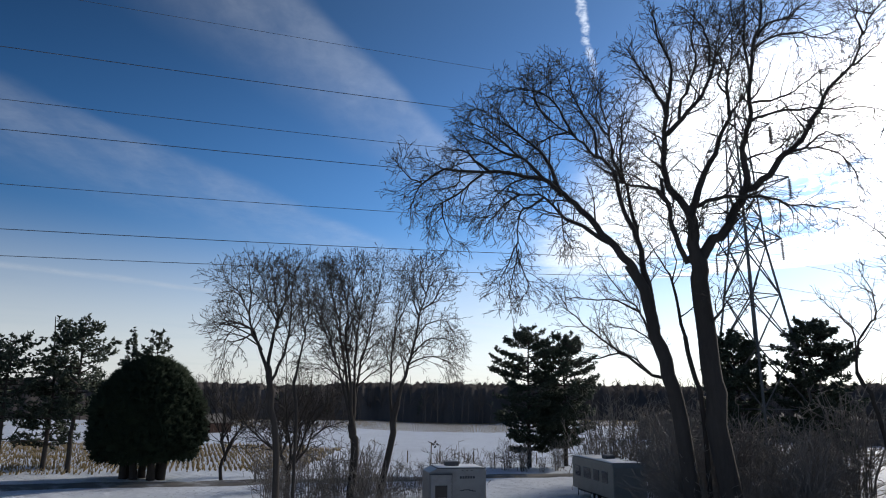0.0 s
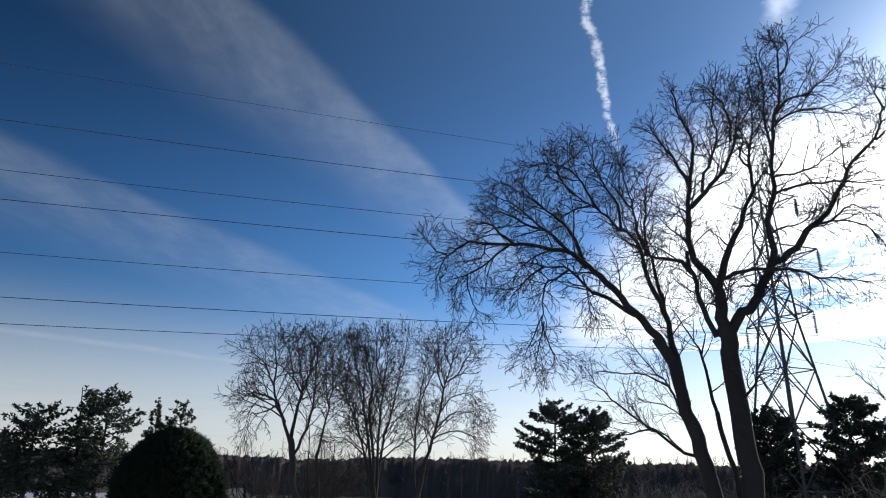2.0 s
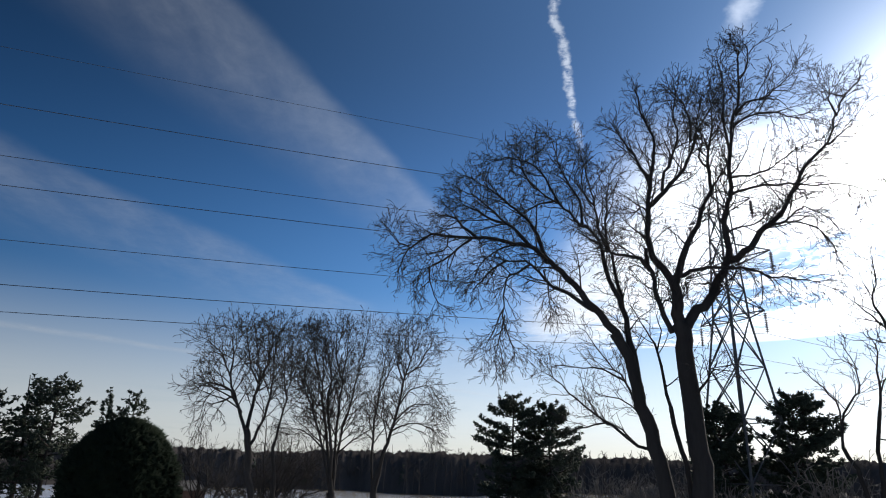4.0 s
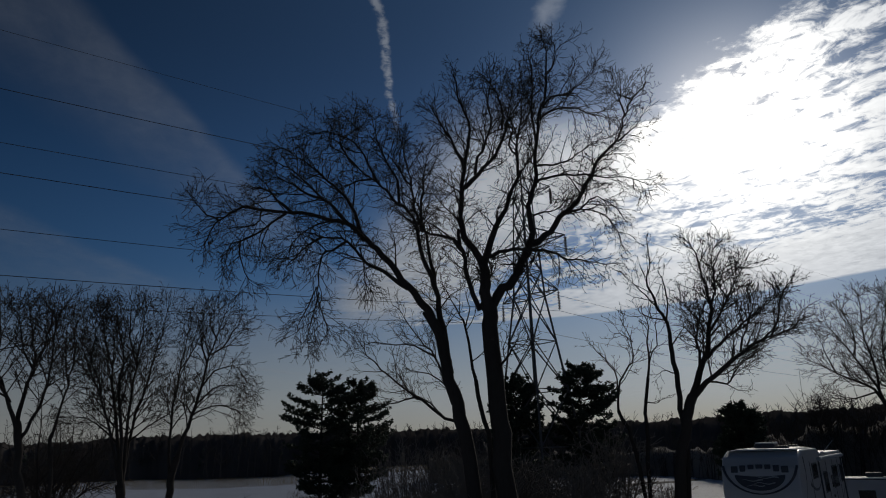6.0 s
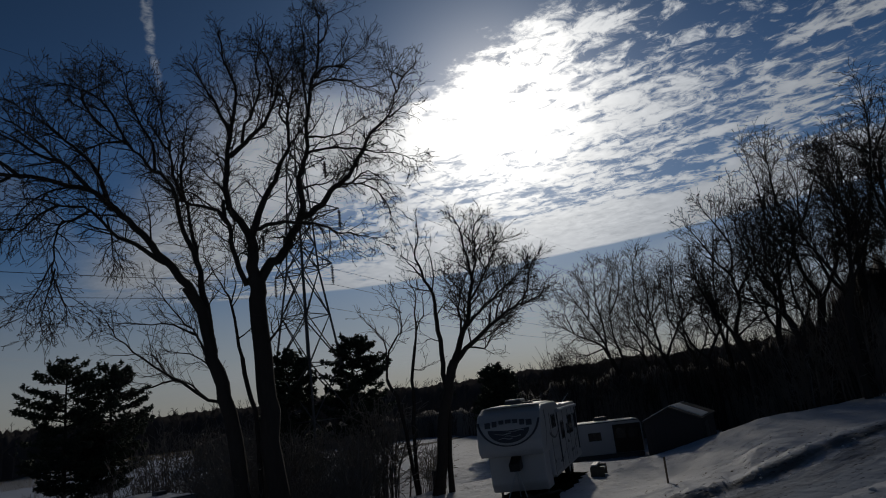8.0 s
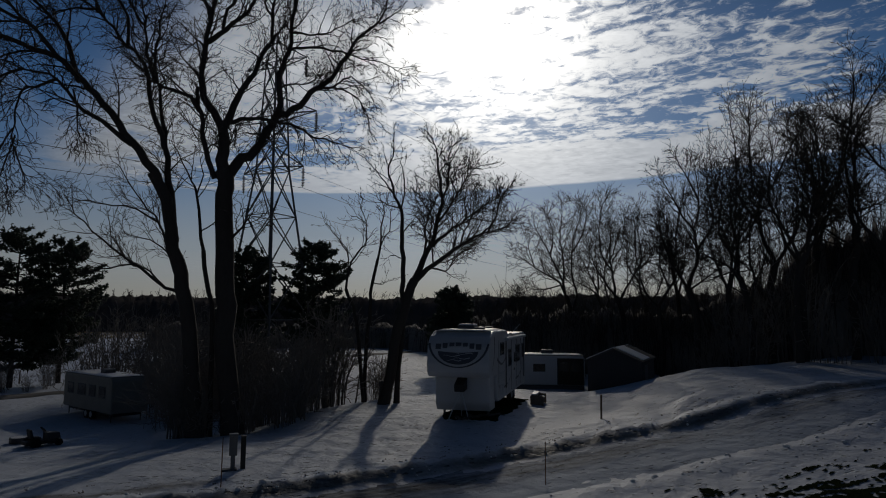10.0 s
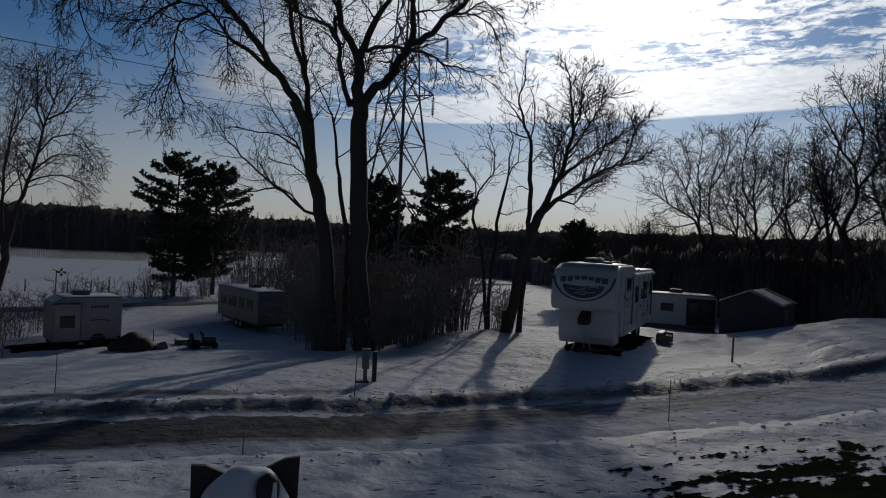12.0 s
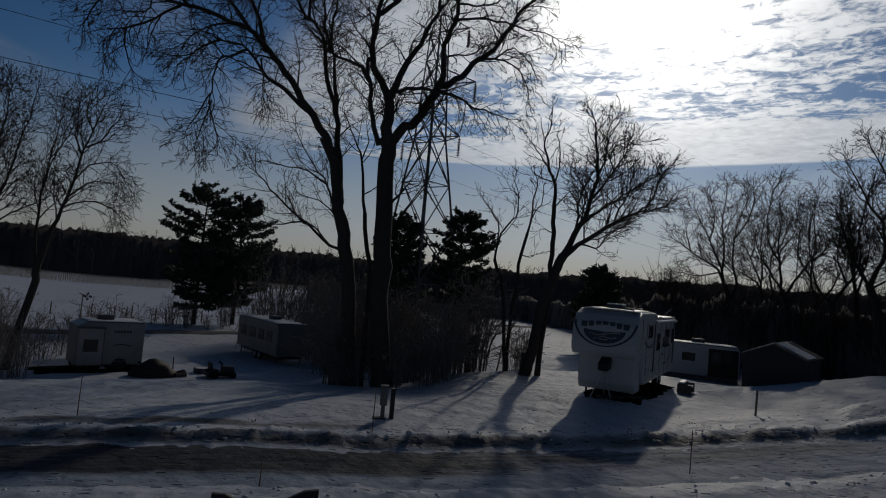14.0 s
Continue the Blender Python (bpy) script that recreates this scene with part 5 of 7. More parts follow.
def thicket():
    rng = random.Random(77)
    g = "bare bushes on the bank"
    kinds = [shrub("bare_bush", 14.0, 31.0, 3.2, 1.5, 16, 1, "tangled leafless bush in the snow", group=g),
             shrub("bare_bush", 17.0, 31.5, 2.6, 1.3, 14, 2, "tangled leafless bush in the snow", group=g),
             shrub("bare_bush", 12.0, 33.0, 3.8, 1.7, 18, 3, "tall tangled leafless bush in the snow", group=g)]
    spots = []
    for i in range(34):
        x = rng.uniform(9.8, 20.5)
        y = crest(x) + rng.uniform(0.8, 9.0)
        spots.append((max(x, y * 0.37), y, rng.choice((0.6, 0.8, 1.0, 1.3, 1.7))))
    spots += [(22.5, 32.5, 0.8), (24.0, 34.0, 0.8), (26.0, 36.5, 0.9), (-4.5, 42.0, 1.25), (-6.2, 43.0, 1.15), (-3.2, 40.6, 1.0), (-7.6, 42.0, 1.0), (-5.2, 45.0, 1.3), (-9.8, 44.0, 1.0), (-11.5, 47.0, 1.1),
              (9.0, 72.0, 0.8), (7.2, 73.0, 0.7), (6.0, 74.0, 0.7), (12.5, 72.5, 0.6), (4.4, 72, 0.35), (2.6, 71.5, 0.3), (0.6, 71.0, 0.35), (-1.6, 70.5, 0.3), (-3.8, 70, 0.4), (10.8, 71, 0.5), (15, 73, 0.6), (25, 44, 1.0), (22, 46, 1.3), (19, 44, 1.3), (-15, 57, 0.9), (-12, 60, 0.8), (-0.2, 48.4, 1.15), (0.9, 48.8, 1.2), (1.8, 49.2, 1.1), (7.8, 75.2, 1.0), (9.4, 74.6, 1.1), (13.6, 75.6, 1.0)]
    for i, (x, y, s) in enumerate(spots):
        c = copy_thing(kinds[i % 3], pose(x, y, ground_height(x, y), 0, 0, i * 67))
        c.scale = (s, s, s)
    wide = shrub("hedge_thicket", 46, 37, 5.0, 3.2, 20, 9, "dense dark hedgerow brush", dict(SCRUB, tip=0.013, dense=(1.2, 1.6, 1.4)), group="hedgerow brush")
    for i, (x, y, s) in enumerate(((49, 33, 0.7), (52, 29.5, 0.7), (53, 14.5, 1.2), (50, 23, 1.4), (49, 26, 0.9), (51, 19.5, 1.5), (54, 25, 1.4), (43, 42, 0.6), (56, 9, 1.0), (50, 17, 0.7),
                                 (13.0, 56.0, 1.3), (15.0, 60.0, 1.5), (17.0, 63.5, 1.6), (19.5, 62.0, 1.5), (22.5, 56.5, 1.5), (20.0, 50.0, 1.3), (23.5, 61.5, 1.6), (14.5, 43, 0.9), (18, 46, 1.0), (22, 48, 1.0), (26, 48, 1.0), (16.5, 51, 1.2), (20.5, 53, 1.2), (24, 42, 0.8), (18.5, 57, 1.4), (22, 60, 1.4), (17.2, 53.5, 1.4), (20, 57, 1.4), (15.6, 47.5, 1.2), (-4.4, 41.6, 0.55), (-6.6, 41.2, 0.5), (-8.6, 41.5, 0.45), (-3.2, 44.2, 0.6), (-5.6, 51.0, 0.6), (-1.5, 50.0, 0.5), (-8.0, 53.0, 0.6), (-5.0, 46.5, 0.7), (-7.6, 46, 0.65), (-2.6, 47.5, 0.7), (-10.5, 45, 0.6), (-9, 49, 0.8), (-12.5, 52, 0.8), (41, 40.5, 0.6), (46.5, 35, 0.6))):
        c = copy_thing(wide, pose(x, y, ground_height(x, y) - 0.1, 0, 0, i * 101))
        c.scale = (s, s, s)


thicket()


def brush_line(b):
    """Distance of the dark brush at a bearing in degrees."""
    return 112 - 48 * ease((b - 35) / 11) + 2.5 * noise.noise((b * 0.25, 3, 1))


def field_brush():
    """The tall tangled brush that closes the fields beyond the yard."""
    rng = random.Random(66)
    verts, faces, cols = [], [], 5
    bearings = np.arange(16.6, 104, 0.3)

    def tall(b):
        return 4.6 + 2.2 * ease((b - 38) / 10) + 5.8 * ease((b - 60.5) / 11) + 0.9 * noise.noise((b * 0.5, 1, 7)) + 0.5 * noise.noise((b * 2.3, 4, 7))

    for b in bearings:
        s, c, r0, h = math.sin(radians(b)), math.cos(radians(b)), brush_line(b), tall(b)
        for j, (d, f) in enumerate(((0, 0.0), (0.6, 0.5), (2.2, 0.82), (6, 0.9), (13, 0.6))):
            r = r0 + d + rng.uniform(-0.5, 0.5)
            verts.append((s * r, c * r, land(s * r, c * r) - 0.3 + h * f * rng.uniform(0.88, 1.1)))
    for i in range(len(bearings) - 1):
        for j in range(cols - 1):
            q = i * cols + j
            faces.append((q, q + 1, q + cols + 1, q + cols))
    tagged(part("brush_mass", arrays("brush_mass", np.array(verts), np.array(faces)), BRUSH), "dense dark mass of leafless brush beyond the yard", "brush", kind="stuff")
    lines = []
    for _ in range(2300):
        b = rng.uniform(16.4, 88)
        r = brush_line(b) + rng.uniform(-1.6, 7)
        x, y = r * math.sin(radians(b)), r * math.cos(radians(b))
        h = tall(b) * rng.uniform(0.5, 1.22)
        lx, ly, z = rng.gauss(0, 0.16) * h, rng.gauss(0, 0.16) * h, land(x, y)
        line = [(x, y, z - 0.2), (x + lx * 0.4, y + ly * 0.4, z + h * 0.55), (x + lx, y + ly, z + h)]
        lines.append((line, 0.045, 0.016))
        for k in range(5):
            f = rng.uniform(0.4, 0.95)
            p = (x + lx * f, y + ly * f, z + h * f)
            l = h * rng.uniform(0.12, 0.3)
            w = unit((rng.gauss(0, 0.6), rng.gauss(0, 0.6), rng.uniform(0.3, 1.0)))
            e = tuple(p[q] + w[q] * l for q in range(3))
            lines.append(([p, tuple((p[q] + e[q]) / 2 + rng.gauss(0, 0.06) for q in range(3)), e], 0.022, 0.014))
    tagged(part("brush_stems", tubes("brush_stems", lines, 3), TWIG), "tangled leafless stems along the edge of the yard", "brush", kind="stuff")


field_brush()


def far_woods():
    """The bare woods round the far edge of the fields."""
    rng = random.Random(90)
    lines, thin = [], []
    for _ in range(780):
        a = radians(rng.uniform(-46, 80))
        r = rng.uniform(222, 284)
        x, y = r * math.sin(a), r * math.cos(a)
        z, h = land(x, y), rng.uniform(9.4, 14.6) + 1.9 * math.exp(-(math.degrees(a) / 7) ** 2)
        lean = (rng.gauss(0, .05), rng.gauss(0, .05))
        lines.append(([(x, y, z - 0.5), (x + lean[0] * h, y + lean[1] * h, z + h * 0.6), (x + lean[0] * h * 2, y + lean[1] * h * 2, z + h)], 0.2, 0.05))
        for k in range(13):
            s = rng.uniform(0.3, 0.98)
            b = rng.uniform(0, 6.283)
            l = h * rng.uniform(0.12, 0.3) * (1.25 - s)
            p = (x + lean[0] * h * 2 * s, y + lean[1] * h * 2 * s, z + h * s)
            e = (p[0] + math.cos(b) * l, p[1] + math.sin(b) * l, p[2] + l * rng.uniform(0.5, 1.2))
            mid = tuple((p[q] + e[q]) / 2 + rng.gauss(0, 0.1) for q in range(3))
            thin.append(([p, mid, e], 0.09, 0.05))
    # the mass of the woods behind the first trees: crowns too far off to tell apart
    verts, faces, cols = [], [], 9
    bearings = np.arange(-50, 106, 0.13)
    for a in bearings:
        for j in range(cols):
            r = 230 + j * 7 + (3.0 * noise.noise((a * 0.8, 1, 2)) if j < 2 else 0)
            x, y = r * math.sin(radians(a)), r * math.cos(radians(a))
            h = 0.0 if j == 0 else (10.0 + 2.4 * math.exp(-(a / 7) ** 2) + 2.1 * noise.noise((a * 0.35, j * 0.3, 4)) + 1.5 * noise.noise((a * 1.9, j, 9)) + 0.9 * rng.random()) * (0.55 if j == 1 else 1.0)
            verts.append((x, y, land(x, y) - 0.3 + h))
    for i in range(len(bearings) - 1):
        for j in range(cols - 1):
            q = i * cols + j
            faces.append((q, q + 1, q + cols + 1, q + cols))
    tagged(part("woods_mass", arrays("woods_mass", np.array(verts), np.array(faces)), WOODS), "grey-brown mass of distant leafless woods", "woods", kind="stuff")
    ob = part("far_woods", tubes("far_woods", lines + thin, 3), WOODS)
    tagged(ob, "distant bare woods along the far edge of the fields", "woods", kind="stuff")
    rng = np.random.default_rng(7)
    n = 260
    a, r = np.radians(rng.uniform(-46, 62, n)), rng.uniform(232, 284, n)
    centres, ways, lengths = [], [], []
    for t, d in zip(a, r):
        x, y = d * math.sin(t), d * math.cos(t)
        z, h = land(x, y), rng.uniform(6.6, 12.3)
        for k in range(26):
            s = rng.uniform(0.1, 1.0)
            w = rng.uniform(0, 6.283)
            q = (1 - s) * 1.9 * rng.random()
            centres.append((x + math.cos(w) * q, y + math.sin(w) * q, z + h * s))
            ways.append((math.cos(w), math.sin(w), 0.3))
            lengths.append(1.2 * (1.1 - s) + 0.4)
    ob = part("far_evergreens", spikes("far_evergreens", centres, ways, lengths, rng, 6, 0.5, 0.06), NEEDLE)
    tagged(ob, "scattered dark evergreens in the distant woods", "woods", kind="stuff")


far_woods()


def stubble():
    rng = np.random.default_rng(31)
    centres, ways, lengths = [], [], []
    # rows of cut corn near the bend and beyond the white field
    for x in np.arange(-72, 3, 0.5):
        for y in np.arange(55, 96, 0.75):
            if y > along(LANE, x) + 7 and x < -9 - (y - 60) * 0.3 and rng.random() < 0.8:
                xx, yy = x + (y - 75) * 0.3, y + rng.normal(0, 0.15)
                centres.append((xx, yy, ground_height(xx, yy) - 0.05))
                lengths.append(rng.uniform(0.3, 0.65))
    for s in np.arange(-90, 70, 2.4):
        for t in np.arange(0, 80, 0.9):
            xx, yy = s + t * 0.5, 163 + t + rng.normal(0, 0.2)
            centres.append((xx, yy, land(xx, yy) - 0.05))
            lengths.append(rng.uniform(0.3, 0.7))
    ways = [(0, 0, 1.4)] * len(centres)
    ob = part("corn_stubble", spikes("corn_stubble", centres, ways, lengths, rng, 4, 0.35, 0.05), STUBBLE)
    tagged(ob, "rows of pale cut corn stubble poking from snow", "stubble", kind="stuff")


stubble()


def bare_lawn(x, y):
    edge = 13.4 - 0.27 * x + 1.2 * noise.noise((x * 0.3, y * 0.5, 2)) - max(0.0, 11.0 - x) * 1.6
    return 0.55 * (edge - y) - 0.55 + 1.2 * noise.noise((x * 0.5, y * 1.9 + x * 0.4, 6)) + 1.3 * noise.noise((x * 1.3, y * 4.6 + x, 3)) + 0.9 * noise.noise((x * 4.0, y * 9.0, 7))


def lawn():
    """Where the snow has gone from the grass near the house."""
    rng = np.random.default_rng(41)
    centres, lengths = [], []
    while len(centres) < 12000:
        x, y = rng.uniform(3, 30), rng.uniform(1, 11)
        if bare_lawn(x, y) > 0.0:
            centres.append((x, y, ground_height(x, y) - 0.01))
            lengths.append(rng.uniform(0.03, 0.085))
    ob = part("grass", spikes("grass", centres, [(0, 0, 0.9)] * len(centres), lengths, rng, 4, 0.6, 0.035), GRASS)
    tagged(ob, "patchy dull winter grass showing through thin snow", "grass", kind="stuff")


def lawn_mat():
    """The matted turf under the blades, with holes where snow still lies."""
    step = 0.075
    xs, ys = np.arange(3, 30, step), np.arange(1, 11, step)
    index, verts, faces = {}, [], []

    def corner(i, j):
        if (i, j) not in index:
            x, y = xs[i] + 0.05 * noise.noise((i * 0.7, j * 0.7, 1)), ys[j] + 0.05 * noise.noise((i * 0.7, j * 0.7, 9))
            index[i, j] = len(verts)
            verts.append((x, y, ground_height(x, y) + 0.022))
        return index[i, j]

    for i in range(len(xs) - 1):
        for j in range(len(ys) - 1):
            if bare_lawn(xs[i] + step / 2, ys[j] + step / 2) > 0:
                faces.append((corner(i, j), corner(i + 1, j), corner(i + 1, j + 1), corner(i, j + 1)))
    tagged(part("turf", arrays("turf", np.array(verts), np.array(faces)), TURF), "dark matted winter turf bared of snow", "grass", kind="structure")


lawn()
lawn_mat()


# ---- power line ----
LINE = Vector((0.9336, 0.3583, 0))
ACROSS = Vector((-0.3583, 0.9336, 0))
PYLON = Vector((26.97, 55.83, 0))
BASE = ground_height(PYLON.x, PYLON.y)
LOW_ARM, MID_ARM, TOP_ARM = 18.35 - BASE, 23.3 - BASE, 28.55 - BASE
ARMS = ((LOW_ARM, 3.65), (MID_ARM, 5.0), (TOP_ARM, 3.7))
PEAK = 31.6 - BASE


def bar(a, b, r=0.06, bm=None):
    return rod(a, b, r, sides=4, bm=bm)


def pylon(x, y, turn):
    """Lattice tower: four legs, cross bracing and three pairs of arms. Local x runs along the line, y along the arms."""
    z = ground_height(x, y)
    tower = thing("lattice_pylon", x, y, z, turn, "tall galvanised lattice pylon with six arms", "pylon", "pylons of the power line")
    levels = [0, 5.5, 10.5, 15.0, LOW_ARM, LOW_ARM + 2.5, MID_ARM, MID_ARM + 2.6, TOP_ARM, PEAK]

    def half(h):
        return 3.3 + (1.05 - 3.3) * h / LOW_ARM if h < LOW_ARM else 1.05 + (0.62 - 1.05) * (h - LOW_ARM) / (TOP_ARM - LOW_ARM) if h < TOP_ARM else 0.62 * (PEAK - h) / (PEAK - TOP_ARM) + 0.02

    signs = ((1, 1), (1, -1), (-1, -1), (-1, 1))
    for sx, sy in signs:
        foot = [(sx * half(h), sy * half(h), h - (0.4 if h == 0 else 0)) for h in levels]
        part("leg", tubes("leg", [(foot, 0.15, 0.08)], 4), STEEL, tower)
    for i in range(4):
        (ax, ay), (bx, by) = signs[i], signs[(i + 1) % 4]
        for a, b in zip(levels, levels[1:-1]):
            ha, hb = half(a), half(b)
            part("brace", bar((ax * ha, ay * ha, a), (bx * hb, by * hb, b), 0.07), STEEL, tower)
            part("brace", bar((bx * ha, by * ha, a), (ax * hb, ay * hb, b), 0.07), STEEL, tower)
            part("brace", bar((ax * hb, ay * hb, b), (bx * hb, by * hb, b), 0.05), STEEL, tower)
    for h, reach in ARMS:
        w = half(h)
        for s in (-1, 1):
            bm = bmesh.new()
            tip = (0, s * reach, h)
            for sx in (-1, 1):
                bar((sx * w, s * w, h), tip, 0.06, bm)
                bar((sx * w, s * w, h + 1.9), tip, 0.055, bm)
                for f in (0.35, 0.68):
                    a = Vector((sx * w, s * w, h)).lerp(Vector(tip), f)
                    b = Vector((sx * w, s * w, h + 1.9)).lerp(Vector(tip), f)
                    bar(a, b, 0.035, bm)
            bar((-w * 0.5, s * (w + reach) / 2, h), (w * 0.5, s * (w + reach) / 2, h), 0.035, bm)
            arm = part("arm", bm, STEEL, tower)
            bm = bmesh.new()
            rod((0, s * reach, h), (0, s * reach, h - 1.95), 0.03, sides=6, bm=bm)
            for k in range(11):
                zz = h - 0.22 - k * 0.15
                rod((0, s * reach, zz), (0, s * reach, zz - 0.07), 0.07, 0.17, 10, bm)
            part("insulator_string", bm, PORCELAIN, arm, "brown disc insulator string")
    return tower


TURN = math.degrees(math.atan2(LINE.y, LINE.x))
ENDS = (PYLON - LINE * 150, PYLON, PYLON + LINE * 220)
first = pylon(PYLON.x, PYLON.y, TURN)
for p in (ENDS[0], ENDS[2]):
    copy_thing(first, pose(p.x, p.y, min(ground_height(p.x, p.y), BASE - 4.45) if p is ENDS[0] else ground_height(p.x, p.y), 0, 0, TURN))


def wires():
    tops = [BASE - 4.45, BASE, ground_height(ENDS[2].x, ENDS[2].y)]
    strands = [(h - 2.0, s * reach, 0.021, 1.63) for h, reach in ARMS for s in (-1, 1)] + [(PEAK, 0.0, 0.014, 0.9)]
    for h, off, r, sag in strands:
        pts = []
        for k in range(2):
            a, b = ENDS[k] + ACROSS * off, ENDS[k + 1] + ACROSS * off
            drop = sag * (1 if k == 0 else 2.6)
            for i in range(24 + k):
                f = i / 24
                q = a.lerp(b, f)
                pts.append((q.x, q.y, (tops[k] + (tops[k + 1] - tops[k]) * f) + h - 4 * drop * f * (1 - f)))
        ob = part("power_cable", tubes("power_cable", [(pts, r, r)], 5), CABLE)
        tagged(ob, "sagging dark overhead cable slung from the pylons", "cable", "cables of the power line")


wires()


# ---- trailers ----
def wheel(parent, x, y, r=0.36, w=0.22):
    tyre = part("tyre", rod((x, y - w / 2, r), (x, y + w / 2, r), r, sides=20), RUBBER, parent)
    part("rim", rod((x, y - w / 2 - 0.015, r), (x, y + w / 2 + 0.015, r), r * 0.58, sides=14), SILVER, tyre)


def pane(parent, cx, cy, cz, sx, sy, sz, face):
    """A window on a wall facing along face ('x' or 'y'), with its frame."""
    d = 0.05
    if face == "y":
        frame_mesh, glass_mesh = box(cx, cy, cz, sx + 0.1, d, sz + 0.1, 0.015), box(cx, cy + math.copysign(0.012, cy), cz, sx, d, sz, 0.01)
    else:
        frame_mesh, glass_mesh = box(cx, cy, cz, d, sy + 0.1, sz + 0.1, 0.015), box(cx + math.copysign(0.012, sx), cy, cz, d, sy, sz, 0.01)
    w = part("window", frame_mesh, TRIM, parent)
    part("glass", glass_mesh, GLASS, w)


def snow_slab(parent, x0, x1, y0, y1, z, seed, thick=0.09):
    """Uneven snow lying on a roof."""
    nx, ny = 26, 10
    verts, faces = [], []
    for i in range(nx):
        for j in range(ny):
            x, y = x0 + (x1 - x0) * i / (nx - 1), y0 + (y1 - y0) * j / (ny - 1)
            rim = min(1.0, min(i, nx - 1 - i) / 1.2, min(j, ny - 1 - j) / 1.2)
            verts.append((x, y, z + 0.006 + rim * thick * (0.75 + 0.6 * noise.noise((x * 0.9, y * 0.9, seed)))))
    n = len(verts)
    verts += [(v[0], v[1], z - 0.004) for v in verts]
    for i in range(nx - 1):
        for j in range(ny - 1):
            a = i * ny + j
            faces.append((a, a + ny, a + ny + 1, a + 1))
            faces.append((n + a, n + a + 1, n + a + ny + 1, n + a + ny))
    ring = [i * ny for i in range(nx)] + [(nx - 1) * ny + j for j in range(1, ny)] + [i * ny + ny - 1 for i in range(nx - 2, -1, -1)] + [j for j in range(ny - 2, 0, -1)]
    for a, b in zip(ring, ring[1:] + ring[:1]):
        faces.append((a, n + a, n + b, b))
    return part("roof_snow", arrays("roof_snow", np.array(verts), np.array(faces)), SNOW_CAP, parent, "thin settled snow", smooth=True)


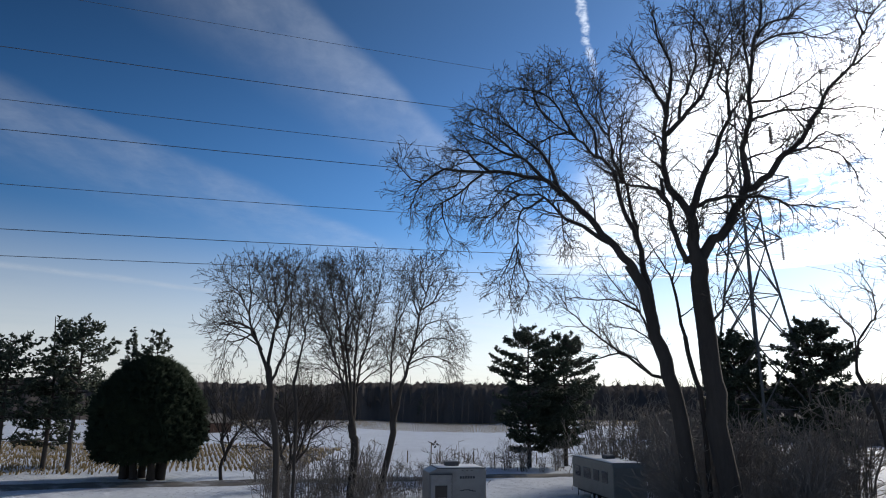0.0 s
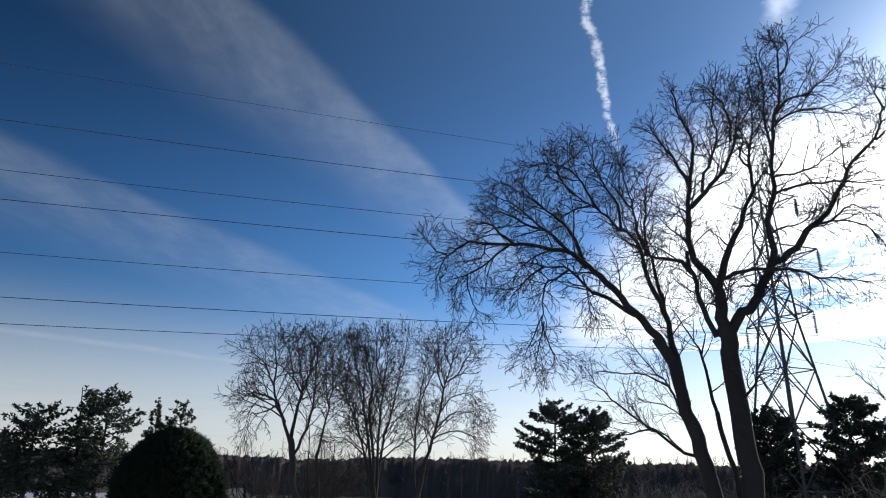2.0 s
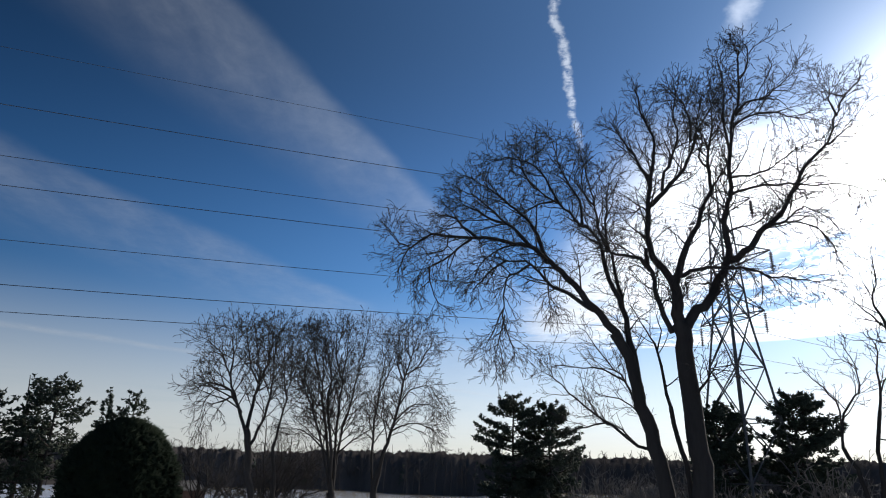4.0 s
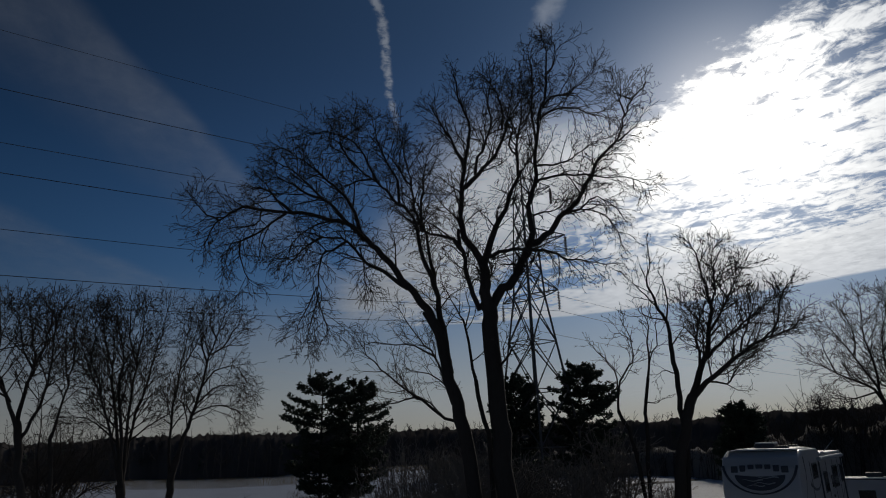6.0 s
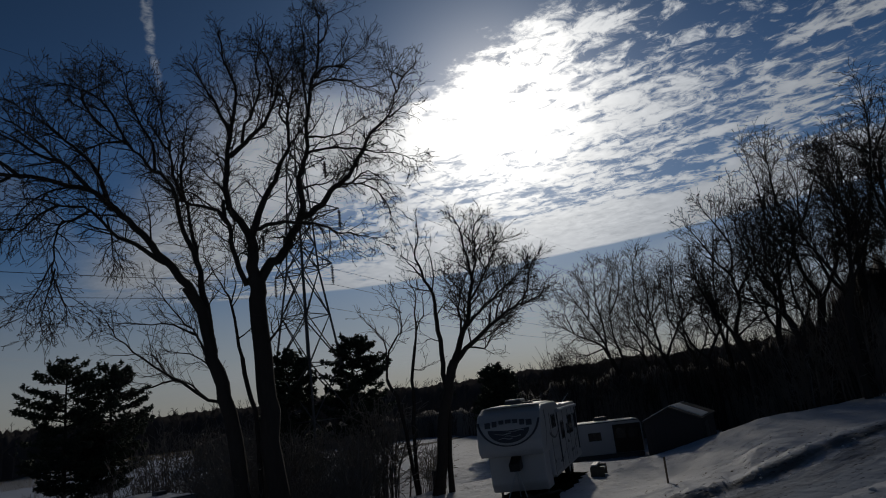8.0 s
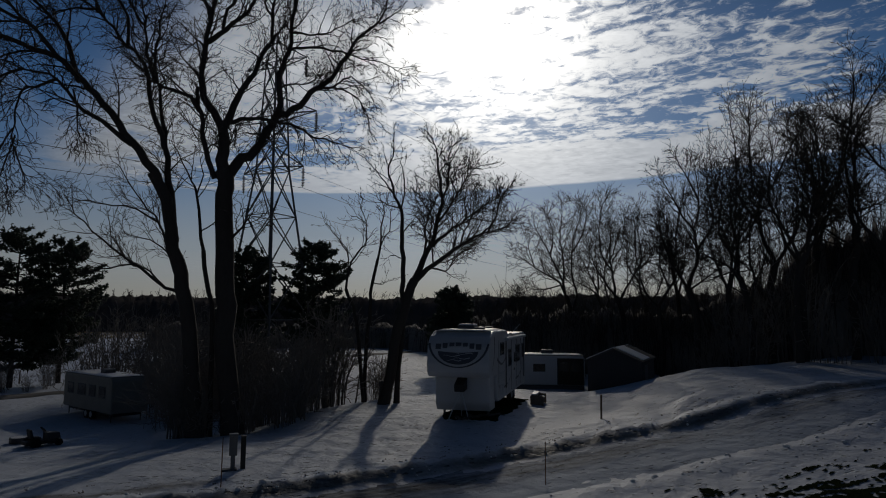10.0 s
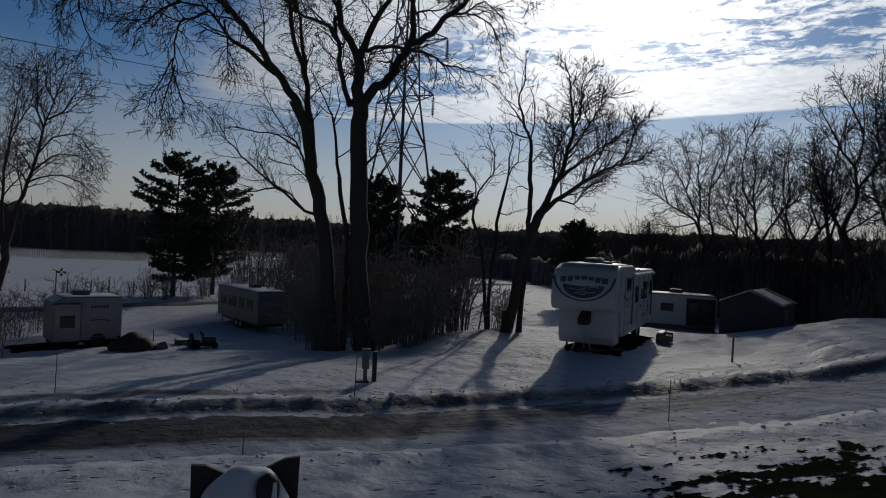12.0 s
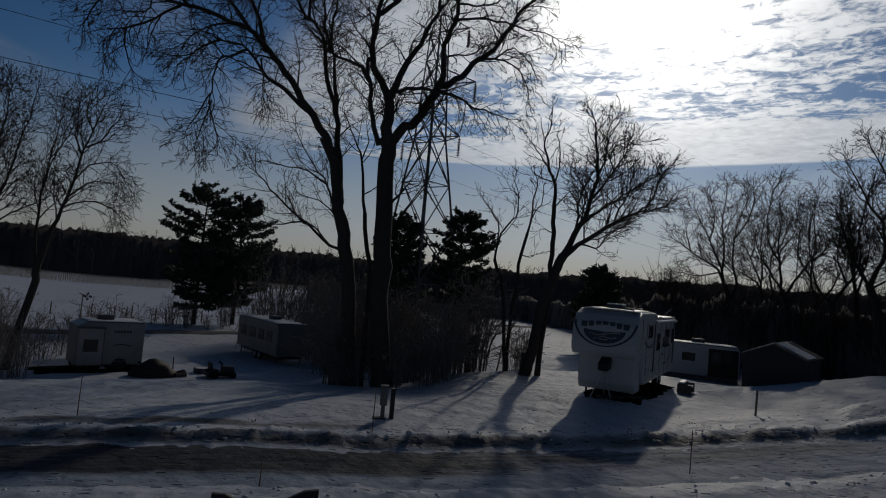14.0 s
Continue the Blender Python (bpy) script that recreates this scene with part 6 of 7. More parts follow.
def fifth_wheel():
    """The tall white trailer: nose overhanging the hitch, body behind. Local x runs from nose to tail."""
    x, y = 18.7, 20.8
    rv = thing("fifth_wheel_trailer", x, y, ground_height(20.5, 21.9) - 0.05, 35.0, "tall white fifth-wheel trailer with dark curved front graphics, parked on snow", "trailer")
    rv.scale = (1.0, 1.04, 0.98)
    top, w = 3.75, 2.6
    hull = prism([(0.06, 2.0), (0.0, 2.35), (0.16, 3.1), (0.5, 3.52), (1.2, top), (4.6, top), (5.4, top - 0.22), (11.2, top - 0.22), (11.45, top - 0.45), (11.45, 0.55), (2.35, 0.55), (2.05, 0.70), (1.9, 1.78), (0.3, 1.78)], w, 0.07)
    part("body", hull, SHELL, rv, smooth=False)
    # lower front wall and pin box
    part("front_skirt", prism([(1.15, 0.26), (0.95, 0.6), (0.9, 1.80), (2.0, 1.80), (2.3, 0.26)], w - 0.3, 0.06), SHELL, rv)
    part("pin_box", prism([(0.35, 1.15), (0.25, 1.45), (0.9, 1.72), (1.35, 1.72), (1.3, 1.25)], 0.42, 0.03), BLACK, rv, "black steel hitch pin box")
    # graphics on the nose: a dark half-oval under a name, inside a wide arc
    def nose_x(z):
        return 0.16 * max(0.0, z - 2.35) / 0.75 if z < 3.1 else 0.16 + 0.34 * (z - 3.1) / 0.42

    oval = bmesh.new()
    under = [(math.cos(math.pi + math.pi * i / 24) * 0.84, 2.90 + math.sin(math.pi + math.pi * i / 24) * 0.56) for i in range(25)]
    over = [(0.84 - 1.68 * i / 8, 2.90 - 0.06 * math.sin(math.pi * i / 8)) for i in range(1, 8)]
    oval.faces.new([oval.verts.new((nose_x(z) - 0.02, yy, z)) for yy, z in under + over])
    ext = bmesh.ops.extrude_face_region(oval, geom=list(oval.faces))
    bmesh.ops.translate(oval, vec=(0.05, 0, 0), verts=[v for v in ext["geom"] if isinstance(v, bmesh.types.BMVert)])
    emblem = part("front_graphic", oval, CHARCOAL, rv, "dark half-oval emblem")
    for k, (y0, y1, z) in enumerate(((-0.62, 0.1, 2.80), (-0.1, 0.6, 2.70), (-0.5, 0.2, 2.60), (-0.15, 0.45, 2.52))):
        pts = [(nose_x(z) - 0.024, y0 + (y1 - y0) * i / 6, z + 0.03 * math.sin(i * 1.3 + k)) for i in range(7)]
        part("emblem_streak", tubes("emblem_streak", [(pts, 0.026, 0.006)], 5), SILVER, emblem)
    for i in range(7):
        z = 3.09 + 0.06 * math.sin(math.pi * i / 6)
        part("name_bar", box(nose_x(z) + 0.012, -0.84 + i * 0.28, z, 0.05, 0.2 if i % 3 else 0.23, 0.24, 0.01, turn=(0, 12, 0)), CHARCOAL, rv)
    for side, stop in ((-1, 1.0), (1, 0.97)):
        pts = []
        for i in range(15):
            a = 0.12 + stop * i / 14 * math.pi / 2 * 1.06
            z = 3.34 - 1.12 * math.sin(a)
            pts.append((nose_x(z) - 0.004, side * 1.24 * math.cos(a), z))
        part("emblem_rim", tubes("emblem_rim", [(pts, 0.05, 0.018)], 6, 0.7), CHARCOAL, rv)
    # swooping stripes down and along the side
    for k, (x0, z0, x1, z1, sag, mat) in enumerate(((1.2, 3.5, 0.6, 1.95, 0.35, CHARCOAL), (1.9, 2.5, 5.2, 2.9, -0.5, CHARCOAL), (2.0, 1.9, 6.3, 2.6, -0.45, SILVER),
                                                   (2.5, 1.2, 6.4, 1.55, -0.3, CHARCOAL), (4.6, 3.35, 7.9, 3.0, 0.35, SILVER), (7.6, 1.15, 10.9, 2.0, -0.3, CHARCOAL))):
        pts = [(x0 + (x1 - x0) * i / 12 + (sag * math.sin(math.pi * i / 12) if abs(x1 - x0) < 1 else 0), -w / 2 - 0.002, z0 + (z1 - z0) * i / 12 + (sag * math.sin(math.pi * i / 12) if abs(x1 - x0) >= 1 else 0)) for i in range(13)]
        strip_mesh = tubes("side_stripe", [(pts, 0.085, 0.012)], 6)
        for v in strip_mesh.vertices:
            v.co.y = -w / 2 + (v.co.y + w / 2) * 0.12
        part("side_stripe", strip_mesh, mat, rv)
    for cx in (2.35, 4.4, 6.2, 8.0, 9.6):
        part("panel_seam", box(cx, -w / 2 - 0.003, 2.0, 0.035, 0.02, 2.6, 0.0), TRIM, rv)
    for cx in (2.9, 3.5, 5.2, 9.0):
        part("locker_door", box(cx, -w / 2 - 0.006, 1.0, 0.5, 0.03, 0.5, 0.01), SILVER, rv)
    for cx, cz, sx, sz in ((3.2, 2.9, 0.9, 0.5), (5.6, 2.35, 0.8, 0.75), (8.3, 2.45, 1.3, 0.85), (10.4, 2.5, 0.7, 0.7)):
        pane(rv, cx, -w / 2 - 0.01, cz, sx, 0, sz, "y")
    door = part("door", box(7.0, -w / 2 - 0.012, 1.75, 0.72, 0.05, 1.9, 0.02), SHELL, rv)
    part("door_window", box(7.0, -w / 2 - 0.04, 2.3, 0.42, 0.03, 0.5, 0.01), GLASS, door)
    part("door_handle", box(6.75, -w / 2 - 0.06, 1.7, 0.06, 0.05, 0.12, 0.01), BLACK, door)
    awning = part("awning", rod((4.0, -w / 2 - 0.1, 3.32), (10.6, -w / 2 - 0.1, 3.32), 0.09, sides=12), SILVER, rv, "rolled grey awning")
    part("awning_arm", rod((4.1, -w / 2 - 0.06, 1.0), (4.1, -w / 2 - 0.06, 3.3), 0.03, sides=6), TRIM, awning)
    part("awning_arm", rod((10.5, -w / 2 - 0.06, 1.0), (10.5, -w / 2 - 0.06, 3.3), 0.03, sides=6), TRIM, awning)
    for cx in (2.6, 6.6):
        unit_box = part("roof_air_unit", box(cx, 0.1, top + 0.13 - (0.2 if cx > 5 else 0), 0.95, 0.75, 0.24, 0.07), TRIM, rv)
        snow = part("unit_snow", box(cx, 0.1, top + 0.27 - (0.2 if cx > 5 else 0), 0.85, 0.66, 0.07, 0.03), SNOW_CAP, unit_box)
    for cx, cy in ((1.7, -0.6), (3.9, 0.5), (4.4, -0.5)):
        part("roof_vent", box(cx, cy, top + 0.08, 0.4, 0.4, 0.16, 0.03), TRIM, rv)
    snow_slab(rv, 0.9, 4.6, -1.18, 1.18, top + 0.003, 3)
    # folding tripod that holds up the hitch pin
    for lx, ly in ((0.35, -0.4), (0.35, 0.45), (1.05, 0.05)):
        part("pin_stand_leg", rod((0.7, 0, 1.2), (lx, ly, -0.05), 0.025, sides=6), SILVER, rv)
    for s in (-1, 1):
        part("landing_leg", rod((1.75, s * 0.95, -0.1), (1.75, s * 0.95, 0.6), 0.05, sides=8), TRIM, rv)
        for cx in (7.4, 8.3):
            wheel(rv, cx, s * 1.02)
    part("chassis", box(6.6, 0, 0.48, 9.0, 1.7, 0.2, 0.02), BLACK, rv)
    part("rear_bumper", box(11.6, 0, 0.62, 0.16, 2.3, 0.14, 0.02), TRIM, rv)
    bm = bmesh.new()
    for s in (-0.18, 0.18):
        rod((11.52, 0.7 + s, 0.9), (11.52, 0.7 + s, 3.5), 0.02, sides=6, bm=bm)
    for k in range(8):
        rod((11.52, 0.52, 1.0 + k * 0.33), (11.52, 0.88, 1.0 + k * 0.33), 0.016, sides=6, bm=bm)
    part("ladder", bm, SILVER, rv)
    part("roof_aerial", rod((9.5, -0.9, top - 0.2), (10.3, -1.2, top + 0.25), 0.02, sides=5), SILVER, rv)


def side_of(x, y, turn, lx, ly):
    a = radians(turn)
    return x + lx * math.cos(a) - ly * math.sin(a), y + lx * math.sin(a) + ly * math.cos(a)


def litter():
    # bare patch and odds and ends round the tall trailer
    z = ground_height(19.6, 21.0)
    rng = random.Random(2)
    pile = thing("timber_blocks", 19.7, 20.8, z, 0, "dark loose timber blocks under the trailer nose", "timber")
    for i in range(9):
        a = i * 0.7
        part("block", box(math.cos(a) * 0.9 + rng.gauss(0, .2), math.sin(a) * 0.4 + rng.gauss(0, .1), 0.03 + i * 0.012, rng.uniform(0.5, 0.9), 0.14, 0.05, 0.01, turn=(0, rng.uniform(-6, 6), rng.uniform(0, 180))), BLACK, pile)
    x, y = 27.2, 24.0
    step = thing("trailer_steps", x, y, ground_height(x, y), 35, "low dark wooden steps topped with bright snow", "steps")
    for k in range(2):
        part("tread", box(0, -0.3 * k, 0.5 - k * 0.22, 1.5, 0.32, 0.05, 0.01), WOOD, step)
        part("tread_snow", box(0, -0.3 * k, 0.56 - k * 0.22, 1.4, 0.3, 0.07, 0.03), SNOW_CAP, step)
    for s in (-0.7, 0.7):
        part("side_board", box(s, -0.15, 0.24, 0.05, 0.7, 0.5, 0.01), WOOD, step)


def bare_patch(px, py, turn, length, half, label):
    """Earth that has stayed bare under a trailer."""
    nx, ny = 40, 18
    verts, faces = [], []
    for i in range(nx):
        for j in range(ny):
            u, v = i / (nx - 1), j / (ny - 1) * 2 - 1
            reach = half + 0.35 * noise.noise((u * 7, v, 3)) - 0.5 * (2 * u - 1) ** 4
            x, y = side_of(px, py, turn, -0.2 + length * u, v * reach + 0.25 * noise.noise((u * 9, v * 3, 8)))
            verts.append((x, y, ground_height(x, y) + 0.03 - 0.08 * max(abs(v), abs(2 * u - 1)) ** 8))
    for i in range(nx - 1):
        for j in range(ny - 1):
            a = i * ny + j
            faces.append((a, a + ny, a + ny + 1, a + 1))
    tagged(part("bare_earth", arrays("bare_earth", np.array(verts), np.array(faces)), TURF, smooth=True), label, "ground", kind="structure")


fifth_wheel()
litter()
bare_patch(18.9, 20.6, 35, 11.0, 1.6, "dark bare earth under the tall trailer")
bare_patch(-3.0, 43.2, 14, 8.6, 1.6, "dark bare earth beside the travel trailer")


def camper(name, x, y, z, turn, length, width, height, mat, label, windows, end_windows, seed, nose=0.25, logo=False, skirt=False):
    """A travel trailer. Local x runs along it from the near end; windows: (x, z, width, height) on the -y side; end ones: (y, z, w, h)."""
    ob = thing(name, x, y, z, turn, label, "trailer")
    floor = 0.62
    part("body", prism([(0, floor), (0, height - 0.25), (nose, height), (length - 0.1, height), (length, height - 0.2), (length, floor)], width, 0.06), mat, ob)
    # shallow ribs of the siding
    bm = bmesh.new()
    for k in range(5):
        box(length / 2, -width / 2 - 0.006, floor + 0.22 + k * 0.16, length - 0.3, 0.014, 0.03, 0.0, bm)
    part("siding_ribs", bm, mat, ob)
    for cx, cz, sx, sz in windows:
        pane(ob, cx, -width / 2 - 0.012, cz, sx, 0, sz, "y")
    for cy, cz, sy, sz in end_windows:
        pane(ob, -0.012, cy, cz, -0.01, sy, sz, "x")
    entry = width / 2 + 0.015 if logo else -width / 2 - 0.015
    door = part("door", box(length * 0.7, entry, floor + 0.95, 0.68, 0.05, 1.75, 0.02), mat, ob)
    part("door_handle", box(length * 0.7 - 0.26, entry + math.copysign(0.035, entry), floor + 0.9, 0.05, 0.05, 0.12, 0.01), TRIM, door)
    if logo:
        for k in range(6):
            part("name_bar", box(length * 0.55 + k * 0.17, -width / 2 - 0.012, height - 0.55, 0.13, 0.02, 0.15, 0.0), CHARCOAL, ob)
        bm = bmesh.new()
        for k in range(5):
            box(length * 0.57 + k * 0.2, -width / 2 - 0.012, height - 1.35 + 0.05 * math.sin(k), 0.26, 0.02, 0.05, 0.0, bm)
        part("swoosh", bm, CHARCOAL, ob)
        for k in range(3):
            part("roof_light", box(length * 0.58 + k * 0.3, -width / 2 - 0.01, height - 0.14, 0.1, 0.03, 0.05, 0.01), TRIM, ob)
    part("roof_edge", box(length / 2 + nose / 2, 0, height + 0.01, length - nose, width + 0.06, 0.05, 0.02), TRIM, ob)
    snow_slab(ob, nose + 0.1, length - 0.15, -width / 2 + 0.06, width / 2 - 0.06, height + 0.036, seed, 0.07)
    part("roof_air_unit", box(length * 0.45, 0, height + 0.2, 0.9, 0.7, 0.32, 0.07), TRIM, ob)
    part("chassis", box(length / 2, 0, 0.52, length * 0.94, width * 0.72, 0.22, 0.02), BLACK, ob)
    for s in (-1, 1):
        for cx in (length * 0.42, length * 0.42 + 0.8):
            wheel(ob, cx, s * (width / 2 - 0.2), 0.34)
    if skirt:
        part("skirting", box(length / 2, 0, 0.3, length * 0.97, width * 0.96, 0.62, 0.02), TRIM, ob)
    for cx in (0.5, length - 0.5):
        for s in (-1, 1):
            part("jack", rod((cx, s * width * 0.4, 0.0), (cx, s * width * 0.4, 0.6), 0.04, sides=6), TRIM, ob)
    return ob


def ground_at(x, y):
    return ground_height(x, y) - 0.02


x, y = -0.8, 44.6
camper("travel_trailer", x, y, ground_at(0.5, 45.5) - 0.3, 12, 3.75, 2.3, 3.15, GREYED, "greyed white travel trailer with dark bars and snow on its roof", (), (), 6, 0.5, True)


def slide_out(ob, width):
    """The room that slides out of the travel trailer's side, with its window, and the wheel arch beside it."""
    box_out = part("slide_out", box(0.72, -width / 2 - 0.16, 1.72, 1.36, 0.36, 2.15, 0.04), GREYED, ob)
    part("slide_window", box(0.72, -width / 2 - 0.345, 1.8, 0.78, 0.03, 0.72, 0.01), GLASS, box_out)
    part("slide_roof", box(0.72, -width / 2 - 0.17, 2.82, 1.46, 0.44, 0.05, 0.01), TRIM, box_out)
    part("seam", box(1.46, -width / 2 - 0.01, 1.75, 0.08, 0.03, 2.2, 0.0), TRIM, ob)
    part("wheel_arch", rod((2.45, -width / 2 - 0.012, 0.62), (2.45, -width / 2 + 0.1, 0.62), 0.42, sides=20), BLACK, ob)
    part("corner_trim", box(3.6, -width / 2 - 0.01, 0.75, 0.18, 0.03, 0.12, 0.0), BLACK, ob)


slide_out(bpy.data.objects["travel_trailer"], 2.3)
x, y = 13.2, 47.2
camper("long_trailer", x, y, ground_at(12.5, 50), 100, 7.6, 2.45, 2.95, OLD_CREAM, "long weathered cream trailer with dark windows and a snowy roof", (), (), 7, 0.2)


def windows_far_side():
    # the long trailer shows its other long wall and its plain end
    ob = bpy.data.objects["long_trailer"]
    for cx, sx in ((1.4, 0.9), (2.9, 0.9), (4.6, 1.2), (6.4, 0.9)):
        w = part("window", box(cx, 2.45 / 2 + 0.012, 1.95, sx + 0.1, 0.05, 0.8, 0.015), TRIM, ob)
        part("glass", box(cx, 2.45 / 2 + 0.026, 1.95, sx, 0.05, 0.68, 0.01), GLASS, w)


windows_far_side()
camper("motor_caravan", 40.3, 30.8, ground_at(39, 32.5) - 0.3, 132, 6.0, 2.5, 2.75, SHELL, "older white caravan with snow along its roof", (), ((0.2, 1.75, 1.6, 0.9),), 8, 0.15, skirt=True)


def caravan_windows():
    ob = bpy.data.objects["motor_caravan"]
    for cx, sx in ((3.3, 0.9), (4.8, 0.7)):
        w = part("window", box(cx, 1.2 + 0.012, 1.85, sx + 0.1, 0.05, 0.68, 0.015), TRIM, ob)
        part("glass", box(cx, 1.2 + 0.026, 1.85, sx, 0.05, 0.58, 0.01), GLASS, w)
    # a dark panel paints in the shade on this end of the side
    shade_panel = part("side_cladding", box(1.05, 1.2 + 0.045, 1.6, 1.9, 0.05, 1.9, 0.01), TARP, ob, "dark brown panel standing for the caravan's shaded side")
    for cx in (0.6, 1.5):
        part("pane", box(cx, 1.2 + 0.075, 1.95, 0.65, 0.03, 0.7, 0.01), GLASS, shade_panel)
    part("waist_band", box(2.8, 1.2 + 0.008, 1.25, 5.3, 0.02, 0.14), CHARCOAL, ob)


caravan_windows()


# ---- shed and barn ----
def gabled(name, x, y, z, turn, length, width, eave, ridge, wall_mat, label, category, seed, boards=0.0, snowy=True):
    """A gabled building, its gable end at local x = 0."""
    ob = thing(name, x, y, z, turn, label, category)
    bm = bmesh.new()
    sec = [(-width / 2, -0.3), (-width / 2, eave), (0, ridge), (width / 2, eave), (width / 2, -0.3)]
    a = [bm.verts.new((0, q, r)) for q, r in sec]
    b = [bm.verts.new((length, q, r)) for q, r in sec]
    bm.faces.new(a), bm.faces.new(list(reversed(b)))
    for i in range(5):
        bm.faces.new((a[i], b[i], b[(i + 1) % 5], a[(i + 1) % 5]))
    part("wall_shell", bm, wall_mat, ob)
    slope = math.degrees(math.atan2(ridge - eave, width / 2))
    run = math.hypot(ridge - eave, width / 2) + 0.2
    for s in (-1, 1):
        roof = part("roof", box(length / 2, s * (width / 4 + 0.07), (ridge + eave) / 2 + 0.02, length + 0.4, run, 0.08, 0.01, turn=(-s * slope, 0, 0)), ROOFING, ob)
        if snowy:
            part("roof_snow", box(length * (0.5 if s > 0 else 0.34), s * (width / 4 + 0.05), (ridge + eave) / 2 + 0.10, length * (1.0 if s > 0 else 0.5), run - 0.14, 0.07, 0.03, turn=(-s * slope, 0, 0)), SNOW_CAP, roof)
    if boards:
        n = int(width / boards)
        for i in range(n):
            q = -width / 2 + (i + 0.5) * width / n
            h = eave + (ridge - eave) * (1 - abs(q) / (width / 2)) - 0.06
            part("board", box(-0.012, q, h / 2 - 0.1, 0.03, width / n - 0.02, h, 0.0), wall_mat, ob)
        n = int(length / boards)
        for i in range(n):
            part("board", box((i + 0.5) * length / n, -width / 2 - 0.012, eave / 2 - 0.1, length / n - 0.02, 0.03, eave - 0.02, 0.0), wall_mat, ob)
    return ob


shed = gabled("garden_shed", 36.5, 25.5, min(ground_at(37, 25), ground_at(42, 27), ground_at(38, 23)) + 0.35, 24, 5.8, 3.4, 2.15, 2.9, SHED, "dark painted garden shed with a snowy gabled roof", "shed", 1, 0.3)
part("door", box(1.9, -1.74, 0.95, 1.3, 0.05, 1.8, 0.01), TRIM, shed)
gabled("red_barn", -46.5, 132.0, ground_at(-46, 133) - 0.3, 70, 6.5, 5.0, 2.2, 3.8, BARN, "small faded red barn among dark trees", "barn", 2, 0.6, False)


# ---- posts and small things ----
def posts():
    x, y = 8.95, 20.5
    meter = thing("meter_pedestal", x, y, ground_at(x, y), -20, "narrow grey utility pedestal on a snowy bank", "pedestal")
    part("column", box(0, 0, 0.4, 0.13, 0.13, 0.9, 0.01), GREY_BOX, meter)
    part("cabinet", box(0.0, -0.01, 0.78, 0.24, 0.2, 0.62, 0.02), GREY_BOX, meter)
    part("cabinet_lid", box(0.0, -0.01, 1.12, 0.28, 0.24, 0.05, 0.015), GREY_BOX, meter)
    part("foot_plate", box(-0.1, 0, 0.03, 0.45, 0.3, 0.08, 0.02), TRIM, meter)
    x, y = 9.33, 20.6
    post = thing("black_post", x, y, ground_at(x, y), -20, "short square black post beside the pedestal", "post")
    part("shaft", box(0, 0, 0.48, 0.15, 0.15, 1.06, 0.015), BLACK, post)
    part("cap", box(0, 0, 1.02, 0.17, 0.17, 0.04, 0.01), BLACK, post)
    x, y = 24.4, 17.75
    thin = thing("thin_post", x, y, ground_at(x, y), 0, "thin dark wooden post in the snow", "post")
    part("shaft", rod((0, 0, -0.2), (0.03, 0, 1.05), 0.045, 0.04, 8), WOOD, thin)
    g = "snow marker rods"
    for k, (x, y, h) in enumerate(((-0.1, 21.8, 1.15), (7.6, 18.1, 1.35), (3.55, 14.6, 0.55), (14.8, 12.7, 1.25), (-13.7, 34.6, 1.2), (-8.6, 34.5, 0.5))):
        rod_ob = thing("marker_rod", x, y, ground_at(x, y), 0, "thin upright driveway marker rod in snow", "marker", g)
        part("shaft", rod((0, 0, -0.2), (0.02, 0.01, h), 0.016 if k < 4 else 0.05, 0.012 if k < 4 else 0.05, 6), MARKER if k < 4 else WOOD, rod_ob)
    for x, y in ((2.4, 79.5), (-3.6, 80), (4.2, 81), (6.5, 79), (11.5, 80), (0.2, 80.5)):
        f = thing("fence_post", x, y, ground_at(x, y), 0, "short grey wooden fence post", "post", "fence posts by the field")
        part("shaft", rod((0, 0, -0.2), (0.02, 0, 1.35), 0.07, 0.06, 6), WOOD, f)
    x, y = -0.6, 53.0
    pole = thing("yard_pole", x, y, ground_at(x, y), 0, "slender pole with a small wind spinner on top", "pole")
    part("shaft", rod((0, 0, -0.2), (0.05, 0, 3.9), 0.05, 0.035, 8), WOOD, pole)
    bm = bmesh.new()
    for a in range(4):
        box(0.35 + 0.18 * math.cos(a * 1.57), 0, 3.75 + 0.18 * math.sin(a * 1.57), 0.22, 0.04, 0.13, 0.01, bm, turn=(0, a * 90 + 30, 0))
    part("vane", bm, TRIM, pole)
    part("crossbar", rod((-0.2, 0, 3.95), (0.35, 0, 3.75), 0.03, sides=6), TRIM, pole)


posts()


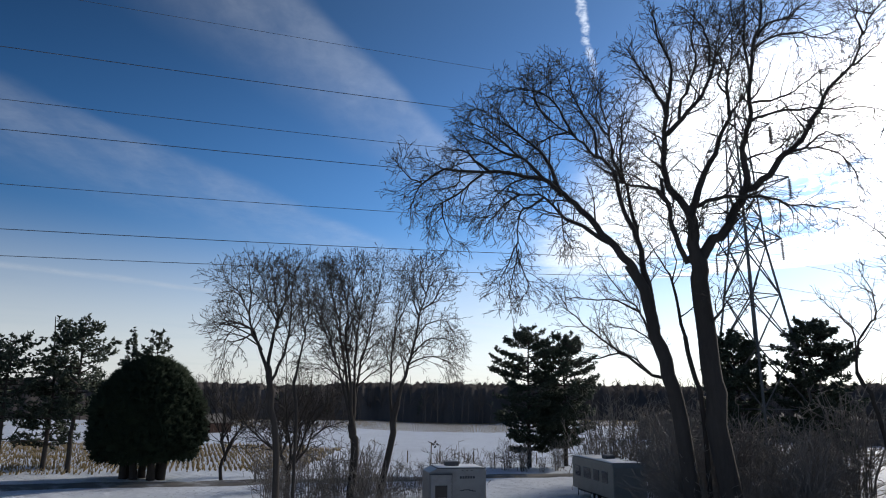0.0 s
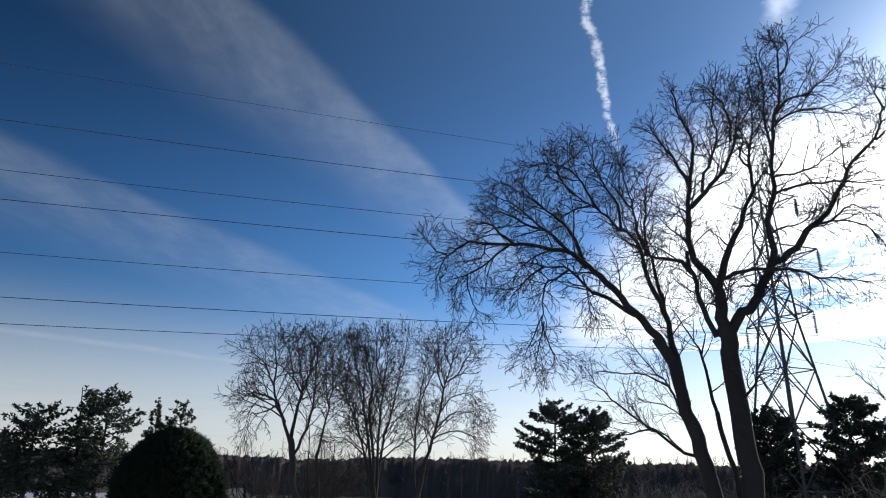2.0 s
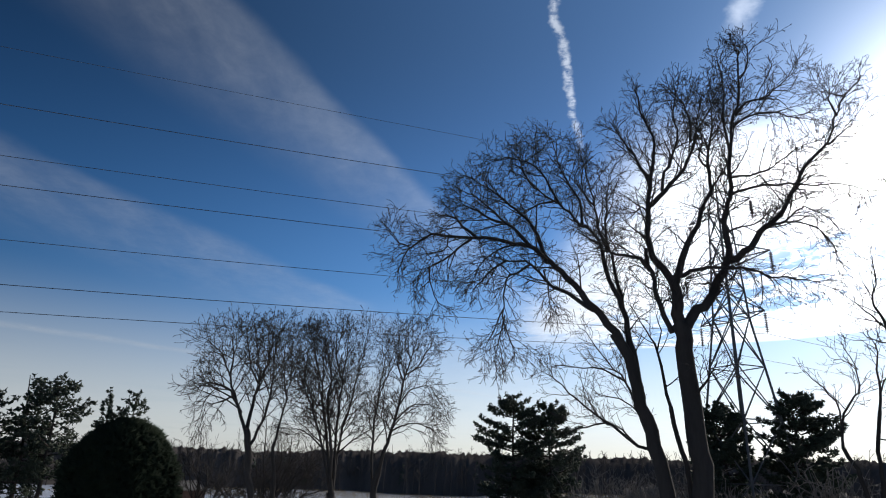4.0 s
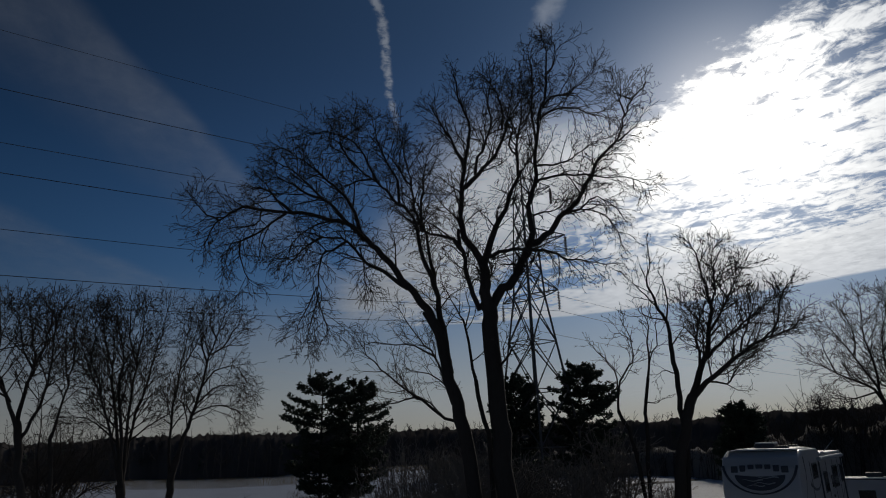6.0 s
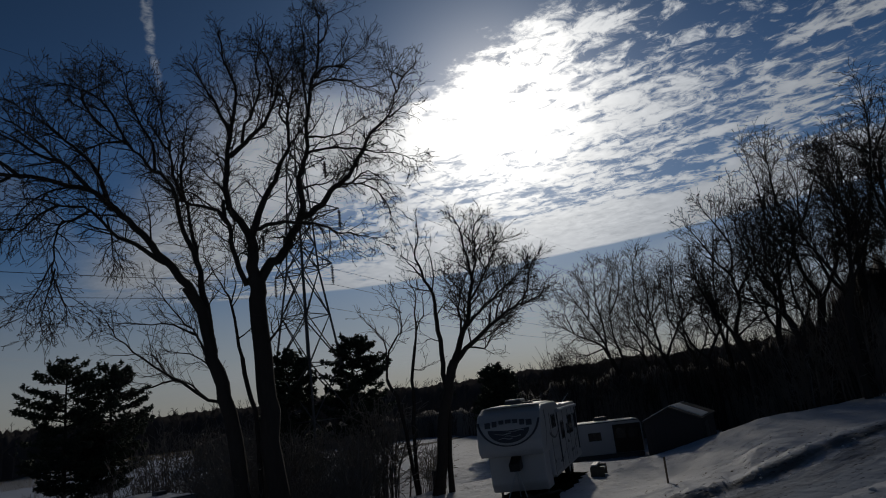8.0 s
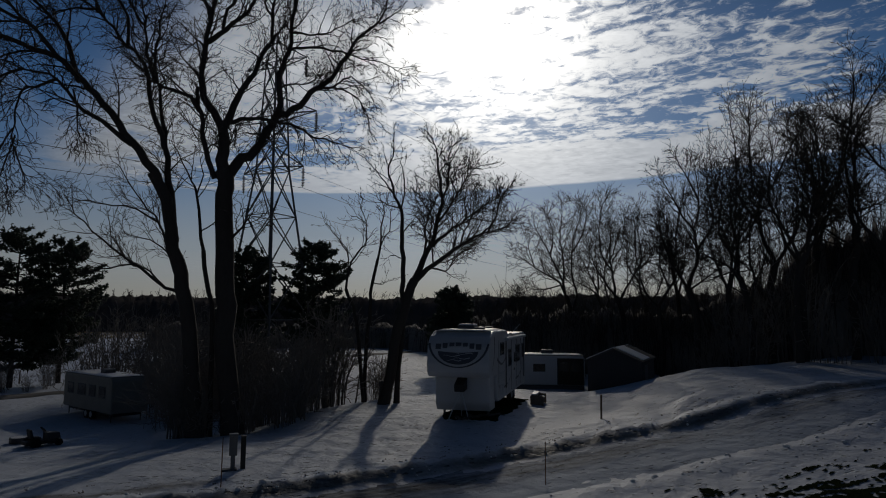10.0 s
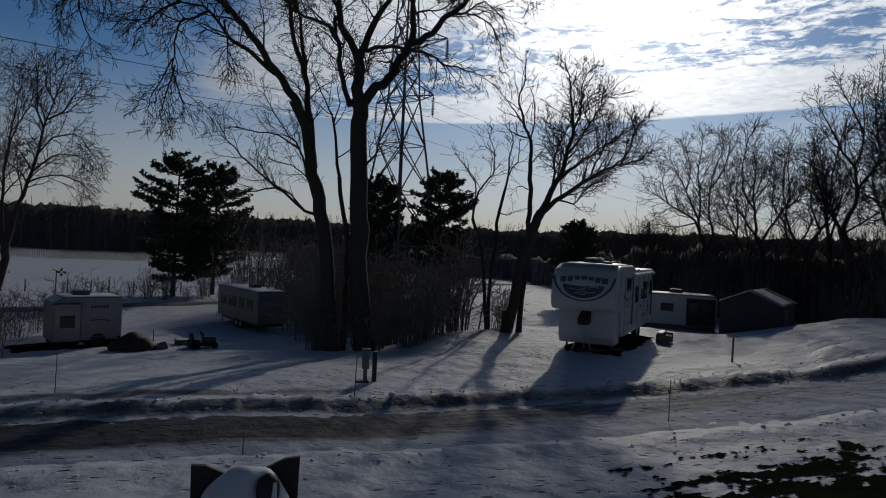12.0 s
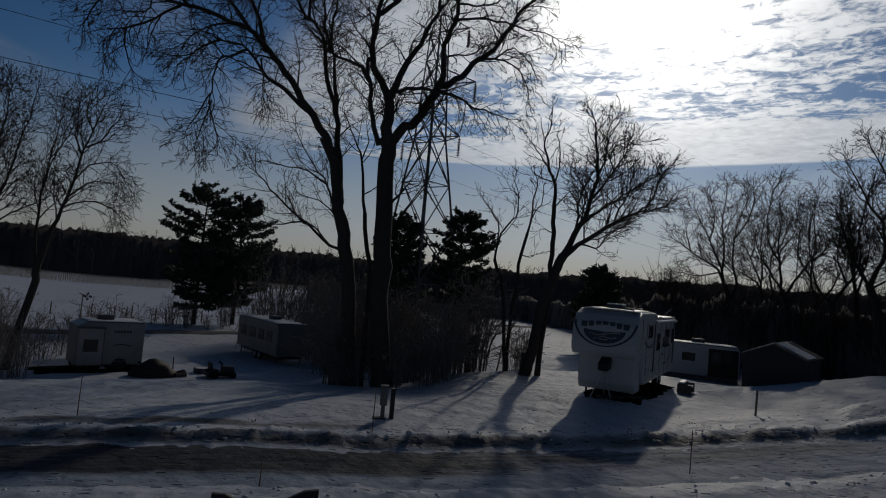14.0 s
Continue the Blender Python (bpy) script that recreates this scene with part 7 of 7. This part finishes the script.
def yard_things():
    x, y = 3.6, 41.8
    heap = thing("tarp_covered_heap", x, y, ground_at(x, y), 5, "low heap of firewood under a brown tarpaulin", "heap")
    bm = bmesh.new()
    bmesh.ops.create_icosphere(bm, subdivisions=3, radius=1.0)
    for v in bm.verts:
        q = 1 + 0.16 * noise.noise(v.co * 2.3)
        v.co = Vector((v.co.x * 1.35 * q, v.co.y * 0.8 * q, max(-0.1, v.co.z - 0.25 * abs(v.co.x) * max(0.0, v.co.z)) * 1.05 * q))
    part("tarpaulin", bm, TARP, heap, smooth=True)
    for k in range(5):
        part("log", rod((1.15 + 0.04 * k, -0.5 + 0.2 * k, 0.15), (1.75, -0.5 + 0.2 * k, 0.2 + 0.1 * (k % 2)), 0.13, sides=9), WOOD, heap)
    part("stake", rod((1.05, 0, 0.2), (1.05, 0, 1.15), 0.03, sides=6), WOOD, heap)
    x, y = 7.3, 41.5
    mower = thing("garden_tractor", x, y, ground_at(x, y), 12, "small dark garden tractor half buried in snow", "tractor")
    part("bonnet", prism([(0.1, 0.3), (0.1, 0.72), (0.75, 0.68), (0.85, 0.3)], 0.55, 0.05), TRIM, mower)
    part("deck", box(-0.1, 0, 0.26, 1.7, 0.95, 0.18, 0.05), BLACK, mower)
    part("seat", prism([(-0.65, 0.45), (-0.75, 0.95), (-0.62, 0.95), (-0.52, 0.55), (-0.15, 0.52), (-0.15, 0.42)], 0.48, 0.03), BLACK, mower)
    part("steering_wheel", rod((-0.02, 0, 0.86), (0.02, 0, 0.9), 0.18, sides=14), BLACK, mower)
    part("steering_column", rod((0.15, 0, 0.5), (0.0, 0, 0.88), 0.03, sides=6), TRIM, mower)
    for cx, r in ((-0.5, 0.26), (0.65, 0.19)):
        for s in (-1, 1):
            part("wheel", rod((cx, s * 0.42 - 0.1, r), (cx, s * 0.42 + 0.1, r), r, sides=16), RUBBER, mower)
    x, y = 6.5, 43.2
    tub = thing("fire_ring", x, y, ground_at(x, y), 0, "dark round fire ring in snow", "fire ring")
    bm = rod((0, 0, -0.1), (0, 0, 0.32), 0.5, sides=18)
    part("ring", bm, TRIM, tub)
    part("ash", rod((0, 0, 0.3), (0, 0, 0.33), 0.42, sides=18), SNOW_CAP, tub)
    x, y = 23.2, 32.2
    drum = thing("burn_barrel", x, y, ground_at(x, y), 0, "dark rusty barrel among bushes", "barrel")
    part("barrel", rod((0, 0, 0), (0, 0, 1.1), 0.38, sides=18), TRIM, drum)
    for k in (0.02, 0.36, 0.74, 1.08):
        part("hoop", rod((0, 0, k - 0.02), (0, 0, k + 0.02), 0.40, sides=18), TRIM, drum)


yard_things()


def snowy_seat():
    """A black garden seat heaped with snow, near the house."""
    x, y = 2.56, 10.2
    z = ground_at(x, y)
    ob = thing("garden_bench", x, y, z, -14, "black garden seat buried under a rounded heap of snow", "seat")
    for s, h in ((-1, 1.19), (1, 1.25)):
        bm = bmesh.new()
        prof = [(s * 0.80, 0.0), (s * 0.82, h), (s * 0.60, h - 0.02), (s * 0.30, h - 0.16), (s * 0.2, 0.0)]
        f = [bm.verts.new((px, 0.28, pz)) for px, pz in prof]
        b = [bm.verts.new((px, 0.36, pz)) for px, pz in prof]
        bm.faces.new(f), bm.faces.new(list(reversed(b)))
        for i in range(5):
            bm.faces.new((f[i], b[i], b[(i + 1) % 5], f[(i + 1) % 5]))
        part("back_panel", bm, BLACK, ob)
        part("arm", box(s * 0.74, 0.0, 0.55, 0.1, 0.7, 0.1, 0.02), BLACK, ob)
        for q in (-0.3, 0.28):
            part("leg", box(s * 0.74, q, 0.26, 0.09, 0.09, 0.62, 0.01), BLACK, ob)
    part("bench", box(0, 0, 0.42, 1.5, 0.72, 0.08, 0.02), BLACK, ob)
    bm = bmesh.new()
    bmesh.ops.create_icosphere(bm, subdivisions=5, radius=1.0)
    for v in bm.verts:
        c = v.co.copy()
        bulge = 1 + 0.05 * noise.noise(c * 2.0)
        # a hollow melted into one side
        dent = math.exp(-((c.x - 0.42) / 0.2) ** 2 - ((c.z - 0.62) / 0.3) ** 2) * (0.42 if c.y < 0 else 0.0)
        v.co = Vector((c.x * 0.70 * bulge, c.y * (0.52 - dent) * bulge, 0.42 + max(-0.02, c.z) * 0.82 * bulge))
    part("snow_cover", bm, SNOW_CAP, ob, "smooth mound of snow with a melted hollow", smooth=True)
    bm = bmesh.new()
    bmesh.ops.create_icosphere(bm, subdivisions=3, radius=1.0)
    for v in bm.verts:
        c = v.co.copy()
        v.co = Vector((0.33 + c.x * (0.17 + 0.05 * c.z), -0.26 + c.y * 0.2, 0.86 + c.z * 0.34))
    part("hollow", bm, BLACK, ob, "dark melted hollow in the snow", smooth=True)
    part("ice_spur", rod((0.40, -0.47, 0.62), (0.42, -0.40, 1.10), 0.07, 0.025, 9), SNOW_CAP, ob)


snowy_seat()


def clods():
    """Loose lumps of ploughed snow along the road, and dark tufts added for footprint marks."""
    rng, noisy = random.Random(19), np.random.default_rng(19)
    verts, faces = [], []
    shape = bmesh.new()
    bmesh.ops.create_icosphere(shape, subdivisions=1, radius=1.0)
    base = np.array([v.co for v in shape.verts])
    tri = np.array([[v.index for v in f.verts] for f in shape.faces])
    shape.free()
    for i in range(420):
        x = rng.uniform(-8, 36)
        side = rng.choice((2.4, 2.4, 2.9, 3.4, -2.3, -2.6))
        y = along(ROAD, x) + side + rng.gauss(0, 0.4)
        s = rng.uniform(0.012, 0.045) * (2.4 if rng.random() < 0.06 else 1)
        q = base * s * np.array([rng.uniform(0.8, 1.6), rng.uniform(0.8, 1.4), rng.uniform(0.5, 0.9)]) * (1 + 0.25 * noisy.random((len(base), 1)))
        faces.append(tri + len(verts) * len(base))
        verts.append(q + np.array([x, y, ground_height(x, y) + s * 0.2]))
    ob = part("snow_clods", arrays("snow_clods", np.concatenate(verts), np.concatenate(faces)), SNOW_CAP)
    tagged(ob, "scattered lumps of ploughed snow beside the road", "snow", kind="stuff")
    centres, lengths = [], []
    for i in range(150):
        if i < 130:
            x = rng.uniform(-6, 32)
            y = along(ROAD, x) + rng.choice((2.9, 3.6, 4.4, 5.2)) + rng.gauss(0, 0.5)
        else:
            x, y = rng.uniform(2, 24), rng.uniform(7, 14)
        for k in range(rng.randint(1, 4)):
            q, r = x + rng.gauss(0, 0.12), y + rng.gauss(0, 0.05)
            centres.append((q, r, ground_height(q, r) - 0.01))
            lengths.append(rng.uniform(0.03, 0.07))
    ob = part("grass_tufts", spikes("grass_tufts", centres, [(0, 0, 0.4)] * len(centres), lengths, np.random.default_rng(3), 6, 0.8, 0.09), BRUSH)
    tagged(ob, "dark tufts added to stand for footprint marks in snow", "grass", kind="stuff")


clods()
